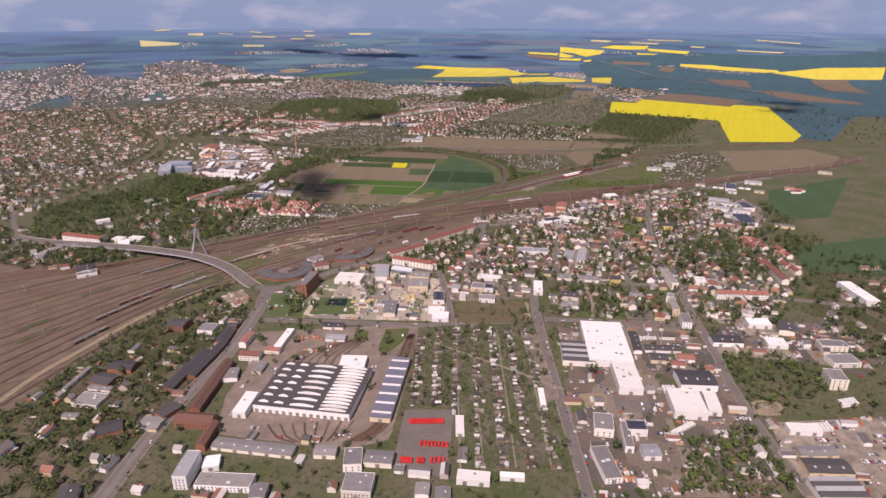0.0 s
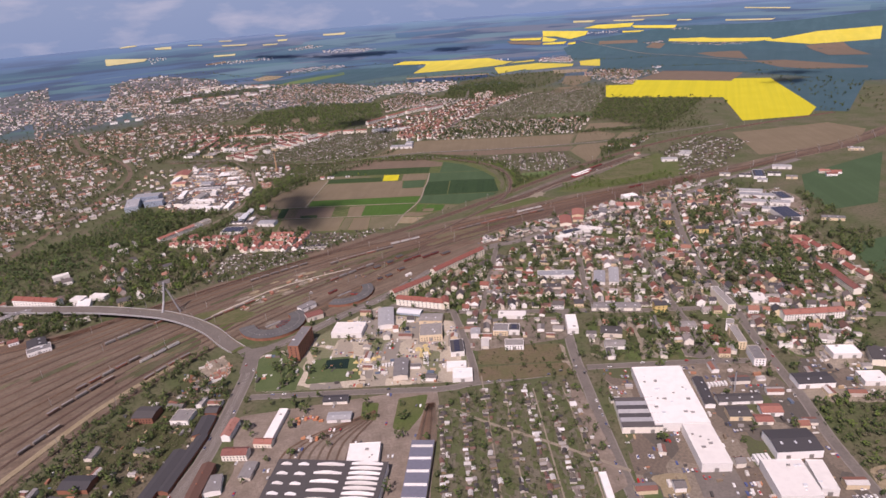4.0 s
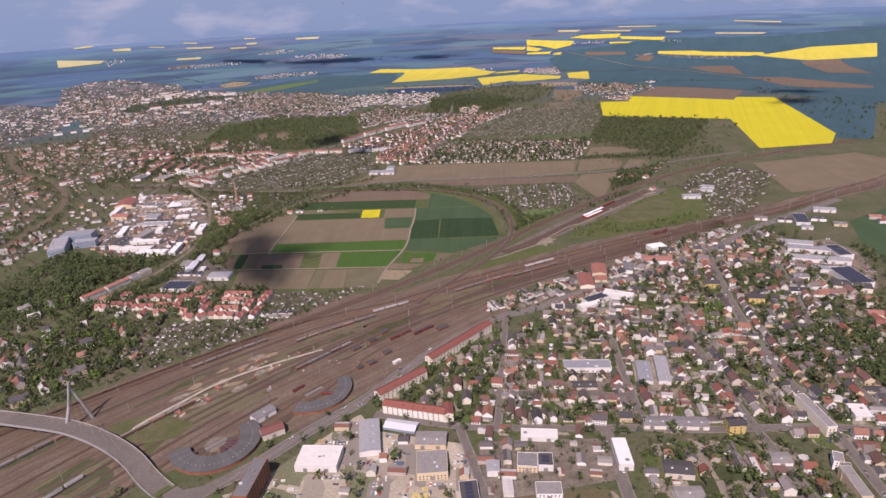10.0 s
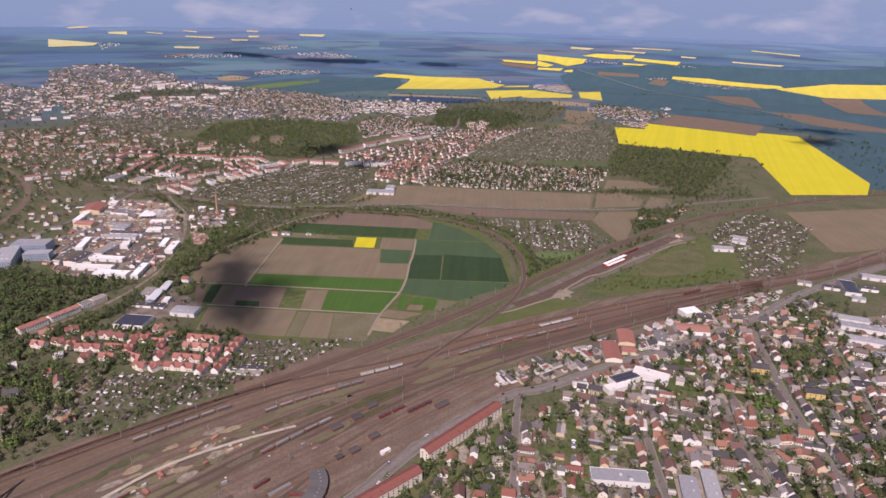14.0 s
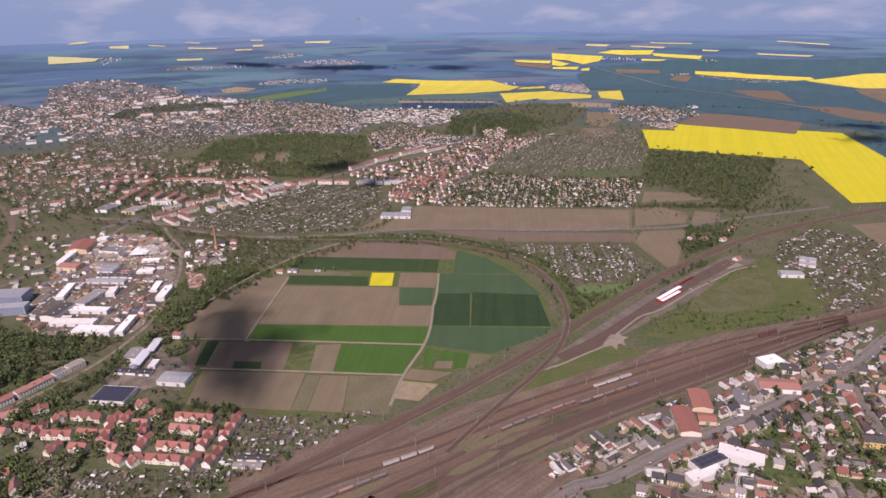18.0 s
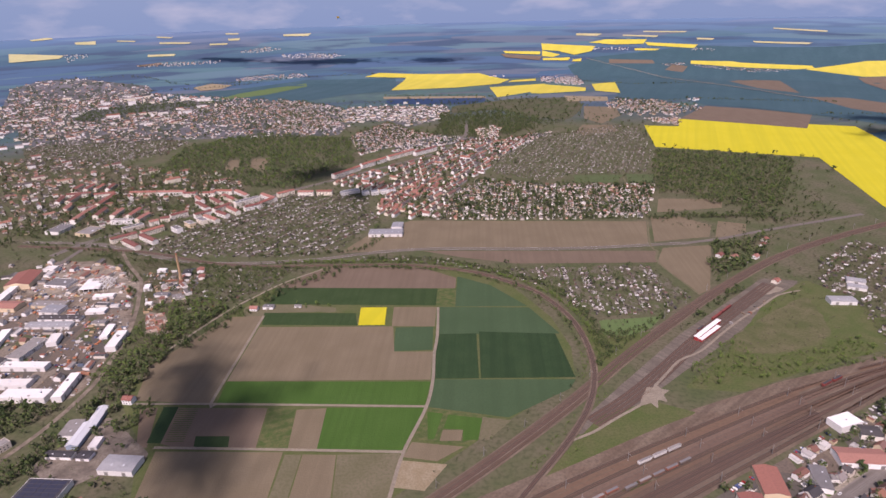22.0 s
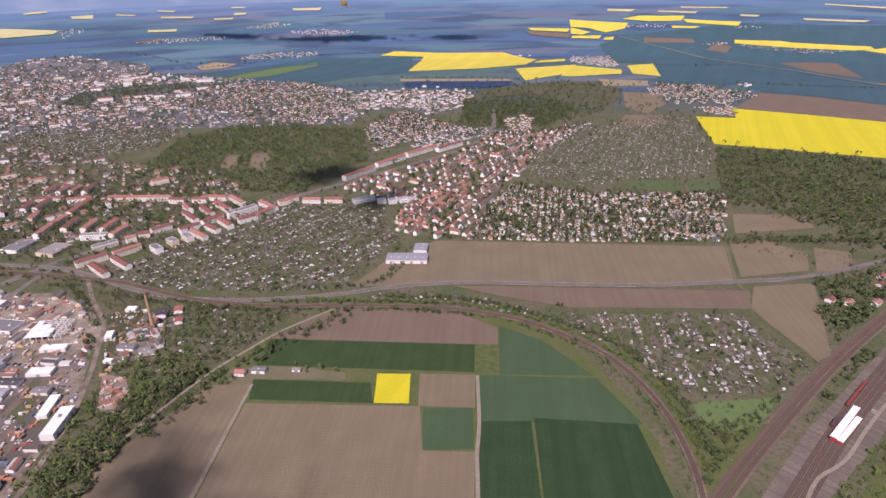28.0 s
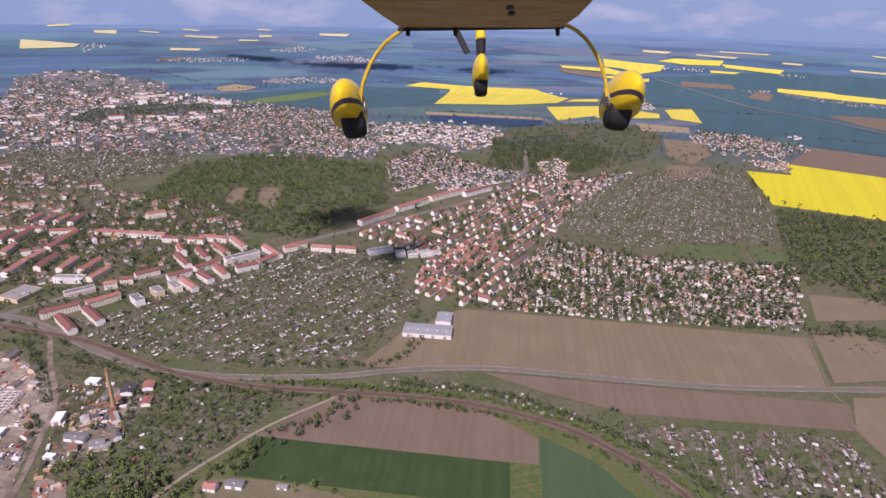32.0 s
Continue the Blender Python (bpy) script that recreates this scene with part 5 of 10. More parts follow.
STYLES = {
    # style: name, category, wall, roof, roof kind, pitch, windows, label
    "row": ("apartment_row", "apartment house", "white_wall", "red_roof", "gable", 0.42, "wall", "long cream apartment row with a red tiled roof"),
    "terrace": ("terrace_row", "terrace house", "white_wall", "red_roof", "gable", 0.85, "wall", "white terrace with a steep red tiled roof"),
    "tenement_small": ("terrace_row", "terrace house", "white_wall", "dull_roof", "gable", 0.6, "wall", "pale terrace with a dark red roof"),
    "tenement": ("tenement_row", "apartment house", "white_wall", "dull_roof", "gable", 0.5, "part", "long cream tenement row with a red tiled roof"),
    "slab": ("apartment_block", "apartment house", "house_wall", "grey_roof", "flat", 0, "wall", "plain flat-roofed grey and white apartment block"),
    "white_block": ("apartment_block", "apartment house", "white_clad", "metal_roof", "flat", 0, "wall", "bright white flat-roofed apartment block"),
    "yellow_block": ("corner_house", "apartment house", "yellow_wall", "dark_roof", "gable", 0.35, "part", "yellow corner apartment house with a dark roof"),
    "office": ("office_building", "office", "white_wall", "grey_roof", "flat", 0, "part", "pale flat-roofed office building with window bands"),
    "school": ("school_building", "school", "white_clad", "metal_roof", "flat", 0, "part", "long white school building with a pale flat roof"),
    "glass_block": ("institute_building", "office", "glass_wall", "metal_roof", "flat", 0, "wall", "blue-grey glazed institute building"),
    "white_hall": ("white_warehouse", "warehouse", "white_clad", "white_roof", "flat", 0, "", "low warehouse with a bright white flat roof"),
    "metal_hall": ("metal_hall", "warehouse", "white_clad", "metal_roof", "gable", 0.12, "", "hall with a pale corrugated metal roof"),
    "dark_hall": ("workshop_hall", "workshop", "house_wall", "dark_roof", "gable", 0.18, "", "workshop hall with a dark bitumen roof"),
    "grey_hall": ("workshop_hall", "workshop", "house_wall", "grey_roof", "flat", 0, "wall", "workshop hall with a grey felt roof"),
    "grey_shed": ("storage_shed", "shed", "house_wall", "grey_roof", "gable", 0.15, "", "long low shed with a grey roof"),
    "train_shed": ("train_shed", "train shed", "red_clad", "white_roof", "gable", 0.12, "", "long red train shed with a white roof"),
    "solar_hall": ("solar_hall", "warehouse", "white_clad", "dark_roof", "flat", 0, "", "hall with dark solar panels on its roof"),
    "red_hall": ("red_roofed_hall", "warehouse", "house_wall", "red_roof", "gable", 0.28, "", "hall with a rusty red pitched roof"),
    "red_house": ("town_house", "house", "house_wall", "red_roof", "gable", 0.5, "wall", "town house with an orange tiled roof"),
    "brown_row": ("brick_row", "apartment house", "brick", "brick_roof", "gable", 0.45, "wall", "old brick row with a brown tiled roof"),
    "derelict": ("derelict_shed", "shed", "brick", "dark_roof", "gable", 0.28, "", "low derelict brick shed with a black felt roof"),
    "brick_hall": ("brick_workshop", "workshop", "brick", "dark_roof", "gable", 0.22, "wall", "old brick workshop with a black roof"),
    "saw_hall": ("sawtooth_hall", "factory hall", "house_wall", "grey_roof", "saw", 0, "", "factory hall with rows of sawtooth skylights"),
    "depot_hall": ("tram_depot", "depot", "house_wall", "dark_roof", "strips", 0, "", "large tram depot hall with white skylight strips"),
    "depot_shed": ("tram_shed", "depot", "house_wall", "solar_roof", "strips", 0, "", "long tram shed with solar panels between white skylights"),
    "glasshouse": ("greenhouse", "greenhouse", "glass_wall", "skylight", "gable", 0.3, "", "long greenhouse with a pale glazed roof"),
    "brick_tower": ("brick_office_tower", "office", "brick", "grey_roof", "flat", 0, "part", "tall narrow red brick office block"),
}
M["dull_roof"] = by_object("dull_red_tiles", [(0.27, 0.10, 0.075), (0.24, 0.09, 0.07)], 0.8, 0.4)
M["yellow_wall"] = by_object("ochre_rendered_wall", [(0.66, 0.50, 0.20)], 0.9, 0.2)
M["glass_wall"] = by_object("curtain_glass_wall", [(0.30, 0.36, 0.44), (0.36, 0.42, 0.48)], 0.25, 0.2)
PANE = bmesh.new()
box(PANE, -0.65, 0.65, -0.07, 0.07, 0, 1.5)
PANE = mesh_of("window", PANE, M["glass"])
rng_b = random.Random(5)


def put(style, x, y, w, d, h, turn):
    name, cat, wall, roof, kind, pitch, wins, label = STYLES[style]
    BLOCKS.append((x, y, w / 2, d / 2, turn))
    if kind == "gable" and d > w:
        w, d, turn = d, w, turn + 90
    ob = base(name, x, y, 0, turn, label, cat, "")
    bm = bmesh.new()
    if kind == "gable":
        rh = pitch * d / 2 * (1.0 if d < 16 else 0.75)
        gable_walls(bm, w, d, h, rh)
    else:
        box(bm, -w / 2, w / 2, -d / 2, d / 2, 0, h)
    if wins == "wall":
        window_row(bm, w, d, h, 3.2)
    me = mesh_of("wall", bm, M[wall], M["glass"])
    walls = part("wall", me, None, ob)
    if wins == "part":
        for s in range(max(1, int(h // 3.2))):
            for q in (1, -1):
                for n, r, off in ((max(1, int(w // 5.5)), 0, d / 2), (max(1, int(d // 5.5)), 90, w / 2)):
                    for i in range(n):
                        u = (i - (n - 1) / 2) * 5.5
                        p = new("window", PANE)
                        p.parent = walls
                        p.matrix_basis = pose(0, 0, 0, 0, 0, r) @ pose(u, q * off, 1.0 + s * 3.2)
    bm = bmesh.new()
    if kind == "gable":
        gable(bm, w, d, h, rh, 0.5 if d < 16 else 0.25)
        part("roof", bm, M[roof], ob)
        if style in ("row", "tenement", "brown_row", "red_house", "yellow_block"):
            for k in range(max(1, int(w // 16))):
                u = (k - (max(1, int(w // 16)) - 1) / 2) * 16 + rng_b.uniform(-2, 2)
                bm = bmesh.new()
                box(bm, u - 0.6, u + 0.6, -0.9, 0.3, h + rh * 0.7, h + rh + 1.2)
                part("chimney", bm, M["brick"], ob)
            if style != "brown_row" and y < 1450:
                for k in range(max(1, int(w // 11))):
                    u = (k - (max(1, int(w // 11)) - 1) / 2) * 11
                    bm = bmesh.new()
                    box(bm, u - 1.1, u + 1.1, -d * 0.36, -d * 0.12, h + rh * 0.2, h + rh * 0.72)
                    part("dormer", bm, M[roof], ob)
        if style == "terrace":
            for k in range(max(1, int(w // 13))):
                u = (k - (max(1, int(w // 13)) - 1) / 2) * 13
                for nm, build, mat in (("cross_gable", gable_walls, wall), ("cross_roof", gable, roof)):
                    bm = bmesh.new()
                    build(bm, d + 1.0, 5.5, h + 1.2, 2.6)
                    bmesh.ops.rotate(bm, verts=bm.verts[:], cent=(0, 0, 0), matrix=Matrix.Rotation(math.pi / 2, 3, "Z"))
                    bmesh.ops.translate(bm, verts=bm.verts[:], vec=(u, 0, 0))
                    part(nm, bm, M[mat], ob)
        elif style in ("metal_hall", "dark_hall", "grey_shed"):
            for k in range(int(w // 12)):
                u = (k - (int(w // 12) - 1) / 2) * 12
                bm = bmesh.new()
                box(bm, u - 0.8, u + 0.8, -d * 0.22, -d * 0.12, h + rh * 0.55, h + rh * 0.85 + 0.55)
                part("skylight", bm, M["skylight"], ob)
    elif kind == "flat":
        box(bm, -w / 2 + 0.3, w / 2 - 0.3, -d / 2 + 0.3, d / 2 - 0.3, h, h + 0.15)
        part("roof", bm, M[roof], ob)
        bm = bmesh.new()
        for x0, x1, y0, y1 in ((-w / 2, w / 2, -d / 2, -d / 2 + 0.3), (-w / 2, w / 2, d / 2 - 0.3, d / 2), (-w / 2, -w / 2 + 0.3, -d / 2 + 0.3, d / 2 - 0.3), (w / 2 - 0.3, w / 2, -d / 2 + 0.3, d / 2 - 0.3)):
            box(bm, x0, x1, y0, y1, h, h + 0.5)
        part("parapet", bm, M[wall], ob)
        if style == "solar_hall":
            for i in range(max(1, int((w - 3) // 7))):
                for j in range(max(1, int((d - 3) // 5))):
                    bm = bmesh.new()
                    u, v = (i - (max(1, int((w - 3) // 7)) - 1) / 2) * 7, (j - (max(1, int((d - 3) // 5)) - 1) / 2) * 5
                    box(bm, u - 3.2, u + 3.2, v - 2.1, v + 2.1, h + 0.3, h + 0.42)
                    part("solar_panel", bm, M["solar"], ob)
        else:
            for i in range(int(w * d // 260)):
                u, v = rng_b.uniform(-0.38, 0.38) * w, rng_b.uniform(-0.36, 0.36) * d
                s = rng_b.uniform(0.7, 1.8)
                bm = bmesh.new()
                box(bm, u - s, u + s, v - s * 0.7, v + s * 0.7, h + 0.15, h + 0.15 + rng_b.uniform(0.4, 1.3))
                part(rng_b.choice(["skylight", "roof_vent"]), bm, M[rng_b.choice(["skylight", "steel"])], ob)
    elif kind == "saw":
        n = max(3, int(d // 5.5))
        for k in range(n):
            y0, y1 = -d / 2 + d * k / n, -d / 2 + d * (k + 1) / n
            bm = bmesh.new()
            v = [bm.verts.new(p) for p in ((-w / 2, y0, h), (w / 2, y0, h), (w / 2, y1, h), (-w / 2, y1, h), (-w / 2, y1 - 0.6, h + 2.2), (w / 2, y1 - 0.6, h + 2.2))]
            for q in ((0, 1, 5, 4), (2, 3, 4, 5), (3, 0, 4), (1, 2, 5)):
                bm.faces.new([v[i] for i in q])
            part("sawtooth", bm, M["metal_roof" if k % 2 else "dark_roof"], ob)
    elif kind == "strips":
        box(bm, -w / 2 - 0.4, w / 2 + 0.4, -d / 2 - 0.4, d / 2 + 0.4, h, h + 0.3)
        part("roof", bm, M[roof], ob)
        for a, b, half, n in (((-0.46, -0.36, 1.1, 7), (-0.30, -0.20, 1.1, 7), (-0.13, 0.12, 1.3, 8), (0.18, 0.46, 1.5, 14)) if style == "depot_hall" else ((-0.48, 0.48, 1.5, 7),)):
            for k in range(n):
                v = -d / 2 + (k + 0.5) * d / n
                bm = bmesh.new()
                prev = None
                for i in range(7):
                    t = i / 6
                    u, z = w * (a + (b - a) * t), h + 0.3 + (math.sin(math.pi * t) * 1.8 if style == "depot_hall" else 0.5)
                    cur = [bm.verts.new((u, v - half, z)), bm.verts.new((u, v + half, z)), bm.verts.new((u, v + half, h + 0.2)), bm.verts.new((u, v - half, h + 0.2))]
                    if prev:
                        bm.faces.new((prev[0], cur[0], cur[1], prev[1]))
                        bm.faces.new((prev[1], cur[1], cur[2], prev[2]))
                        bm.faces.new((cur[0], prev[0], prev[3], cur[3]))
                    prev = cur
                part("skylight_strip", bm, M["white_roof"], ob)
    if style in ("white_hall", "metal_hall", "dark_hall", "saw_hall", "grey_hall", "red_hall", "depot_hall", "depot_shed", "solar_hall", "grey_shed"):
        n = max(1, int(w // 14)) if style != "depot_hall" else 14
        for k in range(n):
            u = (k - (n - 1) / 2) * (w / n)
            bm = bmesh.new()
            box(bm, u - 1.9, u + 1.9, -d / 2 - 0.06, -d / 2 + 0.02, 0, min(4.2, h * 0.8))
            part("gate", bm, M["steel"], ob)
    return ob


put("depot_hall", -89, 571, 101.1, 83.9, 9, -14)
put("depot_shed", -8, 570, 20.6, 114.0, 6, -12)
put("white_hall", -52, 619, 29.4, 30.1, 6, -7)
put("grey_shed", -69, 471, 20.0, 12.9, 5, -7)
put("office", -43, 457, 16.5, 22.6, 8, -1)
put("grey_shed", -20, 457, 25.4, 15.9, 6, -10)
put("grey_hall", -37, 424, 25.1, 23.1, 8, -9)
put("white_hall", 62, 426, 28.8, 12.3, 6, -12)
put("white_hall", 96, 426, 21.4, 6.8, 4, -9)
put("white_hall", 58, 500, 8.3, 27.9, 4, -5)
put("grey_shed", 17, 415, 11.5, 13.1, 5, -8)
put("grey_shed", 34, 409, 12.4, 12.9, 5, -5)
put("white_hall", 149, 541, 6.3, 30.4, 3, -7)
put("white_hall", 250, 641, 50.0, 93.9, 9, -10)
put("white_hall", 249, 566, 25.3, 52.7, 9, -9)
put("saw_hall", 210, 621, 36.8, 43.7, 7, -11)
put("white_hall", 293, 514, 32.4, 40.9, 9, -11)
put("white_hall", 320, 514, 13.2, 33.6, 7, -15)
put("dark_hall", 322, 555, 38.8, 29.1, 8, -8)
put("dark_hall", 288, 643, 9.6, 45.6, 5, -12)
put("dark_hall", 315, 626, 41.6, 12.3, 4, -9)
put("dark_hall", 302, 605, 20, 16, 5, -12)
put("red_hall", 333, 603, 19, 13, 5, -12)
put("red_hall", 319, 592, 15, 10, 4, -12)
put("office", 197, 487, 18.4, 25.5, 9, -15)
put("grey_hall", 214, 469, 7.8, 38.0, 7, -12)
put("solar_hall", 227, 480, 19.1, 14.6, 8, -8)
put("metal_hall", 228, 446, 15.7, 15.4, 6, -5)
put("grey_hall", 182, 434, 15.5, 42.4, 6, 1)
put("white_hall", 389, 467, 30.4, 12.7, 5, -9)
put("grey_shed", 380, 434, 35.3, 12.3, 5, -4)
put("dark_hall", 375, 413, 39.0, 19.4, 6, -7)
put("saw_hall", 367, 387, 41.0, 23.2, 6, -5)
put("office", 472, 541, 18, 22, 13, -12)
put("grey_hall", 511, 582, 31.7, 20.3, 6, -3)
put("dark_hall", 400, 637, 35.9, 19.1, 6, -9)
put("white_hall", 464, 677, 28.6, 18.1, 6, -11)
put("white_hall", 458, 628, 23.3, 19.4, 5, -12)
put("dark_hall", 491, 660, 17.8, 27.4, 7, -27)
put("office", 521, 615, 30.4, 15.9, 7, -10)
put("white_hall", 654, 750, 19.2, 65.6, 8, -3)
put("row", 580, 833, 10.5, 76.6, 8, -8)
put("row", 485, 757, 70.0, 13.0, 9, -8)
put("slab", 406, 816, 9.3, 51.7, 11, -6)
put("slab", 373, 727, 9.4, 35.2, 10, -13)
put("slab", 372, 689, 11.9, 27.4, 9, -15)
put("white_hall", -69, 861, 39.4, 28.2, 7, -14)
put("metal_hall", -21, 882, 20.2, 47.9, 6, -2)
put("grey_hall", 33, 829, 27.9, 30.0, 8, -7)
put("grey_shed", 37, 864, 29.5, 19.0, 6, -14)
put("solar_hall", 59, 786, 16.0, 29.1, 6, -5)
put("white_hall", 53, 748, 22.4, 12.8, 5, -8)
put("white_hall", 57, 729, 21.8, 19.7, 5, -8)
put("grey_shed", -9, 756, 15.7, 34.6, 6, -6)
put("dark_hall", -81, 715, 26, 11, 4, -8)
put("metal_hall", -76, 684, 24, 12, 4, -8)
put("brick_tower", -126, 831, 13.3, 47.5, 20, -16)
put("tenement", 18, 960, 64.8, 12.0, 11, 32)
put("tenement", 97, 1032, 107.9, 12.0, 11, 37)
put("tenement", 27, 912, 65.9, 12.0, 10, -26)
put("tenement", 60, 900, 9.7, 18.5, 10, -5)
put("school", 228, 951, 52, 17, 6, -13)
put("dark_hall", 212, 917, 26, 11, 4, -12)
put("metal_hall", 284, 925, 15, 38, 5, -20)
put("metal_hall", 305, 925, 13, 50, 5, -20)
put("solar_hall", 300, 1104, 36, 15, 7, 17)
put("white_hall", 334, 1106, 40, 15, 8, -36)
put("white_hall", 288, 1090, 36, 12, 6, 14)
put("red_hall", 310, 1166, 20.5, 42.9, 5, -13)
put("red_hall", 343, 1197, 21.1, 35.2, 5, -18)
put("white_hall", 140, 849, 35.0, 12.9, 5, -16)
put("grey_hall", 118, 814, 18.2, 18.1, 7, -17)
put("solar_hall", 134, 811, 13.3, 16.5, 7, -15)
put("metal_hall", 86, 813, 11.1, 13.3, 7, -12)
put("grey_hall", 126, 777, 22.0, 14.7, 6, -12)
put("glasshouse", 11, 894, 32.7, 13.9, 3, -25)
put("white_hall", 205, 806, 13.0, 35.8, 7, -12)
put("grey_shed", 273, 837, 60.7, 14.3, 5, -15)
put("yellow_block", 323, 817, 15.0, 12.9, 11, -10)
put("white_hall", 452, 813, 16.3, 20.1, 5, -15)
put("slab", 381, 756, 8.4, 14.1, 9, -33)
put("slab", 378, 743, 8.1, 15.0, 9, -34)
put("dark_hall", 244, 777, 24.7, 17.2, 6, -19)
put("grey_shed", 238, 749, 23.3, 13.1, 5, -12)
put("grey_shed", 337, 771, 17.6, 13.4, 4, -13)
put("row", -416, 1978, 45.9, 11.0, 9, 34)
put("row", -372, 2005, 42.5, 11.0, 9, 39)
put("row", -381, 2054, 16.8, 11.0, 9, 25)
put("row", -363, 2068, 17.3, 11.0, 9, 10)
put("row", -342, 2091, 34.1, 11.0, 9, 36)
put("row", -294, 2084, 34.9, 11.0, 9, 35)
put("row", -262, 2117, 41.9, 11.0, 9, 48)
put("row", -200, 2108, 33.6, 11.0, 9, 30)
put("row", -174, 2134, 36.4, 11.0, 9, 50)
put("row", -600, 2294, 51.1, 11.0, 9, 4)
put("row", -541, 2280, 43.3, 11.0, 9, 5)
put("row", -455, 2269, 62.0, 11.0, 9, -10)
put("row", -392, 2257, 62.1, 11.0, 9, -11)
put("row", -348, 2234, 30.1, 11.0, 9, -14)
put("row", -305, 2227, 26.9, 11.0, 9, -10)
put("row", -275, 2234, 41.5, 11.0, 9, -15)
put("row", -143, 2184, 22.4, 11.0, 9, 26)
put("slab", -213, 2140, 55.5, 12.0, 13, 35)
put("slab", -446, 2078, 42.7, 12.0, 9, -5)
put("slab", -415, 2035, 38.5, 12.0, 8, 33)
put("row", -544, 2120, 44.7, 11.0, 8, 84)
put("row", -537, 2167, 44.5, 11.0, 8, 77)
put("row", -508, 2143, 49.8, 11.0, 8, 84)
put("row", -472, 2133, 46.5, 11.0, 8, 82)
put("row", -437, 2127, 47.4, 11.0, 8, 78)
put("row", -412, 2093, 40.1, 11.0, 8, 72)
put("row", -526, 2238, 77.3, 11.0, 8, 81)
put("row", -625, 2356, 38.0, 11.0, 8, 79)
put("row", -598, 2352, 43.0, 11.0, 8, 82)
put("row", -573, 2347, 36.4, 11.0, 8, 78)
put("row", -547, 2342, 42.5, 11.0, 8, 86)
put("row", -628, 2260, 46.0, 11.0, 8, 93)
put("row", -591, 2199, 41.3, 11.0, 8, 91)
put("row", -603, 2263, 51.9, 11.0, 8, 84)
put("row", -392, 1939, 52.4, 11.0, 8, 130)
put("row", -368, 1961, 51.7, 11.0, 8, 131)
put("row", -272, 2050, 44.9, 11.0, 8, 130)
put("row", -254, 2074, 36.0, 11.0, 8, 131)
put("row", -236, 2095, 45.4, 11.0, 8, 124)
put("row", -304, 2139, 54.3, 11.0, 8, 124)
put("row", -280, 2165, 50.0, 11.0, 8, 122)
put("row", -256, 2184, 53.5, 11.0, 8, 125)
put("row", -233, 2211, 55.2, 11.0, 8, 123)
put("row", -171, 2170, 53.4, 11.0, 8, 126)
put("slab", -327, 2003, 24, 12.0, 9, 129)
put("slab", -308, 2027, 24, 12.0, 9, 128)
put("slab", -288, 2042, 24, 12.0, 9, 128)
put("grey_hall", -556, 2062, 44, 30, 6, 70)
put("grey_hall", -492, 2034, 40, 34, 6, 66)
put("white_block", 6, 2167, 41.6, 13.0, 8, 21)
put("white_block", 39, 2152, 15.1, 13.0, 8, 9)
put("white_block", 59, 2148, 15.2, 13.0, 8, 9)
put("white_block", 80, 2150, 16.8, 13.0, 8, 8)
put("white_block", 98, 2146, 14.2, 13.0, 8, 10)
put("row", -129, 2195, 22.8, 11.0, 9, 26)
put("row", -91, 2180, 34.4, 11.0, 9, -12)
put("row", -50, 2173, 34.2, 11.0, 9, -12)
put("metal_hall", 63, 1894, 61.7, 26.0, 6, -12)
put("metal_hall", 87, 1923, 20.3, 26.0, 7, -13)
put("row", 2, 2334, 91.0, 12.0, 10, 44)
put("row", 74, 2409, 88.1, 12.0, 10, 41)
put("row", 152, 2476, 96.9, 12.0, 10, 38)
put("row", 223, 2501, 83.4, 12.0, 10, 37)
put("glasshouse", -290, 1389, 12.0, 36.2, 5, -8)
put("glasshouse", -283, 1418, 10.3, 31.3, 5, -5)
put("solar_hall", -296, 1310, 41.1, 28.8, 6, -14)
put("metal_hall", -236, 1334, 34.6, 21.0, 6, -15)
put("dark_hall", -300, 1362, 27.8, 8.2, 4, -14)
put("grey_shed", -303, 1401, 16.3, 26.2, 5, -7)
put("white_hall", -271, 1374, 9.0, 15.9, 4, -8)
put("dark_hall", -275, 1356, 13.6, 10.3, 4, -15)
put("row", -421, 1312, 35.1, 11.0, 7, 50)
put("row", -395, 1344, 39.8, 11.0, 7, 52)
put("slab", -377, 1369, 15.5, 11.0, 7, 54)
put("slab", -365, 1384, 19.8, 11.0, 7, 50)
put("red_house", -259, 1443, 11.4, 9.0, 6, -18)
put("red_hall", 333, 1166, 17.5, 13.7, 5, -16)
put("red_hall", 442, 1208, 43.3, 20.9, 6, -16)
put("white_hall", 465, 1255, 27.3, 17.5, 7, 9)
put("dark_hall", 477, 1237, 18.7, 16.0, 6, -24)
put("grey_shed", 388, 1192, 13.5, 29.2, 5, -25)
put("white_hall", -468, 1618, 52.0, 12.3, 5, -88)
put("white_hall", -409, 1542, 65.6, 12.4, 6, -12)
put("white_hall", -413, 1505, 63.2, 13.6, 6, -11)
put("white_hall", -376, 1474, 53.4, 17.3, 7, -12)
put("white_hall", -337, 1483, 48.2, 11.2, 7, 85)
put("white_hall", -333, 1613, 34.0, 10.5, 4, 89)
put("white_hall", -312, 1582, 42.1, 13.4, 7, 85)
put("white_hall", -522, 1764, 55.6, 12.4, 7, 86)
put("metal_hall", -418, 1649, 62, 14.0, 4, -11)
put("grey_shed", -352, 1642, 18.0, 9.6, 4, -10)
put("white_hall", -373, 1729, 30.0, 11.0, 4, -5)
put("white_hall", -395, 1603, 24.5, 12.7, 6, -87)
put("dark_hall", -447, 1539, 42.2, 22.9, 9, 73)
put("grey_hall", -420, 1584, 50, 20, 6, 72)
put("dark_hall", -411, 1668, 60, 12, 4, -12)
put("grey_shed", -443, 1717, 50, 16, 4, -15)
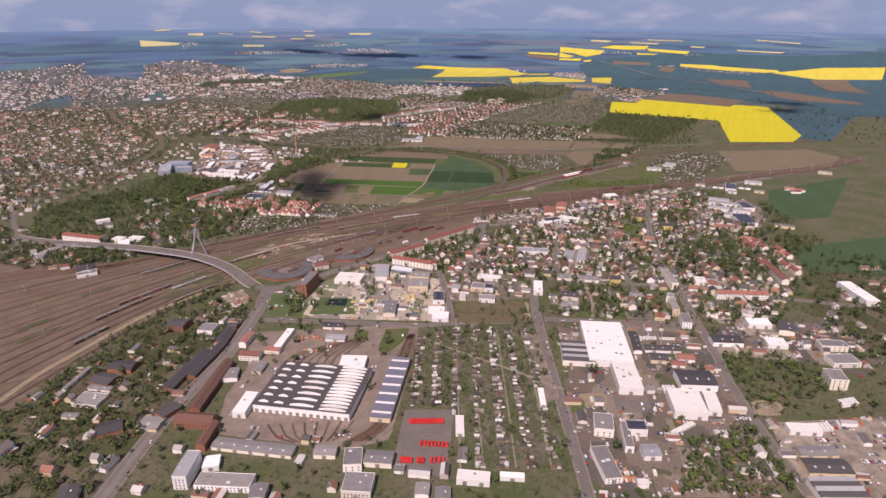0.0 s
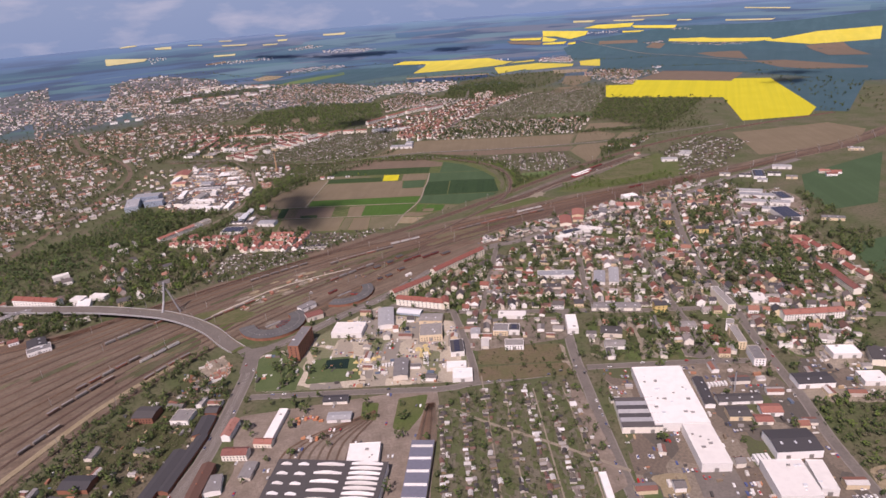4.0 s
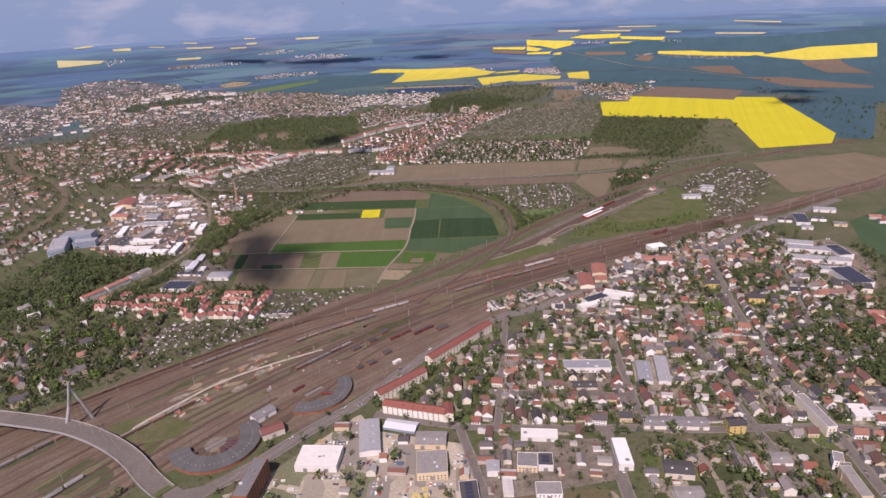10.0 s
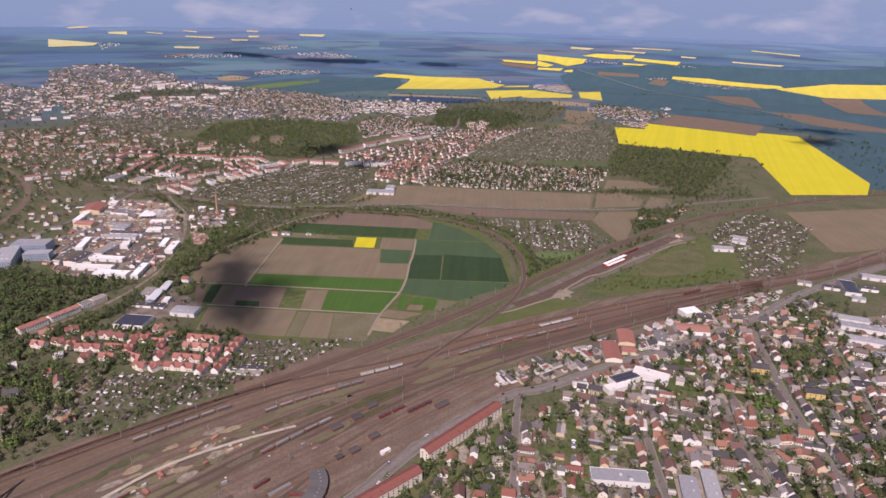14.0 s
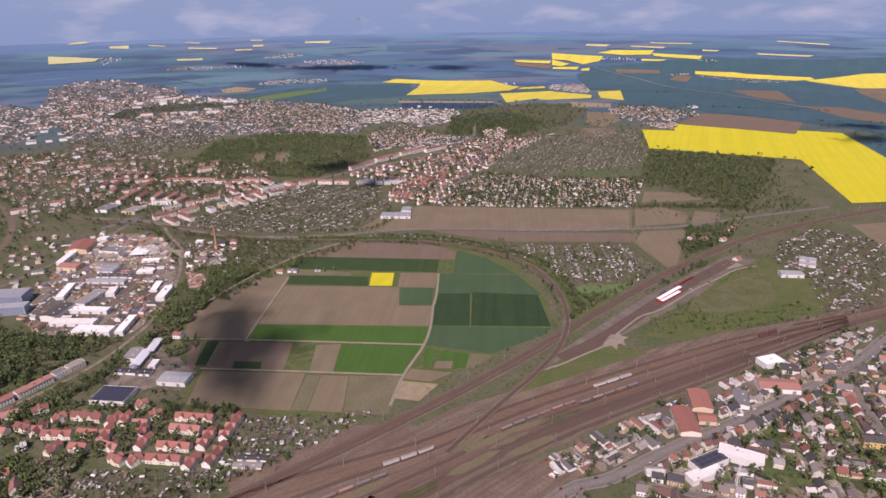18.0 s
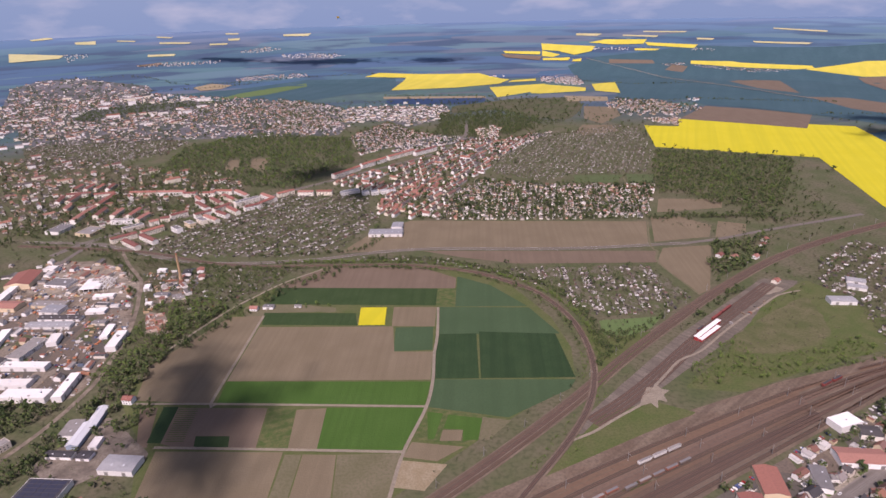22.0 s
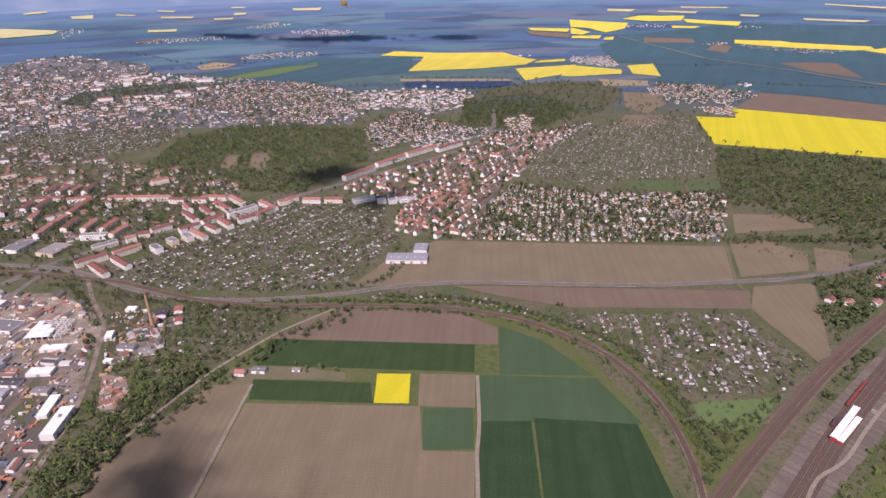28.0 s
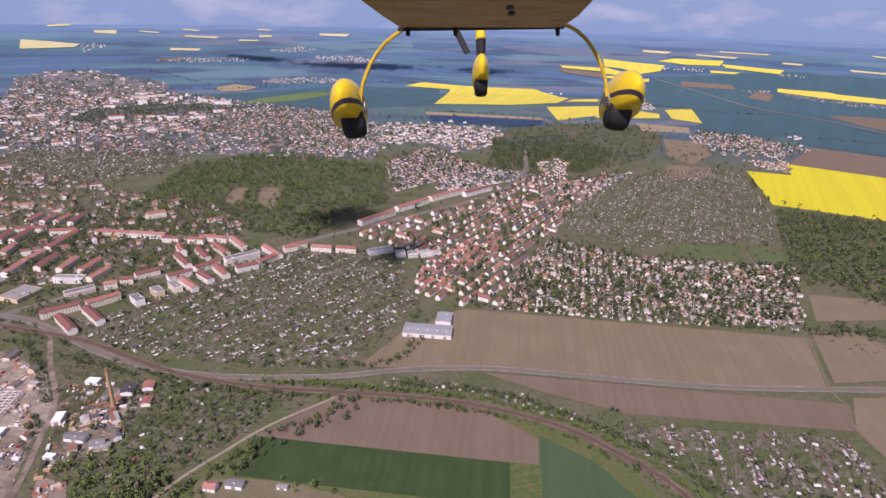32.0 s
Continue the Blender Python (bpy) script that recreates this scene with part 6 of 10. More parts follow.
put("red_hall", -501, 1722, 35.9, 23.0, 6, -16)
put("red_hall", -518, 1814, 54.0, 36.3, 8, -89)
put("grey_hall", -457, 1794, 38.3, 26, 4, -19)
put("white_hall", -495, 1857, 18.4, 15.9, 5, -12)
put("white_hall", -368, 1680, 27.0, 13.0, 4, -5)
put("metal_hall", -431, 1696, 28.6, 22.7, 5, -16)
put("glass_block", -558, 1548, 27.9, 70.0, 14, 13)
put("glass_block", -516, 1559, 39.8, 18.0, 12, 1)
put("glass_block", -540, 1596, 56.6, 30.0, 16, -2)
put("brown_row", -200, 588, 12.0, 92, 7, -8)
put("brown_row", -200, 526, 38, 15, 8, -10)
put("brown_row", -182, 501, 8.4, 35.3, 8, -7)
put("white_block", -186, 452, 12.2, 33.1, 14, -6)
put("derelict", -237, 624, 12.5, 80, 4.5, -14)
put("derelict", -220, 646, 10.5, 76, 4, -14)
put("derelict", -320, 609, 25, 20, 5, -20)
put("grey_shed", -319, 595, 26, 7, 3, -14)
put("derelict", -311, 636, 28, 18, 5, -10)
put("derelict", -280, 523, 22, 19, 4, 20)
put("derelict", -233, 546, 14, 22, 5, -35)
put("grey_hall", -320, 573, 28.0, 21.3, 4, -13)
put("grey_shed", -352, 615, 4.2, 44.9, 4, -11)
put("brick_hall", -279, 731, 23, 20, 7, -12)
put("grey_hall", -239, 720, 20, 20, 5, -12)
put("grey_shed", -136, 483, 77.8, 14.0, 4, -14)
put("red_house", -172, 647, 24, 11, 7, -10)
put("red_house", -148, 659, 18, 8, 5, -14)
put("red_house", -184, 685, 9, 26, 7, -12)
put("grey_hall", -151, 438, 48.3, 16.5, 6, -8)
put("white_hall", -169, 464, 14.3, 15.7, 5, 6)
put("grey_shed", -120, 423, 13.2, 15.8, 6, -5)
put("dark_hall", -278, 433, 15.4, 18.0, 6, 12)
put("white_hall", -139, 685, 9.5, 46, 5, -13)
put("grey_shed", -186, 609, 16.5, 20.5, 5, 5)
put("grey_shed", -157, 622, 11, 20, 4, -12)
put("white_hall", -157, 550, 13.7, 35.7, 7, -11)
put("derelict", -213, 698, 15, 30, 4, -6)
put("derelict", -210, 725, 13, 12, 4, -12)
put("grey_shed", -244, 528, 22, 20, 3, -10)
put("grey_shed", -328, 547, 16, 7, 3, -10)
put("tenement", -540, 1064, 79.1, 14.0, 11, -20)
put("white_hall", -462, 1033, 19.1, 39.5, 7, 15)
put("grey_hall", -471, 914, 27.6, 18.0, 5, 27)
put("metal_hall", 691, 1177, 80.6, 14.0, 7, -30)
put("metal_hall", 671, 1143, 80.1, 14.0, 7, -28)
put("metal_hall", 657, 1107, 42.5, 14.0, 7, -29)
put("metal_hall", 682, 1209, 43.9, 14.0, 7, -29)
put("dark_hall", 647, 1053, 45.9, 22.0, 7, -31)
put("solar_hall", 762, 1306, 22, 50, 6, -27)
put("metal_hall", 834, 1339, 36.1, 14.0, 6, -28)
put("dark_hall", -127, 1180, 28, 6, 3, -12)
put("grey_shed", -130, 1170, 28, 6, 3, -12)
put("metal_hall", 656, 1485, 34.3, 16.0, 6, -15)
put("red_hall", -117, 913, 22.0, 14.0, 7, 21)
put("grey_shed", -129, 944, 23.9, 12.0, 6, 40)

# the kiln yard and the huts by the trial plots
put("white_hall", -309, 1810, 14, 9, 4, -12)
put("grey_shed", -258, 1700, 14, 9, 3, 5)
put("white_hall", -300, 1690, 10, 6, 3, -12)
put("red_hall", -247, 1797, 11, 13, 4, 5)
put("dark_hall", -266, 1790, 12, 16, 5, 5)
put("red_hall", -240, 1768, 9, 12, 4, 5)
put("grey_shed", -287, 1715, 20, 10, 4, -14)
put("grey_shed", -264, 1704, 13, 9, 4, 14)
put("white_hall", -316, 1745, 9, 16, 5, 5)
put("red_house", -146, 1639, 11, 9, 4, -14)
put("grey_shed", -126, 1640, 15, 8, 4, -14)
put("grey_shed", -85, 1634, 9, 4, 3, -14)

# sheds on the sidings by the main street, the solar halls and the far yard
for x, y, w, d, s in ((-29, 1057, 13, 8, "derelict"), (-8, 1071, 12, 8, "derelict"), (8, 1090, 14, 8, "derelict"), (8, 1039, 12, 8, "derelict"), (-12, 1020, 11, 8, "derelict"), (18, 1015, 12, 5, "white_hall"), (83, 1082, 18, 8, "derelict"), (-26, 1012, 8, 6, "derelict")):
    put(s, x, y, w * 0.85, d * 0.8, 3, 32)
put("solar_hall", 666, 1077, 31, 56, 8, -8)
put("solar_hall", 714, 1159, 23, 42, 8, -8)
put("metal_hall", 722, 1535, 24, 13, 5, -35)
put("metal_hall", 708, 1517, 24, 11, 5, -35)
put("white_hall", -477, 1055, 20, 14, 9, -20)
put("white_hall", -450, 1062, 26, 12, 7, -20)
put("white_hall", -550, 1165, 24, 12, 7, 30)
put("dark_hall", -480, 928, 22, 26, 6, 28)
put("red_house", -517, 943, 12, 9, 5, 28)
for k in range(7):
    a = radians(100 + 17 * k)
    put("grey_shed", -535 + 40 * math.cos(a) - 2, 995 + 40 * math.sin(a), 15, 12.5, 6, math.degrees(a) + 90)
for x, y, s in ((503, 1051, "yellow_block"), (472, 1106, "yellow_block"), (571, 1059, "dark_hall"), (617, 978, "red_hall"), (607, 955, "red_hall"), (604, 1098, "grey_shed")):
    put(s, x, y, 20, 13, 8 if s == "yellow_block" else 6, -20)

# the white train shed at the branch station, and the red-roofed estate
put("train_shed", 436, 1451.5, 62, 5.2, 5, 33.5)
put("train_shed", 434, 1443, 48, 4.4, 3.5, 32.5)
def terrace_at(x, y, w, a):
    put("terrace", x, y, w, 9.5, 5, a)


terrace_at(-196, 1254, 42, -16)
terrace_at(-201, 1235, 33, -17)
terrace_at(-206, 1209, 34, -15)
terrace_at(-211, 1191, 35, -14)
terrace_at(-155, 1231, 39, 73)
terrace_at(-177, 1215, 28, 76)
terrace_at(-163, 1189, 32, 67)
terrace_at(-184, 1182, 19, 65)
terrace_at(-238, 1220, 21, 66)
terrace_at(-256, 1197, 17, -34)
terrace_at(-330, 1247, 31, -10)
terrace_at(-299, 1244, 22, -15)
terrace_at(-272, 1220, 28, -31)
terrace_at(-281, 1240, 21, 84)
terrace_at(-311, 1274, 35, -18)
terrace_at(-281, 1263, 19, 73)
terrace_at(-269, 1263, 17, 76)
terrace_at(-250, 1252, 16, -14)
terrace_at(-239, 1266, 12, 21)
terrace_at(-260, 1287, 12, 42)
terrace_at(-340, 1275, 13, 46)
terrace_at(-367, 1295, 15, 31)
terrace_at(-370, 1265, 18, -24)
terrace_at(-353, 1258, 17, 83)
terrace_at(-239, 1193, 13, 44)
terrace_at(-245, 1237, 16, 84)
terrace_at(-395, 1290, 16, 20)
terrace_at(-392, 1262, 18, -20)
terrace_at(-300, 1222, 18, -15)
terrace_at(-325, 1224, 16, 70)
for x, y in ((588, 1667), (605, 1655), (639, 1649), (612, 1561), (680, 1690), (700, 1712)):
    put("red_house", x, y, 12, 9, 4, 30)

# dark red rows at the town's edge, halls and a farm by the green fields
for x, y in ((608, 963), (606, 940), (626, 965), (624, 940), (580, 870), (581, 845), (615, 860), (617, 838), (642, 900), (645, 925)):
    put("tenement_small", x, y, 20, 10, 6, 88)
for x, y, w, d, s in ((704, 1333, 20, 11, "grey_shed"), (736, 1312, 22, 10, "dark_hall"), (793, 1302, 24, 14, "dark_hall"), (808, 1268, 20, 12, "grey_shed"), (725, 1040, 34, 11, "grey_shed"), (1061, 1414, 30, 14, "grey_hall"), (747, 1270, 18, 11, "metal_hall")):
    put(s, x, y, w, d, 5, -28)
for x, y in ((886, 1281), (886, 1258), (902, 1268)):
    put("red_house", x, y, 20, 10, 5, -20)

# a hall under construction on the western yard: white columns and beams, part of the roof on
site = base("hall_frame", -395, 1773, 0, -3, "white steel frame of a half-roofed hall under construction", "building site")
BLOCKS.append((-395, 1773, 23, 23, -3))
for i in range(7):
    for j in range(5):
        bm = bmesh.new()
        box(bm, -21 + 7 * i - 0.3, -21 + 7 * i + 0.3, -20 + 10 * j - 0.3, -20 + 10 * j + 0.3, 0, 4.6)
        part("column", bm, M["white_clad"], site)
    bm = bmesh.new()
    box(bm, -21 + 7 * i - 0.45, -21 + 7 * i + 0.45, -20.5, 20.5, 4.6, 5.3)
    part("roof_beam", bm, M["white_clad"], site)
for j in range(9):
    bm = bmesh.new()
    box(bm, -21.4, 21.4, -20 + 5 * j - 0.3, -20 + 5 * j + 0.3, 5.3, 5.6)
    part("purlin", bm, M["white_clad"], site)
for i, j in ((0, 0), (0, 1), (1, 0), (1, 1), (2, 0), (2, 1), (0, 2), (1, 2), (3, 0), (0, 3), (3, 1), (2, 2)):
    bm = bmesh.new()
    box(bm, -21 + 7 * i + 0.1, -14 + 7 * i - 0.1, -20 + 10 * j + 0.1, -10 + 10 * j - 0.1, 5.6, 5.8)
    part("roof_panel", bm, M["white_roof"], site)
bm = bmesh.new()
box(bm, -22, 22, -21, 21, 0.02, 0.3)
part("floor_slab", bm, M["concrete"], site, "pale concrete floor slab")

# ---- road bridge with its pylon ----
DECK = smooth([(-672, 1096, 0.5), (-643, 1081, 1.2), (-601, 1061, 3), (-570, 1049, 4.5), (-517, 1030, 7), (-445, 1008, 8.5), (-400, 992, 9.3), (-339, 966, 9.5), (-309, 950, 9), (-277, 927, 7.6), (-248, 900, 5.4), (-226, 872, 2.6), (-206, 850, 0.5)], 9)
KEEP.append((DECK, 11))
bridge = tagged(new("road_bridge"), "long curved concrete road bridge over the railway yard", "bridge")
bm = bmesh.new()
ribbon(bm, DECK, 8.0, -8.0, -1.1, 0.0)
part("deck", bm, M["asphalt"], bridge, "grey asphalt bridge deck")
for side in (1, -1):
    bm = bmesh.new()
    ribbon(bm, DECK, side * 8.6 + 0.9, side * 8.6 - 0.9, -1.0, 0.35)
    part("walkway", bm, M["concrete"], bridge, "pale concrete walkway")
    bm = bmesh.new()
    ribbon(bm, DECK, side * 9.7 + 0.2, side * 9.7 - 0.2, -1.3, 1.3)
    part("parapet", bm, M["metal_roof"], bridge, "pale steel parapet")
for k in range(6, len(DECK) - 12, 7):
    x, y, z = DECK[k]
    if z > 4:
        a = DECK[k + 1] - DECK[k - 1]
        bm = bmesh.new()
        box(bm, -0.9, 0.9, -5, 5, 0, z - 1.1)
        part("pier", bm, M["concrete"], bridge).matrix_basis = pose(x, y, 0, 0, 0, math.degrees(math.atan2(a[1], a[0])))
for a, b in (((-590, 1056, 3.5), (-640, 1080, 1.2)), ((-235, 886, 4.2), (-205, 850, 1.5))):
    line = np.array([np.array(a) + (np.array(b) - np.array(a)) * t for t in (0, 0.5, 1)])
    bm = bmesh.new()
    ribbon(bm, np.c_[line[:, :2], 0 * line[:, 0]], 11, -11, 0.0, 0.9)
    part("embankment", bm, M["grass"], bridge, "grassy ramp embankment")


def beam(bm, a, b, ra, rb, sides=8, slot=0):
    a, b = Vector(a), Vector(b)
    q = (b - a).to_track_quat("Z", "Y")
    r0 = [bm.verts.new(a + q @ Vector((ra * math.cos(t), ra * math.sin(t), 0))) for t in (2 * math.pi * i / sides for i in range(sides))]
    r1 = [bm.verts.new(b + q @ Vector((rb * math.cos(t), rb * math.sin(t), 0))) for t in (2 * math.pi * i / sides for i in range(sides))]
    for i in range(sides):
        bm.faces.new((r0[i], r0[(i + 1) % sides], r1[(i + 1) % sides], r1[i])).material_index = slot
    bm.faces.new(r0[::-1]).material_index = slot
    bm.faces.new(r1).material_index = slot


for p, q, r in (((-331, 964, 0), (-326, 974, 24), 1.7), ((-326, 974, 24), (-322, 980, 50), 1.5), ((-311, 984, 0), (-316, 983, 18), 1.4), ((-316, 983, 18), (-322, 981, 40), 1.2)):
    bm = bmesh.new()
    beam(bm, p, q, r, r * 0.8, 10)
    part("pylon_leg", bm, M["metal_roof"], bridge, "pale steel pylon leg")
for k in range(-4, 5):
    i = int(np.argmin(np.linalg.norm(DECK[:, :2] - (-325, 962), axis=1))) + k * 2
    if k and 0 <= i < len(DECK):
        bm = bmesh.new()
        beam(bm, (DECK[i][0], DECK[i][1], DECK[i][2]), (-322, 980, 47 - abs(k)), 0.09, 0.09, 5)
        part("stay_cable", bm, M["steel"], bridge)

# ---- locomotive roundhouses with turntables ----
def roundhouse(x, y, r0, r1, a0, a1, h, label):
    ob = base("roundhouse", x, y, 0, 0, label, "roundhouse")
    n = int((a1 - a0) / 7)
    for k in range(n):
        p, q = radians(a0 + (a1 - a0) * k / n), radians(a0 + (a1 - a0) * (k + 1) / n)
        pts = [(r0 * math.cos(p), r0 * math.sin(p)), (r1 * math.cos(p), r1 * math.sin(p)), (r1 * math.cos(q), r1 * math.sin(q)), (r0 * math.cos(q), r0 * math.sin(q))]
        bm = bmesh.new()
        lowv = [bm.verts.new((u, v, 0)) for u, v in pts]
        topv = [bm.verts.new((u, v, h)) for u, v in pts]
        for i in range(4):
            bm.faces.new((lowv[i], lowv[(i + 1) % 4], topv[(i + 1) % 4], topv[i]))
        stall = part("stall", bm, M["brick"], ob, "brick engine stall")
        bm = bmesh.new()
        e = [(u * f, v * f) for (u, v), f in zip(pts, (0.985, 1.012, 1.012, 0.985))]
        lo_ = [bm.verts.new((u, v, h + (1.3 if i in (0, 3) else 0.1))) for i, (u, v) in enumerate(e)]
        hi_ = [bm.verts.new((u, v, h + (1.6 if i in (0, 3) else 0.4))) for i, (u, v) in enumerate(e)]
        bm.faces.new(hi_)
        for i in range(4):
            bm.faces.new((lo_[i], lo_[(i + 1) % 4], hi_[(i + 1) % 4], hi_[i]))
        part("roof", bm, M["roundhouse_roof"], stall)
        m = (p + q) / 2
        bm = bmesh.new()
        box(bm, -0.8, 0.8, -0.5, 0.5, 0, 0.6)
        part("skylight", bm, M["grey_roof"], stall).matrix_basis = pose(math.cos(m) * (r0 * 0.4 + r1 * 0.6), math.sin(m) * (r0 * 0.4 + r1 * 0.6), h + 0.6, 0, 0, math.degrees(m))
    bm = bmesh.new()
    bmesh.ops.create_circle(bm, cap_ends=True, radius=11.5, segments=40)
    bmesh.ops.translate(bm, verts=bm.verts, vec=(0, 0, 0.14))
    part("turntable_pit", bm, M["concrete"], ob)
    bm = bmesh.new()
    box(bm, -11, 11, -1.8, 1.8, 0.15, 0.8)
    part("turntable_bridge", bm, M["steel"], ob).matrix_basis = pose(0, 0, 0, 0, 0, 35)
    for k in range(n):
        p = radians(a0 + (a1 - a0) * (k + 0.5) / n)
        bm = bmesh.new()
        ribbon(bm, np.array([(math.cos(p) * 12, math.sin(p) * 12), (math.cos(p) * r0, math.sin(p) * r0)]), 0.9, -0.9, 0.16)
        part("stall_track", bm, M["track_bed"], ob)
    BLOCKS.append((x, y, r1, r1, 0))
    return ob


M["roundhouse_roof"] = by_object("grey_roofing_felt", [(0.115, 0.115, 0.115), (0.125, 0.123, 0.12), (0.108, 0.108, 0.108)], 0.85, 0.25, grain=4)
roundhouse(-171, 909, 24, 43, -170, 40, 4.0, "grey-roofed brick ring of an engine roundhouse")
roundhouse(-78, 978, 27, 42, -120, 26, 4.0, "smaller grey-roofed brick engine roundhouse")
sheet("engine_yard", [(-225, 930), (-205, 880), (-150, 890), (-140, 935), (-165, 960)], "ballast", 0.11, "oily brown ground round the turntable", "railway")


# ---- rolling stock ----
def vehicle(name, length, width, height, material, label, cat, roof=None, loco=False):
    ob = base(name, 0, 0, 0, 0, label, cat)
    bm = bmesh.new()
    box(bm, -length / 2, length / 2, -width / 2, width / 2, 1.0, height)
    bmesh.ops.bevel(bm, geom=bm.edges[:], offset=0.22, segments=1, affect="EDGES")
    part("body", bm, M[material], ob)
    bm = bmesh.new()
    box(bm, -length / 2 + 0.5, length / 2 - 0.5, -width * 0.42, width * 0.42, height - 0.05, height + 0.22)
    part("roof", bm, M[roof or "grey_roof"], ob)
    for s in (-1, 1):
        bm = bmesh.new()
        box(bm, s * length * 0.33 - 1.4, s * length * 0.33 + 1.4, -width * 0.4, width * 0.4, 0.25, 1.02)
        part("bogie", bm, M["dark_roof"], ob)
    if loco:
        bm = bmesh.new()
        box(bm, -1.4, 1.4, -width / 2 - 0.02, width / 2 + 0.02, height - 1.1, height - 0.4)
        part("cab_window", bm, M["glass"], ob)
    return ob


M["loco_red"] = by_object("weathered_red_paint", [(0.24, 0.06, 0.05), (0.19, 0.055, 0.05)], 0.6, 0.45)
M["wagon"] = by_object("wagon_paint", [(0.20, 0.12, 0.09), (0.30, 0.13, 0.09), (0.24, 0.22, 0.20), (0.16, 0.13, 0.11)], 0.8, 0.5)
M["pale_wagon"] = by_object("pale_wagon_paint", [(0.62, 0.60, 0.56), (0.52, 0.50, 0.47)], 0.7, 0.4)
ENGINE = vehicle("locomotive", 15, 2.9, 4.0, "loco_red", "dark red diesel locomotive on a track", "locomotive", "dark_roof", True)
WAGON = vehicle("freight_wagon", 14, 2.8, 3.4, "wagon", "brown freight wagon standing in the yard", "wagon")
PALE = vehicle("freight_wagon", 16, 2.9, 3.8, "pale_wagon", "pale covered freight wagon in the yard", "wagon")
COACH = vehicle("passenger_coach", 26, 2.9, 4.1, "loco_red", "red passenger coach at the branch station", "coach", "loco_red")
rr = random.Random(3)
for k in range(5):
    a = radians(-2 - 13 * k)
    copy_thing(ENGINE, pose(-171 + 18 * math.cos(a), 909 + 20 * math.sin(a), 0.3, 0, 0, math.degrees(a)))
for x, y, a in ((-200, 897, 25), (-194, 893, 35), (-95, 985, 40), (-62, 968, -20), (498, 1319, 20), (515, 1324, 20)):
    copy_thing(ENGINE, pose(x, y, 0.3, 0, 0, a))


def train(line, start, count, kind, gap):
    ln = resample(line, 400)
    d = np.r_[0, np.cumsum(np.linalg.norm(np.diff(ln, axis=0), axis=1))]
    for k in range(count):
        s = start + k * gap
        if s + 12 > d[-1]:
            return
        x, y = (np.interp(s, d, ln[:, i]) for i in (0, 1))
        x1, y1 = (np.interp(s + 8, d, ln[:, i]) for i in (0, 1))
        tagged(copy_thing(kind, pose(x, y, 0.45, 0, 0, math.degrees(math.atan2(y1 - y, x1 - x)))), group="wagons in the yard")


for row, start, count, kind in ((9, 250, 5, WAGON), (10, 330, 3, PALE), (10, 215, 5, WAGON), (12, 180, 3, WAGON), (5, 640, 7, WAGON), (6, 880, 6, WAGON), (3, 760, 3, PALE), (3, 1020, 3, PALE), (7, 980, 5, WAGON), (11, 620, 5, WAGON), (2, 520, 6, WAGON), (13, 330, 4, WAGON), (8, 420, 5, WAGON), (4, 300, 6, WAGON)):
    w = row / 14
    train(up * (1 - w) + lo * w, start, count, kind, 16.5 if kind is WAGON else 18.5)
SIDING = smooth([(225, 1306), (300, 1350), (411, 1431), (480, 1478), (600, 1555)], 15)
STATION = [(190, 1296), (275, 1361), (398, 1452), (601, 1578), (648, 1558), (573, 1506), (441, 1421), (325, 1353), (228, 1293)]
sheet("station_yard", STATION, "station_ground", 0.1, "grey-brown ballast of the branch line station yard", "railway")
for d in (0, -5, 5, 10):
    track(offsets(SIDING, d), stone="dark_bed")
sheet("ground_cover", [(-421, 1749), (-488, 1877), (-422, 1870), (-380, 1834), (-350, 1780), (-348, 1742)], "pale_yard", 0.33, "churned pale ground of the building site", "ground")
sheet("ground_cover", [(-284, 1400), (-261, 1398), (-244, 1393), (-244, 1370), (-267, 1375)], "allotment", 0.21, "kitchen plots behind the institute", "ground")
sheet("ground_cover", [(-315, 1198), (-295, 1198), (-295, 1160), (-307, 1138), (-300, 1101), (-323, 1097), (-321, 1134)], "pale_yard", 0.26, "pale paved terraces among the gardens", "ground")
sheet("ground_cover", [(-373, 1108), (-342, 1101), (-340, 1089), (-372, 1095)], "pale_yard", 0.265, "pale paved yard among trees", "ground")
sheet("ground_cover", [(198, 946), (250, 935), (235, 903), (186, 913)], "concrete", 0.27, "grey school court", "ground")
sheet("ground_cover", [(290, 975), (332, 969), (314, 897), (302, 886), (265, 902)], "pale_yard", 0.275, "pale paved court round the metal halls", "ground")
sheet("ground_cover", [(84, 785), (178, 771), (174, 733), (78, 748)], "brown_meadow", 0.28, "vacant lot of trodden soil and weeds", "ground")
sheet("ground_cover", [(77, 744), (174, 731), (177, 706), (73, 716)], "brown_meadow", 0.285, "vacant brown strip beside the allotments", "ground")
sheet("ground_cover", [(-287, 968), (-248, 977), (-200, 951), (-213, 927), (-246, 926), (-290, 944)], "meadow_rough", 0.46, "green weeds over lifted tracks", "ground")
sheet("ground_cover", [(-136, 994), (-59, 1048), (-22, 1021), (-69, 990), (-105, 962)], "ballast", 0.465, "trodden gravel by the roundhouse", "ground")
sheet("bare_patch", [(306, 1355), (311, 1352), (318, 1360), (319, 1349), (327, 1344), (317, 1338), (315, 1325), (307, 1331), (299, 1316), (296, 1328), (284, 1324), (289, 1336), (294, 1342)], "path", 0.34, "pale bare gravel by the station path", "ground")
sheet("ground_cover", [(446, 1424), (562, 1490), (629, 1514), (584, 1411), (530, 1391), (480, 1386), (445, 1399)], "meadow_rough", 0.19, "worn olive-brown meadow by the station", "ground")
train(offsets(SIDING, 10), 300, 2, COACH, 27)
train(offsets(SIDING, 10), 252, 1, ENGINE, 17)
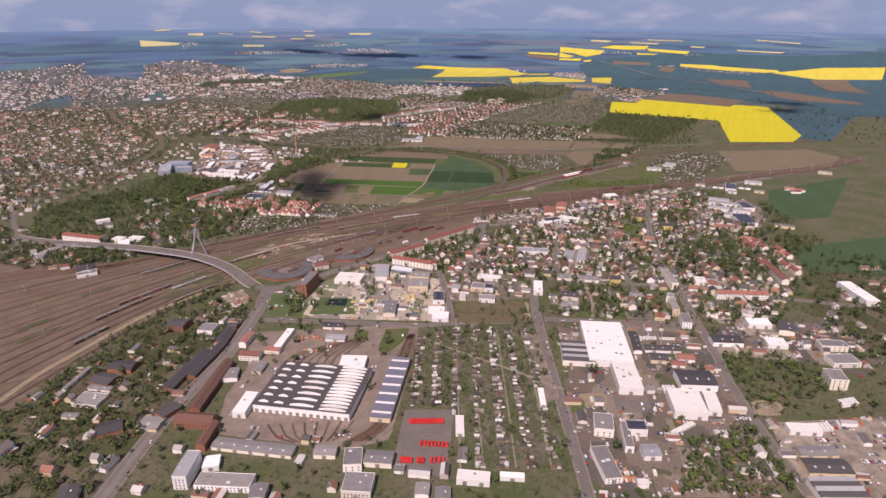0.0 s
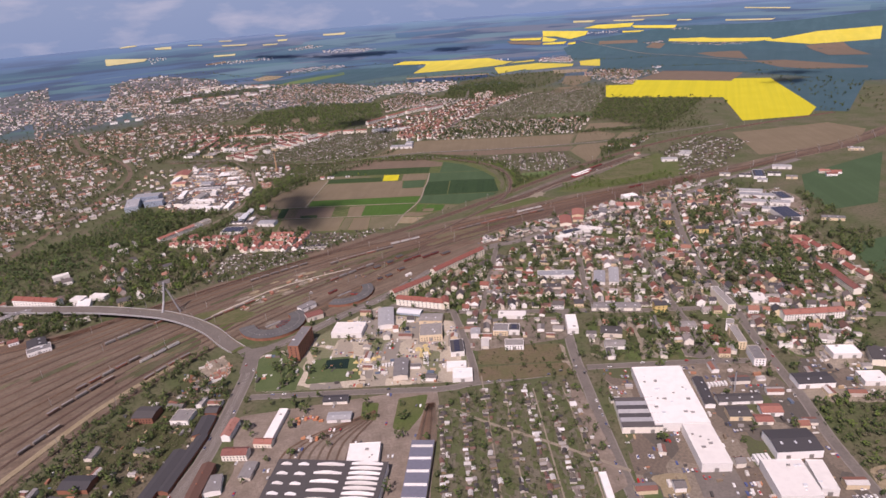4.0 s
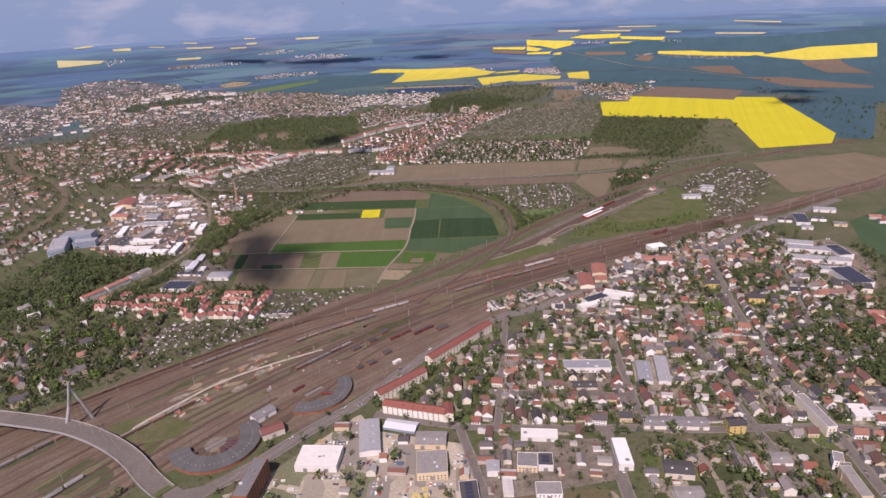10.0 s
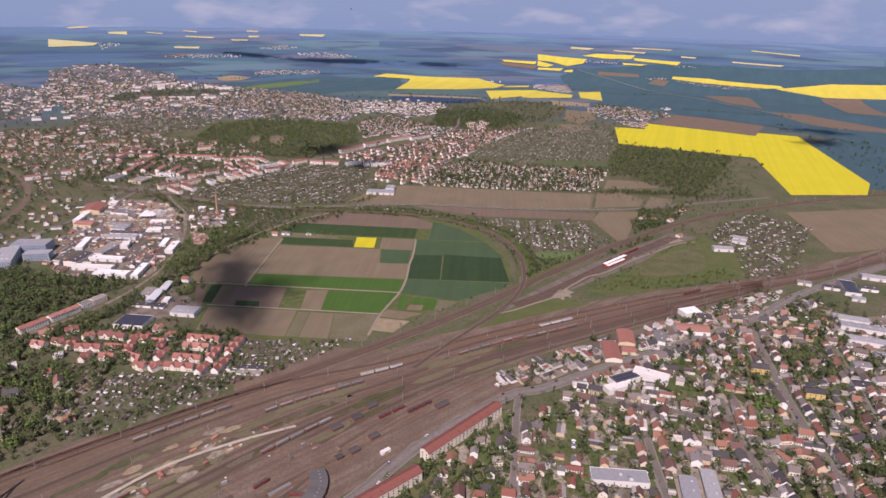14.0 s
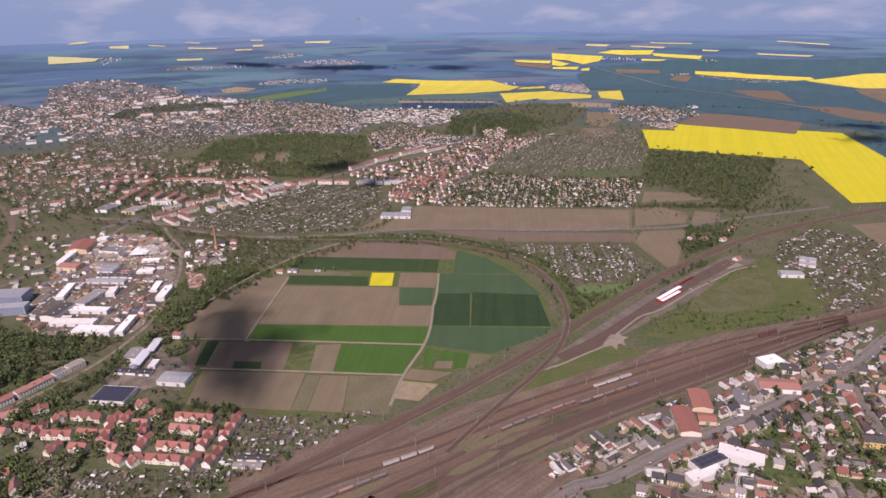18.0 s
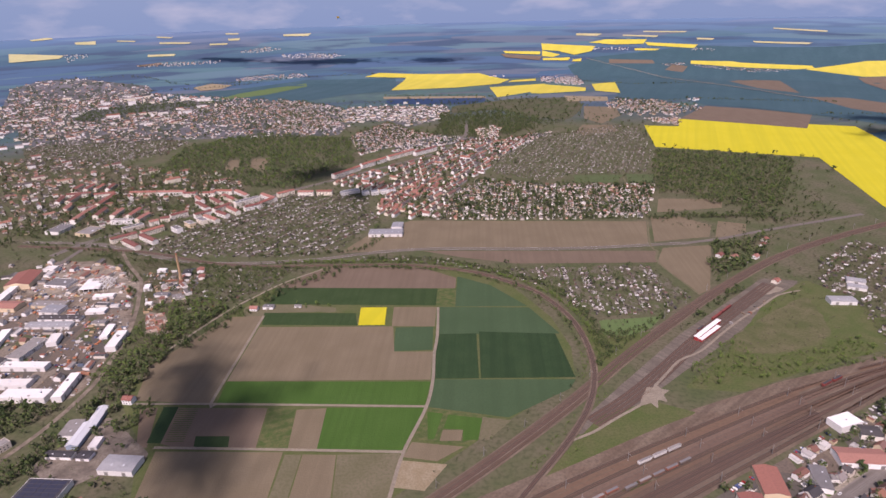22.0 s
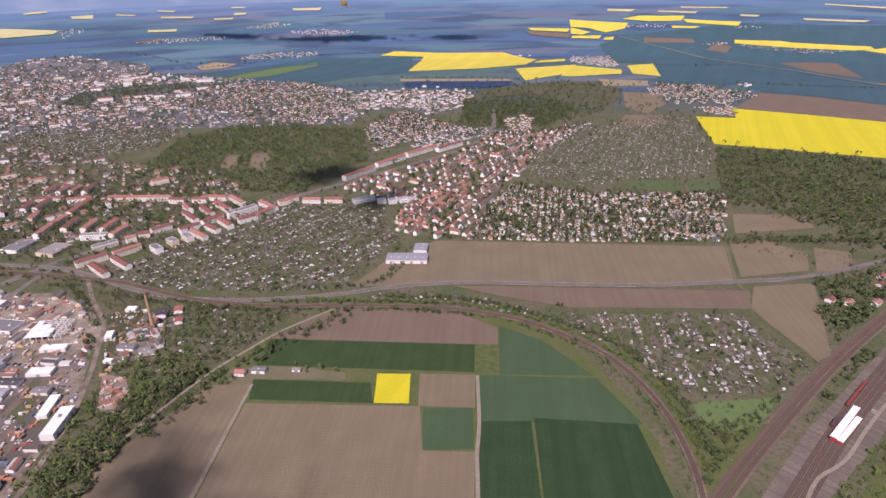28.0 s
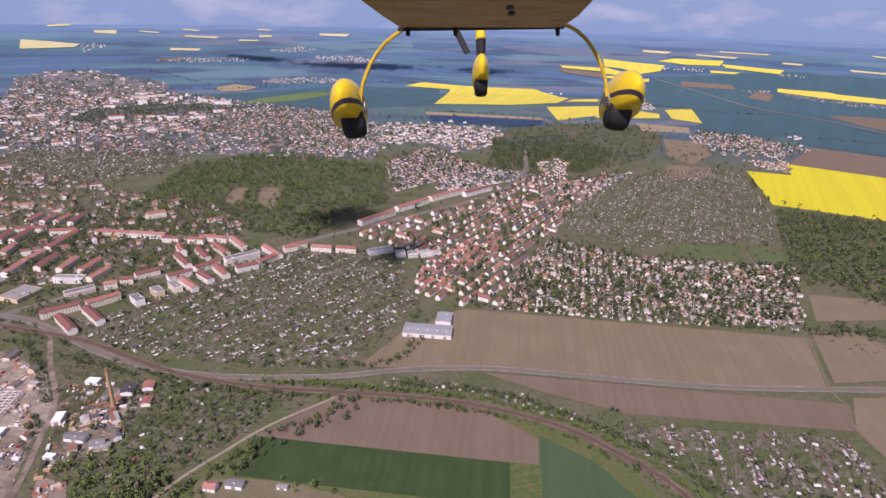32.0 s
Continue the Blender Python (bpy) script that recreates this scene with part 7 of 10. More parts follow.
for x, y, a in ((21, 1072, 30), (36, 1081, 30), (52, 1078, 30), (66, 1086, 30)):
    copy_thing(ENGINE, pose(x, y, 0.3, 0, 0, a))
drop_later = [ENGINE, WAGON, PALE, COACH]
road([(-420, 560), (-403, 625), (-378, 680), (-335, 765), (-270, 845)], 9, "yellowish sandy service road along the yard", "sand", 0.2, kerbs=False)
road([(-262, 952), (-250, 966), (-220, 992), (-195, 1014), (-164, 1032), (-120, 1050), (-70, 1066)], 4.5, "white gravel service road in the yard", "white_gravel", 0.45, kerbs=False)
road([(194, 1287), (218, 1294), (252, 1311), (272, 1320), (292, 1331), (316, 1355), (343, 1377), (367, 1396), (403, 1410), (452, 1443), (498, 1472), (540, 1495), (587, 1522), (627, 1529)], 4, "pale gravel path between the lines", "path", 0.2, kerbs=False)
COVERS = []
def cover_ground(poly, cover, text):
    COVERS.append(text)
    sheet("ground_cover", poly, cover.strip("_"), (0.56 if cover[-1] == "_" else 0.13) + 0.004 * len(COVERS), text, "ground")


cover_ground([(62, 1190), (150, 1246), (236, 1318), (300, 1330), (336, 1302), (156, 1246)], "grass", "rough green wedge between the railway lines")
cover_ground([(345, 1345), (430, 1400), (560, 1510), (660, 1560), (680, 1480), (661, 1375), (508, 1350), (400, 1325)], "grass", "rough green meadow between the railway lines")
cover_ground([(314, 1508), (366, 1503), (401, 1501), (372, 1475), (336, 1462), (303, 1467)], "green_mid", "bright green paddock beside the allotments")
cover_ground([(236, 1344), (275, 1420), (285, 1500), (314, 1462), (385, 1468), (300, 1408)], "grass", "green corner inside the railway curve")
cover_ground(TOWN_RAIL, "trade", "worn yards between the street and the railway")
cover_ground([(685, 1227), (746, 1219), (750, 1164), (720, 1090), (676, 1037), (638, 1050), (655, 1135)], "brown_yard", "paved yard round the metal halls")
cover_ground([(227, 547), (262, 550), (258, 514), (246, 509), (220, 515)], "asphalt", "dark asphalt court before the long hall")
cover_ground([(176, 532), (191, 531), (188, 514), (173, 515)], "lawn", "small green lawn")
cover_ground([(188, 547), (219, 545), (215, 524), (191, 519)], "sand", "bare sandy lot")
cover_ground([(384, 631), (467, 618), (468, 598), (457, 591), (381, 610)], "path", "vacant pale gravel lot")
cover_ground([(366, 520), (396, 518), (393, 503), (381, 493), (356, 497)], "sand", "heaps of bare sand")
cover_ground([(136, 1123), (165, 1145), (195, 1149), (186, 1122), (165, 1118), (141, 1110)], "brown_yard", "dusty van park by the tracks")
cover_ground([(85, 1108), (123, 1137), (126, 1131), (88, 1102)], "pale_yard", "pale old loading platform")
cover_ground([(572, 1551), (601, 1555), (611, 1538), (573, 1526)], "path", "pale gravel turning place")
cover_ground([(-494, 1865), (-415, 1858), (-371, 1837), (-332, 1767), (-323, 1720), (-452, 1747), (-507, 1777), (-510, 1830)], "pale_yard", "pale sandy storage yard in the bend of the road")
cover_ground([(-490, 1715), (-351, 1678), (-316, 1650), (-314, 1567), (-328, 1492), (-347, 1470), (-376, 1469), (-451, 1481), (-500, 1542)], "trade", "grey paved yards of the builders' merchant")
cover_ground([(-252, 937), (-237, 963), (-200, 966), (-190, 950), (-223, 927), (-235, 906)], "grass", "rough green slope beside the engine shed")
cover_ground([(-327, 887), (-296, 920), (-259, 890), (-259, 857), (-316, 870)], "land", "weedy ground under the bridge")
cover_ground([(-276, 1187), (-150, 1173), (-137, 1122), (-235, 1078), (-295, 1072), (-300, 1126)], "allotment", "allotment gardens above the railway yard")
cover_ground([(-300, 1168), (-309, 1093), (-327, 1105), (-313, 1188)], "pale_yard", "pale paved playground strip")
cover_ground([(-321, 1160), (-317, 1201), (-295, 1195), (-299, 1153)], "pale_yard", "pale paved sports court")
cover_ground([(-328, 1105), (-323, 1144), (-306, 1139), (-312, 1103)], "pale_yard", "pale paved sports court among the trees")
cover_ground([(-245, 960), (-200, 985), (-150, 1000), (-135, 960), (-165, 962), (-225, 930)], "grass_dry", "dry grass beside the bridge")
cover_ground([(-178, 822), (-157, 839), (-120, 785), (-127, 745), (-172, 753)], "lawn", "green corner lawn with shrubs")
cover_ground([(-110, 806), (-60, 802), (-55, 750), (-118, 755)], "lawn", "green lawn round the water basin")
cover_ground([(-53, 707), (-36, 702), (-40, 673), (-55, 678)], "grass", "small green lawn in the depot")
cover_ground([(-15, 705), (16, 706), (7, 673), (-9, 649), (-24, 657)], "grass", "green lawn inside the tram loop")
cover_ground([(84, 772), (182, 770), (176, 744), (80, 751)], "brown_meadow", "bare brown meadow behind the workshops")
cover_ground([(128, 763), (170, 768), (164, 742), (132, 746)], "sand", "churned pale sand on a building plot")
cover_ground([(170, 766), (182, 769), (175, 709), (169, 730)], "rubble", "rubble beside the street")
cover_ground([(79, 741), (166, 731), (163, 709), (123, 710), (76, 718)], "brown_meadow", "bare brown meadow beside the allotments")
cover_ground([(291, 697), (386, 680), (381, 662), (311, 675), (289, 684)], "brown_yard", "vacant dusty lot behind the long hall")
cover_ground([(319, 760), (341, 764), (333, 707), (318, 703), (304, 714)], "asphalt", "asphalt van park behind the gardens")
cover_ground([(447, 701), (501, 691), (470, 654), (433, 652), (436, 682)], "pale_yard", "pale concrete yard of the trade estate")
cover_ground([(492, 876), (575, 873), (548, 843), (484, 856)], "lawn", "green paddock among the gardens")
cover_ground([(466, 875), (490, 874), (482, 852), (458, 855)], "brown_meadow", "bare brown plot among the gardens")
cover_ground([(84, 728), (160, 722), (158, 712), (84, 717)], "grass", "green fringe of the meadow")
cover_ground([(80, 856), (200, 834), (192, 780), (74, 778)], "concrete", "worn yard of the workshops at the cross street")
cover_ground([(-130, 902), (-24, 1020), (52, 1105), (150, 1140), (204, 1113), (156, 1101), (54, 1034), (-20, 963), (-84, 917)], "ballast", "brown sidings ground beside the main street")
cover_ground([(161, 681), (174, 680), (168, 540), (150, 532)], "red_yard", "bare reddish strip beside the street")
cover_ground([(5, 533), (56, 529), (38, 432), (-9, 445)], "asphalt", "asphalt van park with painted bays")
cover_ground([(-303, 1381), (-273, 1421), (-216, 1351), (-218, 1332), (-259, 1326), (-283, 1309), (-324, 1352)], "concrete", "pale yard of the institute")
cover_ground([(-297, 1737), (-290, 1802), (-250, 1784), (-242, 1750), (-248, 1709), (-272, 1688), (-295, 1683)], "concrete", "dusty yard round the brick chimney")
sheet("water_basin", [(-95, 800), (-68, 798), (-70, 776), (-97, 782)], "basin", 0.3, "dark green rectangular water basin", "basin")
for d in (0, 6, 12, 18):
    track(offsets(smooth([(-118, 918), (-40, 992), (52, 1068), (140, 1122)], 16), d))
sheet("junction", [(-216, 862), (-205, 866), (-190, 850), (-172, 852), (-150, 866), (-146, 860), (-168, 842), (-177, 824), (-178, 795), (-196, 795), (-196, 828), (-204, 842)], "asphalt", 0.335, "wide asphalt junction at the foot of the bridge", "road")
# tram tracks in the depot
for k in range(7):
    track(smooth([(-52 + k * 3.5, 487), (-26 + k * 2.5, 512), (-17 + k * 2.8, 560), (0 + k * 2.8, 640), (14 + k * 1.2, 690)], 10), "tram track sweeping through the depot", 0.05, 2.6)
for k in range(8):
    track(smooth([(-134 + k * 9, 618 - k), (-126 + k * 9, 645), (-100 + k * 7, 664), (-70 + k * 4, 676), (-40, 690 - k * 0.5)], 8), "tram track curving behind the depot hall", 0.05, 2.4)
for k in range(8):
    track(smooth([(-130 + k * 12, 520), (-118 + k * 9, 500), (-100 + k * 5, 490)], 8), "tram track in front of the depot hall", 0.05, 2.4)

# ---- overhead line masts ----
def mast_kind():
    ob = base("catenary_mast", 0, 0, 0, 0, "tall grey steel mast of the overhead line", "mast")
    bm = bmesh.new()
    beam(bm, (0, 0, 0), (0, 0, 11), 0.34, 0.2, 6)
    part("pole", bm, M["steel"], ob)
    bm = bmesh.new()
    beam(bm, (0, 0, 8.5), (0, -4, 8.2), 0.12, 0.1, 5)
    part("arm", bm, M["steel"], ob)
    return ob


mast = mast_kind()
for w in (0.03, 0.33, 0.63, 0.97):
    ln = resample(up * (1 - w) + lo * w, 30)
    for k in range(1, 29):
        a = ln[k + 1] - ln[k - 1]
        tagged(copy_thing(mast, pose(ln[k][0] + 2.5, ln[k][1] - 2.5, 0.05, 0, 0, math.degrees(math.atan2(a[1], a[0])))), group="overhead line masts")
ln = resample(offsets(R1, 11), 34)
for k in range(1, 33):
    a = ln[k + 1] - ln[k - 1]
    tagged(copy_thing(mast, pose(ln[k][0], ln[k][1], 0.05, 0, 0, math.degrees(math.atan2(a[1], a[0])))), group="overhead line masts")

# ---- brick chimney, white mast ----
chimney = base("factory_chimney", -269, 1759, 0, 0, "tall tapering yellow brick factory chimney", "chimney")
bm = bmesh.new()
beam(bm, (0, 0, 0), (0, 0, 48), 2.4, 1.3, 14)
part("shaft", bm, M["pale_brick"] if "pale_brick" in M else M["brick"], chimney)
bm = bmesh.new()
beam(bm, (0, 0, 47.5), (0, 0, 49.5), 1.65, 1.6, 14)
part("rim", bm, M["brick"], chimney)
bm = bmesh.new()
box(bm, -3.2, 3.2, -3.2, 3.2, 0, 5)
part("plinth", bm, M["brick"], chimney)
radio = base("lattice_mast", 307, 1070, 0, 0, "tall white lattice mast beside the modern hall", "mast")
for i in range(4):
    sx, sy = (1, 1, -1, -1)[i], (1, -1, -1, 1)[i]
    bm = bmesh.new()
    beam(bm, (sx * 1.6, sy * 1.6, 0), (sx * 0.4, sy * 0.4, 32), 0.22, 0.14, 5)
    part("corner_post", bm, M["white_clad"], radio)
for z in range(3, 31, 3):
    r = 1.6 - 1.2 * z / 32
    for i in range(4):
        a, b = ((1, 1), (1, -1), (-1, -1), (-1, 1))[i], ((1, -1), (-1, -1), (-1, 1), (1, 1))[i]
        bm = bmesh.new()
        beam(bm, (a[0] * r, a[1] * r, z), (b[0] * r, b[1] * r, z + 1.5), 0.1, 0.1, 4)
        part("brace", bm, M["white_clad"], radio)
stack = base("steel_stack", 319, 640, 0, 0, "slim pale steel chimney in the trade yard", "chimney")
bm = bmesh.new()
beam(bm, (0, 0, 0), (0, 0, 24), 0.8, 0.6, 10)
part("shaft", bm, M["metal_roof"], stack)
bm = bmesh.new()
beam(bm, (0, 0, 23.8), (0, 0, 24.6), 0.75, 0.75, 10)
part("rim", bm, M["dark_roof"], stack)


# ---- parked vehicles ----
def car_kind(name, l, w, h, material, label, cat, van=False):
    ob = base(name, 0, 0, 0, 0, label, cat)
    bm = bmesh.new()
    box(bm, -l / 2, l / 2, -w / 2, w / 2, 0.35, h if van else h * 0.6)
    bmesh.ops.bevel(bm, geom=bm.edges[:], offset=0.14, segments=1, affect="EDGES")
    body = part("body", bm, M[material], ob)
    bm = bmesh.new()
    if van:
        box(bm, l / 2 - 0.35, l / 2 + 0.02, -w * 0.44, w * 0.44, h * 0.55, h * 0.9)
        part("windscreen", bm, M["glass"], ob)
    else:
        v = box(bm, -l * 0.32, l * 0.2, -w * 0.42, w * 0.42, h * 0.58, h)
        for q in v[4:]:
            q.co.x *= 0.72
        part("cabin", bm, M["glass"], ob)
        bm = bmesh.new()
        box(bm, -l * 0.23, l * 0.13, -w * 0.38, w * 0.38, h - 0.01, h + 0.05)
        part("roof", bm, M[material], ob)
    for sx in (-0.32, 0.32):
        for sy in (-1, 1):
            bm = bmesh.new()
            beam(bm, (l * sx, sy * w * 0.5, 0.33), (l * sx, sy * w * 0.4, 0.33), 0.33, 0.33, 8)
            part("wheel", bm, M["dark_roof"], ob)
    return ob


M["car_paint"] = by_object("car_paint", [(0.70, 0.70, 0.70), (0.05, 0.05, 0.055), (0.30, 0.31, 0.33), (0.78, 0.78, 0.76), (0.40, 0.03, 0.03), (0.06, 0.09, 0.22), (0.16, 0.16, 0.17)], 0.3, 0.05)
VAN = car_kind("delivery_van", 6.0, 2.2, 2.8, "red", "bright red delivery van in a painted bay", "van", True)
WVAN = car_kind("white_van", 6.0, 2.2, 2.8, "white_clad", "white box van parked in a yard", "van", True)
CAR = car_kind("parked_car", 4.4, 1.8, 1.5, "car_paint", "parked car with dark windows", "car")
TRUCK = car_kind("trailer", 11, 2.5, 3.6, "white_clad", "long white lorry trailer in a yard", "trailer", True)
for x0, y0, x1, y1, n in ((10, 512, 42, 510, 15), (11, 505, 40, 503, 0), (19, 478, 43, 474, 8), (0, 457, 9, 455, 5), (15, 455, 20, 454, 3), (27, 454, 38, 453, 4)):
    for k in range(n):
        t = k / max(1, n - 1)
        tagged(copy_thing(VAN, pose(x0 + (x1 - x0) * t, y0 + (y1 - y0) * t, 0.14, 0, 0, 82)), group="red vans in the van park")
bm = bmesh.new()
for row_y in (520, 514.5, 494, 487, 481, 466, 460, 449, 443):
    for k in range(16):
        u = 0 + k * 3.0 - (520 - row_y) * 0.13
        box(bm, u + 4.88, u + 5.12, row_y - 2.6, row_y + 2.6, 0.145, 0.157)
tagged(new("bay_marking", mesh_of("bay_marking", bm, M["white_line"])), "white painted lines of the van bays", "road marking", kind="structure")
cars = []
for line, half in KEEP[:11]:
    step = 0
    for k in range(2, len(line) - 2):
        a = line[k + 1] - line[k - 1]
        u = a[:2] / (np.linalg.norm(a[:2]) + 1e-9)
        if half > 3 and rr.random() < 0.42 and len(cars) < 150:
            s = rr.choice((-1, 1)) * (half - 1.4)
            cars.append((line[k][0] - u[1] * s, line[k][1] + u[0] * s, math.degrees(math.atan2(u[1], u[0]))))
for x0, y0, dx, dy, n, a in ((40, 832, 0.5, -3.0, 9, 80), (47, 833, 0.5, -3.0, 9, 80), (346, 770, -0.4, -3.2, 12, 85), (352, 772, -0.4, -3.2, 12, 85), (361, 770, -0.4, -3.2, 12, 85), (170, 1118, 3.0, 1.6, 9, -60), (176, 1128, 3.0, 1.6, 8, -60), (-60, 447, 3, -0.5, 12, 78),
                             (228, 465, 3, -0.4, 6, 80), (262, 480, 3, 0.7, 10, 100), (300, 585, 3, -0.4, 6, 80), (210, 660, 0.6, -3.0, 10, -10), (198, 660, 0.6, -3.0, 10, -10), (-248, 1441 - 20, 3, -1, 8, 75)):
    for k in range(n):
        if rr.random() < 0.8:
            cars.append((x0 + dx * k, y0 + dy * k, a + rr.uniform(-4, 4)))
for x, y, a in cars[:110]:
    tagged(copy_thing(CAR, pose(x, y, 0.36, 0, 0, a)), group="parked cars")
for x0, y0, dx, dy, n, a, kind in ((255, 470, 3.2, 1.6, 11, -60, WVAN), (-40, 770, 3.6, 0.2, 7, 80, WVAN), (20, 765, 0.3, 4, 6, 5, WVAN), (400, 470, 3.5, 0, 6, 85, TRUCK), (455, 505, 3.4, 0.5, 6, 80, TRUCK), (283, 545, 3.5, -0.3, 4, 85, TRUCK), (152, 1112, 3.6, 1.8, 5, -60, WVAN), (300, 655, 3.5, -0.3, 6, 85, WVAN)):
    for k in range(n):
        tagged(copy_thing(kind, pose(x0 + dx * k, y0 + dy * k, 0.06, 0, 0, a + rr.uniform(-3, 3))), group="vehicles in the yards")
drop_later += [VAN, WVAN, CAR, TRUCK, mast]

# ---- stacks of goods in the yards ----
def stack_kind(material, label, rows, cols):
    ob = base("pallet_stack", 0, 0, 0, 0, label, "pallet stack")
    for i in range(rows):
        bm = bmesh.new()
        box(bm, i * 1.5 - rows * 0.75, i * 1.5 + 1.3 - rows * 0.75, 0, cols * 1.3, 0, 1.4 + 0.5 * (i % 3))
        part("pallet_load", bm, M[material], ob)
    return ob


M["straw"] = by_object("pale_yellow_boards", [(0.62, 0.50, 0.22), (0.68, 0.56, 0.28), (0.55, 0.46, 0.24)], 0.8, 0.3)
M["orange"] = by_object("orange_tiles", [(0.50, 0.20, 0.10), (0.55, 0.26, 0.14)], 0.8, 0.3)
STACKS = [stack_kind("straw", "rows of yellow wrapped pallets in a yard", 4, 2), stack_kind("pale_wagon", "rows of pale concrete goods on pallets", 3, 2), stack_kind("orange", "rows of orange bricks on pallets", 3, 2)]
def goods_row(x0, y0, x1, y1, n, kinds):
    for k in range(n):
        t = k / (n - 1)
        tagged(copy_thing(STACKS[rr.choice(kinds)], pose(x0 + (x1 - x0) * t + rr.uniform(-2, 2), y0 + (y1 - y0) * t + rr.uniform(-5, 5), 0.06, 0, 0, rr.choice((-10, 80)))), group="goods in the yards")


goods_row(-64, 796, -28, 790, 10, (0, 0, 1))
goods_row(-62, 785, -40, 782, 7, (0, 0, 1))
goods_row(-60, 768, -45, 766, 5, (0, 1))
goods_row(14, 800, 20, 775, 8, (0, 0))
goods_row(22, 798, 26, 778, 7, (0, 0))
goods_row(-10, 858, 5, 850, 5, (0, 1))
goods_row(176, 448, 200, 428, 9, (2, 2, 1))
goods_row(183, 420, 215, 415, 10, (2, 2, 1))
goods_row(430, 470, 470, 480, 10, (2, 1))
goods_row(-480, 1750, -400, 1745, 18, (1, 0, 2))
goods_row(-470, 1700, -390, 1690, 18, (1, 2))
goods_row(-440, 1600, -370, 1650, 14, (2, 1))
goods_row(-360, 1540, -320, 1620, 14, (2, 2, 1))
goods_row(-420, 1780, -370, 1770, 10, (0, 1))
goods_row(-290, 1745, -262, 1740, 8, (2, 1))
goods_row(-118, 690, -85, 684, 9, (2, 2))
goods_row(-110, 660, -95, 655, 4, (2, 1))
goods_row(268, 530, 275, 490, 6, (2, 1))
drop_later += STACKS
for k in drop_later:
    for o in (*k.children_recursive, k):
        bpy.data.objects.remove(o)


# ---- bare and weedy patches of the old yard ----
pq = np.random.default_rng(8)
for k in range(48):
    w, s = pq.uniform(0.25, 0.98), int(pq.uniform(4, 44))
    c = (up * (1 - w) + lo * w)[s]
    a = (up * (1 - w) + lo * w)[s + 1] - c
    a = a / np.linalg.norm(a)
    n_ = np.array((-a[1], a[0]))
    size = pq.uniform(0.6, 1.3)
    pts = [tuple(c + (a * 32 * math.cos(t) + n_ * 5.5 * math.sin(t)) * size * pq.uniform(0.6, 1.1)) for t in (2 * math.pi * i / 13 for i in range(13))]
    kind, text = (("waste", "weedy bare patch of gravel in the yard"), ("grass_dry", "dry weeds between the old tracks"), ("land", "green weeds between the old tracks"), ("grass_dry", "dry weeds between the old tracks"))[k % 4]
    sheet("bare_patch", pts, kind, 0.30 + 0.003 * k, text, "ground")


# ---- heaps and a roofless wall on the building site ----
hq = random.Random(12)
for x, y, r in ((-226, 818, 7), (-216, 806, 5), (-233, 826, 4.5), (374, 510, 6), (386, 506, 5), (378, 501, 4)):
    bm = bmesh.new()
    bmesh.ops.create_icosphere(bm, subdivisions=3, radius=1)
    for v in bm.verts:
        v.co = Vector((v.co.x * r * hq.uniform(0.9, 1.1), v.co.y * r * hq.uniform(0.9, 1.1), max(v.co.z, -0.05) * r * 0.42 * hq.uniform(0.85, 1.1)))
    ob = tagged(new("rubble_mound", mesh_of("rubble_mound", bm, M["rubble"])), "pale heap of gravel and rubble", "heap")
    ob.matrix_basis = pose(x, y, 0.1)
ruin = base("ruined_shed", -222, 789, 0.1, 25, "roofless pale walls of a ruined shed", "ruin")
for x0, x1, y0, y1, h in ((-9, 9, -5, -4.5, 3), (-9, -8.5, -4.5, 5, 2.6), (8.5, 9, -4.5, 2, 2.2), (-2, -1.5, -4.5, 4, 2.8), (-8.5, -2, 4.5, 5, 2.4)):
    bm = bmesh.new()
    box(bm, x0, x1, y0, y1, 0, h)
    part("wall", bm, M["white_clad"], ruin)

# churned ground where old tracks were lifted
cq = np.random.default_rng(21)
for k, (x, y) in enumerate(spread([(-209, 1047), (-176, 1065), (-132, 1070), (-101, 1046), (-135, 1017), (-153, 999), (-203, 980), (-245, 970), (-232, 996)], 15, 13, 30, 4, cq)):
    if cq.random() < 0.7:
        w, d, t0 = cq.uniform(5, 13), cq.uniform(2.5, 5), cq.uniform(0.3, 0.7)
        pts = [(x + w * math.cos(t) * math.cos(t0) - d * math.sin(t) * math.sin(t0) + cq.normal(0, 0.8), y + w * math.cos(t) * math.sin(t0) + d * math.sin(t) * math.cos(t0) + cq.normal(0, 0.8)) for t in (2 * math.pi * i / 11 for i in range(11))]
        sheet("bare_patch", pts, ("rubble", "sand", "grass_dry")[k % 3], 0.50 + 0.004 * k, "churned pale ground where tracks were lifted", "ground")

# ---- detached houses and sheds, one by one near the camera's line ----
def house_kind(w, d, h, rh, wall="house_wall", roof="house_roof", name="detached_house", label="", cat="house", far=False):
    ob = base(name, 0, 0, 0, 0, label, cat, "")
    bm = bmesh.new()
    gable_walls(bm, w, d, h, rh)
    window_row(bm, w, d, h, 2.4, 2.8)
    walls = part("wall", mesh_of("wall", bm, M[wall], M["glass"]), None, ob)
    bm = bmesh.new()
    gable(bm, w, d, h, rh, 0.45, 0.28)
    part("roof", bm, M[roof], ob)
    bm = bmesh.new()
    box(bm, w * 0.22 - 0.4, w * 0.22 + 0.4, 0.2, 1.0, h + rh * 0.5, h + rh + 0.9)
    part("chimney", bm, M["brick"], ob)
    return ob


def place_all(kinds, spots, turns, rng, group):
    for (x, y), a in zip(spots, turns):
        k = kinds[rng.integers(len(kinds))]
        tagged(copy_thing(k, pose(x, y, 0, 0, 0, a)), group=group)


def drop(kinds):
    for k in kinds:
        for o in (*k.children_recursive, k):
            bpy.data.objects.remove(o)


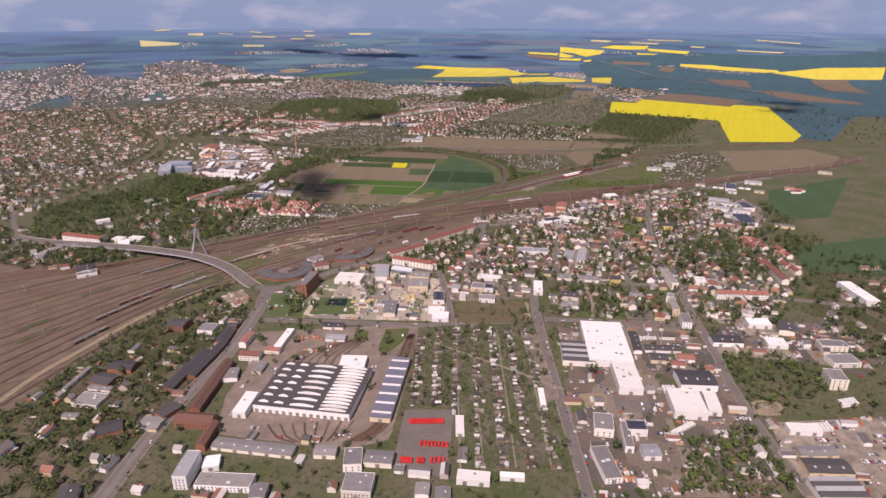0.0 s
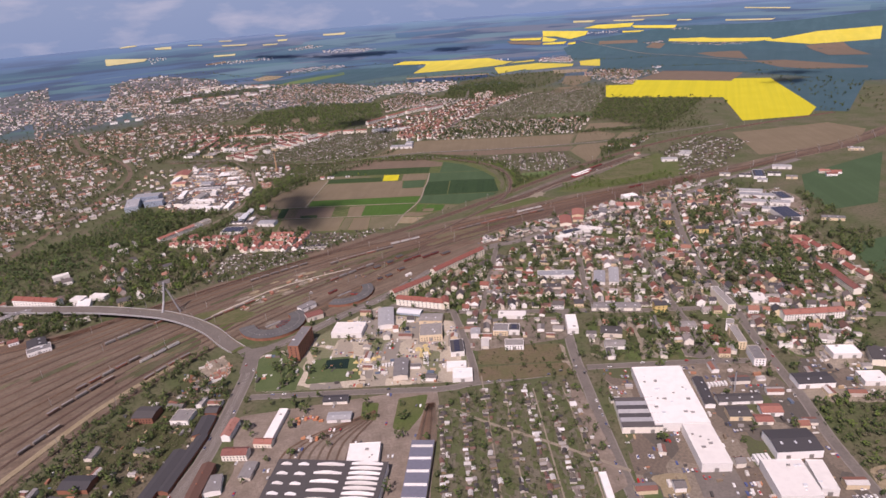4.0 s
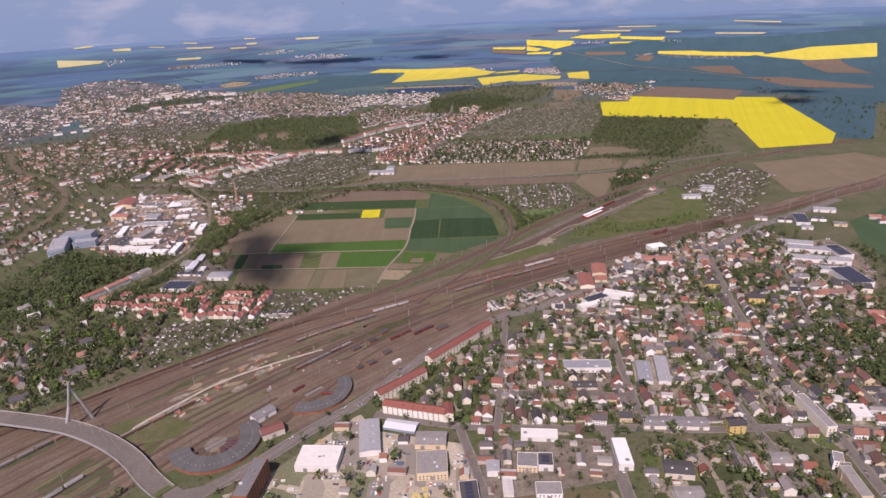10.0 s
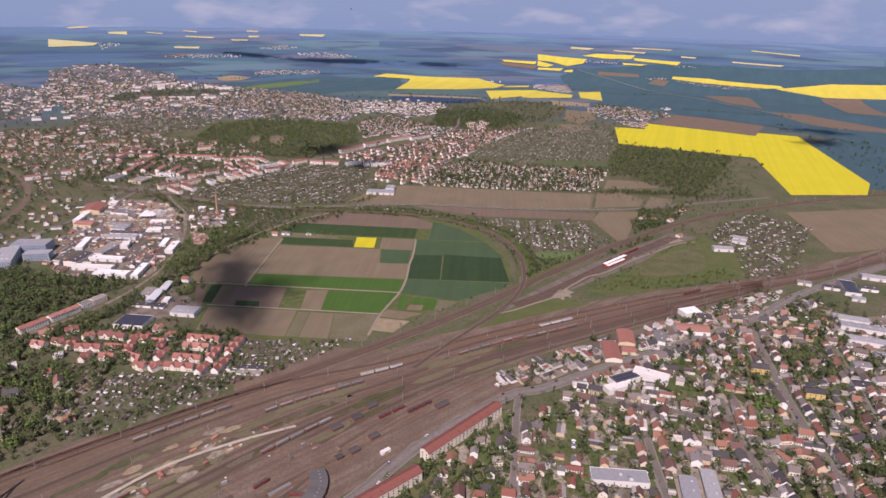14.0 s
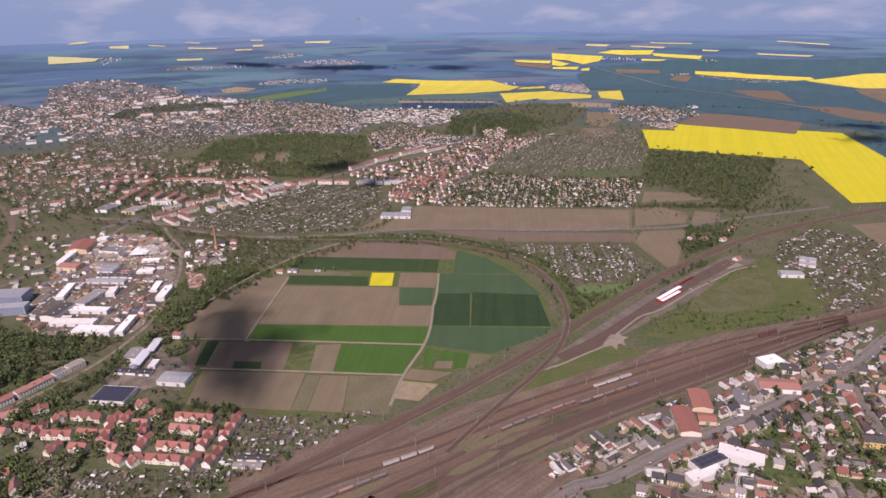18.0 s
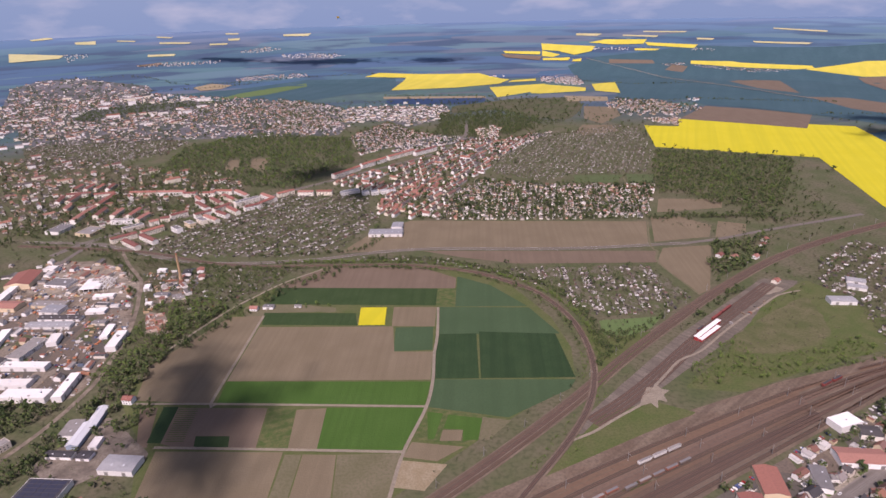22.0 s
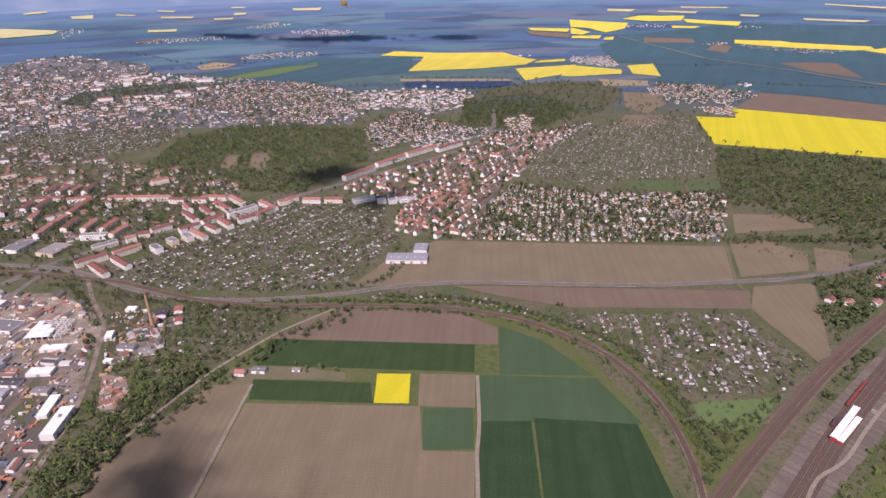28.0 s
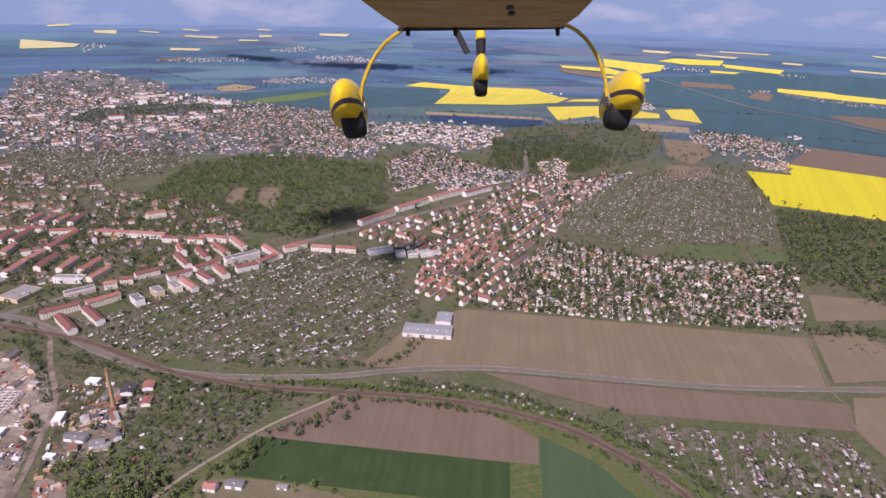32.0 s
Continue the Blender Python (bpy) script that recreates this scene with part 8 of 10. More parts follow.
rng = np.random.default_rng(11)
HOUSES = [house_kind(10, 8.5, 5.0, 3.6, label="rendered detached house with a pitched tiled roof"), house_kind(12, 9, 5.5, 3.8, label="wide rendered house with a pitched tiled roof"),
          house_kind(9, 8, 3.4, 3.8, label="small rendered house with a steep tiled roof"), house_kind(14, 10, 6.2, 3.6, label="large two-storey house with a tiled roof"),
          house_kind(8, 7.5, 5.6, 2.8, label="narrow rendered house with a tiled roof"), house_kind(16, 7, 3.2, 1.6, label="low outbuilding with a shallow tiled roof")]
def frontage(line, half, rng):
    """Houses in rows along both sides of a street: places and turns."""
    out = []
    for side in (1, -1):
        ln = offsets(smooth(line, 4), side * (half + rng.uniform(7.0, 8.5)))
        d = np.r_[0, np.cumsum(np.linalg.norm(np.diff(ln, axis=0), axis=1))]
        at = rng.uniform(2, 10)
        while at < d[-1] - 4:
            x, y = (np.interp(at, d, ln[:, i]) for i in (0, 1))
            u, v = (np.interp(at + 3, d, ln[:, i]) - np.interp(at - 3, d, ln[:, i]) for i in (0, 1))
            if rng.random() < 0.9:
                out.append((x, y, math.degrees(math.atan2(v, u)) + rng.choice([0, 0, 0, 90])))
            at += rng.uniform(12, 16.5)
    return out


def apart(spots, gap):
    """The spots that keep a gap from all earlier ones."""
    kept = []
    for p in spots:
        if all((p[0] - q[0]) ** 2 + (p[1] - q[1]) ** 2 > gap * gap for q in kept[-400:]):
            kept.append(p)
    return kept


TOWN_STREETS = (([(171, 1090), (160, 1060), (138, 983), (121, 924), (105, 874)], 3.5), ([(65, 884), (120, 868), (185, 853), (247, 839), (296, 825), (368, 812), (420, 800), (486, 774), (560, 745)], 4.5),
                ([(292, 1040), (280, 999), (259, 911), (246, 843)], 3.5), ([(395, 1060), (388, 1040), (370, 967), (357, 891), (347, 829)], 3.5), ([(112, 933), (174, 917), (239, 897)], 2.5),
                ([(226, 1091), (295, 1059), (362, 1029), (395, 1018), (462, 1010)], 3), ([(312, 986), (370, 967), (418, 971), (447, 957)], 2.5), ([(609, 1152), (567, 1058), (522, 965), (500, 900), (470, 790)], 3),
                ([(540, 1245), (523, 1193), (468, 1042), (430, 905), (421, 826)], 5), ([(54, 1024), (156, 1091), (204, 1102), (285, 1134), (409, 1176), (540, 1230)], 7),
                ([(430, 1180), (412, 1100), (395, 1060)], 3), ([(468, 1042), (520, 1060), (567, 1058), (640, 1050)], 3), ([(445, 955), (522, 965), (600, 960)], 3), ([(300, 1140), (292, 1040)], 3), ([(520, 1185), (600, 1150), (650, 1120)], 3), ([(430, 905), (500, 900), (570, 890)], 3))
rows = [q for line, half in TOWN_STREETS for q in frontage(line, half, rng)]
rows += [(x, y, a) for (x, y), a in zip(spread(TOWN_MID, 27, 29, 70, 5, rng), rng.choice([70, -20], 2000)) if rng.random() < 0.6]
rows = np.array(apart(rows, 11.5))
rows = rows[clear(rows[:, :2], 2.6, 1.5, 8) & inside(rows[:, :2], TOWN_MID)]
order = np.argsort(np.hypot(rows[:, 0] - 220, rows[:, 1] - 900))
spots, rest = rows[order[:300]], rows[order[300:]]
place_all(HOUSES, spots[:, :2], spots[:, 2] + rng.normal(0, 2, len(spots)), rng, "houses of the old quarter")
spots = spots[:, :2]
more = np.concatenate([spread(TOWN_GARDENS, 26, 30, 80, 4, rng), spread(BRICK_SIDE, 19, 20, 60, 3, rng)])
more = more[clear(more, 5, 3, 9)]
place_all(HOUSES, more, rng.choice([75, -15], len(more)) + rng.normal(0, 4, len(more)), rng, "houses in the gardens")
HOUSE_SPOTS = np.concatenate([spots, more])
drop(HOUSES)
RED = [house_kind(14, 9, 5, 3.8, "white_wall", "red_roof", "terrace_house", "white terrace house with a red tiled roof"), house_kind(20, 9, 5, 3.8, "white_wall", "red_roof", "terrace_house", "long white terrace house with a red tiled roof"),
       house_kind(11, 9, 5, 4.2, "white_wall", "red_roof", "terrace_house", "white end house with a steep red roof")]
ESTATE = [(-385, 1310), (-265, 1297), (-152, 1262), (-141, 1205), (-162, 1175), (-290, 1204), (-390, 1262)]
ew = spread(ESTATE_WHITE, 21, 22, 52, 2, rng)
place_all(RED, ew, rng.choice([52, 52, -38], len(ew)), rng, "white estate by the allotments")
drop(RED)
HOUSE_SPOTS = np.concatenate([HOUSE_SPOTS, ew])


def shed_kind(w, d, h, rh, wall, roof, label):
    ob = base("garden_shed", 0, 0, 0, 0, label, "shed")
    bm = bmesh.new()
    gable_walls(bm, w, d, h, rh)
    part("wall", bm, M[wall], ob)
    bm = bmesh.new()
    gable(bm, w, d, h, rh, 0.3, 0.15)
    part("roof", bm, M[roof], ob)
    return ob


M["shed_wall"] = by_object("shed_boards", [(0.30, 0.22, 0.14), (0.50, 0.47, 0.42), (0.22, 0.17, 0.12), (0.66, 0.64, 0.60)], 0.9, 0.4)
M["shed_roof"] = by_object("shed_roofing", [(0.10, 0.09, 0.085), (0.50, 0.49, 0.47), (0.20, 0.17, 0.15), (0.12, 0.10, 0.09), (0.30, 0.28, 0.26), (0.07, 0.065, 0.065), (0.60, 0.60, 0.59), (0.18, 0.10, 0.08), (0.09, 0.08, 0.075), (0.16, 0.14, 0.12)], 0.8, 0.4)
SHEDS = [shed_kind(4.5, 3.4, 2.3, 0.9, "shed_wall", "shed_roof", "small wooden allotment shed with a felt roof"), shed_kind(6, 4, 2.4, 1.1, "shed_wall", "shed_roof", "allotment summer house with a pitched roof"),
         shed_kind(3.2, 2.6, 2.1, 0.5, "shed_wall", "shed_roof", "tiny allotment tool shed")]
sp = spread(ALLOT_SOUTH, 6.0, 22, 84, 1.2, rng)
sp = np.concatenate([sp, (sp + rng.normal(0, 1.2, sp.shape) + (5.2, 0.4))[::2]])
sp = sp[clear(sp, 2, 1, 4) & inside(sp, ALLOT_SOUTH)]
sp = sp[rng.permutation(len(sp))]
sp, sp_rest = sp[:220], sp[220:]
place_all(SHEDS, sp, rng.choice([84, -6], len(sp)) + rng.normal(0, 6, len(sp)), rng, "allotment sheds")
drop(SHEDS)

# ---- houses and sheds farther off, joined by the quarter ----
def template(w, d, h, rh, over=0.4, chimney=True, panes=True):
    bm = bmesh.new()
    gable_walls(bm, w, d, h, rh)
    gable(bm, w, d, h, rh, over, 0.25, 1)
    if panes:
        window_row(bm, w, d, h, 2.8, 2.9, slot=2)
    if chimney:
        box(bm, 0.8, 1.6, 0.2, 1.0, h + rh * 0.5, h + rh + 0.9, 1)
    bmesh.ops.triangulate(bm, faces=bm.faces[:])
    v = np.array([q.co for q in bm.verts])
    f = np.array([[q.index for q in t.verts] for t in (bm.verts.index_update(), bm.faces)[1]])
    s = np.array([t.material_index for t in bm.faces])
    bm.free()
    return v, f, s


def joined(name, temps, spots, turns, scales, mats, label, cat, rng, zs=None):
    """Many like pieces in one mesh: each spot takes one of the templates."""
    V, F, S, at = [], [], [], 0
    pick = rng.integers(len(temps), size=len(spots))
    for k, (v, f, s) in enumerate(temps):
        m = np.flatnonzero(pick == k)
        if not len(m):
            continue
        a = np.radians(turns[m])
        c, sn = np.cos(a)[:, None], np.sin(a)[:, None]
        sc = scales[m]
        x = (v[None, :, 0] * c - v[None, :, 1] * sn) * sc[:, :1] + spots[m, :1]
        y = (v[None, :, 0] * sn + v[None, :, 1] * c) * sc[:, :1] + spots[m, 1:2]
        z = v[None, :, 2] * sc[:, 1:2] + (0 if zs is None else zs[m][:, None])
        V.append(np.stack([x, y, z + np.zeros_like(x)], 2).reshape(-1, 3))
        F.append((f[None] + (np.arange(len(m)) * len(v))[:, None, None] + at).reshape(-1, 3))
        S.append(np.tile(s, len(m)))
        at += len(m) * len(v)
    if not V:
        return None
    return tagged(new(name, np_mesh(name, np.concatenate(V), np.concatenate(F), np.concatenate(S), mats)), label, cat, kind="stuff")


HT = [template(10, 8.5, 5, 3.6), template(13, 9, 5.5, 3.8), template(9, 8, 3.6, 3.6), template(16, 9.5, 7, 3.8)]
HF = [template(10, 8.5, 5, 3.6, panes=False), template(13, 9, 5.5, 3.8, panes=False), template(9, 8, 3.6, 3.6, panes=False), template(16, 9.5, 7, 3.8, panes=False)]
BT = [template(30, 11, 10, 3.5, panes=False), template(22, 11, 9, 3.5, panes=False), template(40, 12, 11, 3.5, panes=False)]
ST = [template(4.5, 3.4, 2.3, 0.9, 0.3, False, False), template(6, 4, 2.4, 1.1, 0.3, False, False), template(3.2, 2.6, 2.1, 0.5, 0.3, False, False)]
M["i_mixed"] = by_object("faded_mixed_roofs", [(0.28, 0.16, 0.13), (0.34, 0.31, 0.29), (0.20, 0.13, 0.115), (0.50, 0.47, 0.45), (0.14, 0.125, 0.12), (0.30, 0.20, 0.17), (0.24, 0.22, 0.21), (0.33, 0.17, 0.13)], 0.85, 0.4, True)
WM = [M["i_white"], M["i_red"], M["glass"]]
HM = [M["i_wall"], M["i_roof"], M["glass"]]
SM = [M["i_shed"], M["i_shed"], M["glass"]]


def quarter(name, temps, poly, along, across, turn, jitter, keep, mats, label, cat, alt=0.3, size=8, grow=1.0):
    r = np.random.default_rng(len(name) * 7 + int(abs(poly[0][0])))
    p = spread(poly, along, across, turn, jitter, r)
    p = p[clear(p, 3, 2, size)]
    p = p[r.random(len(p)) < keep]
    for lawn in LAWNS:
        p = p[~inside(p, lawn)]
    t = turn + np.where(r.random(len(p)) < alt, 90, 0) + r.normal(0, 3, len(p))
    sc = np.stack([r.uniform(0.85, 1.2, len(p)), r.uniform(0.85, 1.25, len(p))], 1)
    zs = np.array([rise(x, y) for x, y in p])
    joined(name, temps, p, t, sc * grow, mats, label, cat, r, zs)
    return p


rg = np.random.default_rng(4)
if len(rest):
    joined("housing_quarter", HT, rest[:, :2], rest[:, 2] + rg.normal(0, 2, len(rest)), np.ones((len(rest), 2)), HM, "rest of the old quarter's mixed houses", "houses", rg)
GM = [M["i_wall"], M["i_grey"], M["glass"]]
for poly, turn, gap, keep in ((TOWN_MID, 70, 15, 0.5), (TRADE_SOUTH, -8, 22, 0.5), (TRADE_EAST, -8, 22, 0.5), (TRADE_EAST2, -8, 20, 0.6), (WORKS6, -12, 20, 0.45), (OLD_WORKS, -12, 24, 0.45), (TOWN_RAIL, 20, 13, 0.8), (TOWN_GARDENS, 75, 17, 0.5), (YARD_WEST, -12, 24, 0.5), (SOUTHWEST, -14, 22, 0.3), (EAST_EDGE, -8, 26, 0.35), ([(80, 856), (200, 834), (192, 780), (74, 778)], -14, 17, 0.7), (PARKN, 25, 26, 0.25),
                              ([(-640, 1560), (-520, 1560), (-500, 1900), (-640, 1900)], 10, 24, 0.6), ([(-290, 1802), (-242, 1750), (-248, 1700), (-300, 1690)], 30, 13, 0.6), ([(-185, 530), (-20, 500), (150, 420), (150, 330), (-230, 330), (-235, 440)], -12, 24, 0.5)):
    quarter("outbuildings", [template(11, 7, 3.2, 0.7, 0.25, False, False), template(7, 5, 2.8, 0.5, 0.25, False, False), template(16, 8, 4.0, 1.0, 0.25, False, False), template(8, 8, 4.5, 2.4, 0.3, True, False)], poly, gap, gap * 1.1, turn, gap * 0.2, keep, GM, "low grey-roofed outbuildings and garages", "outbuildings", 0.5, 7)
TR = [template(24, 9, 6, 3.6, panes=False), template(32, 9, 6.5, 3.6, panes=False), template(18, 9, 6, 3.8, panes=False)]
far_spots = [quarter("terrace_rows", TR, TOWN_NW, 27, 18.5, 52, 1.4, 0.88, WM, "long rows of white terraces with red roofs", "houses", 0.08, 10, 0.82),
             quarter("housing_quarter", HF, TOWN_NORTH, 6.8, 12.5, 72, 1.8, 0.72, [M["i_wall"], M["i_mixed"], M["glass"]], "dense quarter of small red-roofed houses", "houses", 0.45, 5, 0.47),
             quarter("outbuildings", HT[2:3] + ST, TOWN_NORTH, 7, 12, 72, 3.2, 0.55, GM, "garages and sheds between the small houses", "outbuildings", 0.45, 4, 0.85),
             quarter("terrace_rows", TR, [(-60, 2250), (60, 2330), (200, 2440), (300, 2560), (336, 2614), (169, 2360), (147, 2193), (78, 2101), (50, 2160)], 29, 21, 52, 1.6, 0.85, WM, "rows of white terraces beside the avenue", "houses", 0.08, 10, 0.82),
             quarter("housing_quarter", HF, VILLAGE, 15, 19, 20, 5, 0.6, HM, "distant village houses among the fields", "houses", grow=0.55),
             quarter("housing_quarter", HF, TOWN_LAKE, 9.5, 15, 40, 2.5, 0.75, WM, "distant white and red houses", "houses", grow=0.5),
             quarter("housing_quarter", HF, LAKE_MIX, 10, 15, 30, 3, 0.65, [M["i_white"], M["i_mixed"], M["glass"]], "distant mixed houses by the avenue", "houses", grow=0.5),
             quarter("housing_quarter", HF, TOWN_EDGE, 22, 28, 20, 8, 0.5, [M["i_white"], M["i_mixed"], M["glass"]], "spread-out houses of the western suburbs", "houses", grow=0.8),
             quarter("housing_quarter", HF, LAKE_WEST, 13, 18, 20, 4, 0.65, [M["i_white"], M["i_mixed"], M["glass"]], "distant small houses west of the lake", "houses", grow=0.5),
             quarter("housing_quarter", HF, LAKE_VILLAGE, 11, 15, 20, 3, 0.6, WM, "distant houses in a clearing of the wood", "houses", grow=0.5),
             quarter("housing_quarter", HF, TOWN_FAR, 17, 22, 15, 6, 0.6, HM, "distant town of small houses among trees", "houses", grow=0.6),
             quarter("apartment_quarter", BT, [(-1250, 3900), (-831, 3960), (-420, 3640), (-560, 3330), (-900, 3330)], 52, 60, 15, 14, 0.5, [M["i_white"], M["i_grey"], M["glass"]], "distant pale apartment blocks in the town", "apartments", 0.35),
             quarter("housing_quarter", HF, CITY_WEST, 17, 22, 30, 5, 0.6, HM, "dense distant town houses with red roofs", "houses", grow=0.66),
             quarter("housing_quarter", HF, CITY_SOUTH, 19, 23, 35, 5, 0.6, GM, "dense town houses beyond the wood", "houses", grow=0.8),
             quarter("housing_quarter", HT, PARK_WEST, 24, 28, 30, 6, 0.25, GM, "houses and sheds among the trees", "houses"),
             quarter("housing_quarter", HT, SOUTHWEST, 26, 30, -15, 6, 0.4, HM, "scattered old town houses", "houses"),
             quarter("housing_quarter", HT, PARKN, 30, 34, 20, 8, 0.22, HM, "scattered houses among trees behind the railway", "houses")]
quarter("apartment_quarter", BT, [(-1500, 3300), (-700, 3700), (-500, 3100), (-1050, 2850)], 52, 44, 20, 14, 0.6, [M["i_white"], M["i_grey"], M["glass"]], "distant pale apartment blocks", "apartment houses", size=20, grow=0.65)
quarter("apartment_quarter", BT, CITY_WEST, 75, 70, 30, 18, 0.45, WM, "distant apartment rows with red roofs", "apartment houses", size=20, grow=0.78)
quarter("trade_quarter", BT, TRADE_LAKE, 27, 24, 20, 6, 0.5, [M["i_wall"], M["i_grey"], M["glass"]], "distant pale trade halls", "halls", size=12, grow=0.45)
quarter("housing_quarter", HF, TRADE_LAKE, 15, 20, 20, 4, 0.5, GM, "low workshops between the trade halls", "workshops", 0.4, 5, 0.55)
def shed_rows(poly, turn, lane, along, keep, grow, label="long rows of small allotment sheds along the lanes"):
    """Sheds crowd on both sides of parallel lanes, with gardens between."""
    r = np.random.default_rng(int(abs(poly[0][0]) + lane * 10))
    sets = []
    a = math.radians(turn)
    side_ = np.array((-math.sin(a), math.cos(a)))
    for off, k in ((-0.13, 0.9), (0.0, 0.5), (0.13, 0.9), (0.35, 0.14), (0.6, 0.14)):
        p = spread(poly, along, lane, turn, along * 0.35, np.random.default_rng(5)) + side_ * lane * off + r.normal(0, 0.9, (1, 2))
        p = p + r.normal(0, 0.8, p.shape)
        lump = 0.75 + 0.5 * np.sin(p[:, 0] * 0.061 + 2) * np.sin(p[:, 1] * 0.053)
        sets.append(p[r.random(len(p)) < keep * k * lump])
    p = np.concatenate(sets)
    p = p[clear(p, 3, 1, 3) & inside(p, poly)]
    t = turn + np.where(r.random(len(p)) < 0.45, 90, 0) + r.normal(0, 5, len(p))
    sc = np.stack([r.uniform(0.6, 1.15, len(p)), r.uniform(0.8, 1.15, len(p))], 1) * grow
    joined("allotment_sheds", ST, p, t, sc, SM, label, "sheds", r, np.array([rise(x, y) for x, y in p]))
    return p


for poly, turn, lane, along, keep, grow in ((ALLOT_FIELD, -12, 17, 5.5, 0.75, 0.8), (ALLOT_EAST, 78, 33, 3.7, 0.95, 0.85), (ALLOT_NORTH, 44, 25, 3.9, 0.85, 0.78), (ALLOT_FAR, 60, 14, 4.6, 0.7, 0.55), (ALLOT_WEST, 30, 22, 6.0, 0.8, 0.85),
                                            (ALLOT_RING, 40, 20, 7.0, 0.4, 0.8), (ALLOT_STRIP, -40, 14, 6.0, 0.7, 0.8), (ALLOT_YARD, -20, 17, 5.5, 0.75, 0.8), (ALLOT_EAST2, 30, 22, 5.5, 0.8, 0.9)):
    far_spots.append(shed_rows(poly, turn, lane, along, keep, grow))
if len(sp_rest):
    joined("allotment_sheds", ST, sp_rest, rg.choice([84, -6], len(sp_rest)) + rg.normal(0, 6, len(sp_rest)), np.ones((len(sp_rest), 2)), SM, "more small sheds of the allotments", "sheds", rg)

# goods, skips, scrap and timber lying about in the yards
CL = []
for w, d, h in ((2.4, 1.6, 1.2), (4.5, 1.4, 0.9), (6.0, 2.4, 2.5), (1.4, 1.2, 1.5)):
    bm = bmesh.new()
    box(bm, -w / 2, w / 2, -d / 2, d / 2, 0, h)
    bmesh.ops.triangulate(bm, faces=bm.faces[:])
    bm.verts.index_update()
    CL.append((np.array([q.co for q in bm.verts]), np.array([[q.index for q in f.verts] for f in bm.faces]), np.zeros(len(bm.faces), int)))
    bm.free()
M["i_goods"] = by_object("goods_and_scrap", [(0.62, 0.60, 0.56), (0.30, 0.14, 0.09), (0.16, 0.14, 0.12), (0.45, 0.33, 0.2), (0.08, 0.075, 0.07), (0.40, 0.20, 0.12), (0.34, 0.32, 0.30), (0.70, 0.69, 0.66), (0.12, 0.16, 0.22), (0.22, 0.17, 0.12)], 0.8, 0.4, True)
M["i_brick"] = by_object("stacked_brick_and_tile", [(0.38, 0.17, 0.12), (0.44, 0.23, 0.15), (0.30, 0.14, 0.11), (0.52, 0.42, 0.34), (0.58, 0.55, 0.5)], 0.85, 0.4, True)
SITE = [(-421, 1749), (-488, 1877), (-422, 1870), (-380, 1834), (-350, 1780), (-348, 1742)]


def clutter(poly, gap, keep, material, turn, label):
    r = np.random.default_rng(int(abs(poly[0][0]) * 3 + gap * 7))
    p = spread(poly, gap, gap * 1.3, turn, gap * 0.4, r)
    lump = np.sin(p[:, 0] * 0.17 + 1) * np.sin(p[:, 1] * 0.15 + 0.5) + r.normal(0, 0.35, len(p))
    p = p[(lump > np.quantile(lump, 1 - keep)) & clear(p, 1, 0.6, 3)]
    joined("yard_goods", CL, p, turn + np.where(r.random(len(p)) < 0.4, 90, 0) + r.normal(0, 5, len(p)), np.stack([r.uniform(0.6, 1.3, len(p)), r.uniform(0.6, 1.2, len(p))], 1), [M[material]], label, "goods", r)


clutter(YARD_WEST, 4.6, 0.3, "i_goods", -12, "goods, skips and timber in the builders' yard")
clutter(YARD_WEST, 7.0, 0.12, "i_brick", -12, "stacked bricks and tiles in the builders' yard")
clutter(SITE, 5.0, 0.4, "i_brick", -3, "stacked bricks and formwork on the building site")
clutter(KILN_SITE, 3.6, 0.45, "i_goods", 8, "scrap and goods round the old kiln")
clutter(RUBBLE, 3.2, 0.7, "i_brick", 20, "heaped brick rubble and scrap in the wood")
clutter([(-205, 1640), (-190, 1655), (-240, 1700), (-285, 1700), (-262, 1672)], 7, 0.3, "i_goods", 20, "garden clutter at the wood's edge")
clutter([(-315, 1198), (-295, 1198), (-295, 1160), (-307, 1138), (-300, 1101), (-323, 1097), (-321, 1134)], 5, 0.4, "i_goods", 60, "slabs and planters on the pale terraces")
clutter(GRAVEL_SITE, 3.0, 0.5, "i_brick", 20, "heaped bricks on the building site")
clutter([(-261, 811), (-238, 802), (-210, 778), (-206, 750), (-234, 765), (-254, 751)], 3.4, 0.55, "i_goods", 35, "white debris and scrap beside the building site")
clutter([(-136, 994), (-59, 1048), (-22, 1021), (-69, 990), (-105, 962)], 5, 0.3, "i_goods", 35, "sleepers and scrap by the roundhouse")
clutter([(-243, 962), (-203, 1005), (-145, 1059), (-97, 1072), (-108, 1052), (-150, 1018), (-182, 984), (-212, 957)], 5, 0.3, "i_brick", 40, "old sleepers and spoil beside the white road")
clutter(OLD_WORKS, 6.0, 0.22, "i_goods", -12, "scrap and goods at the old works")
clutter(WORKS6, 5.0, 0.22, "i_goods", -12, "goods and skips in the works yard")
clutter(TRADE_SOUTH, 5.2, 0.2, "i_goods", -8, "goods and skips in the trade yard")
clutter(TRADE_EAST2, 5.2, 0.25, "i_goods", -8, "goods and skips in the trade yard")
clutter([(470, 1462), (520, 1492), (600, 1535), (592, 1524), (530, 1489), (480, 1458)], 5, 0.4, "i_goods", 30, "goods beside the station road")

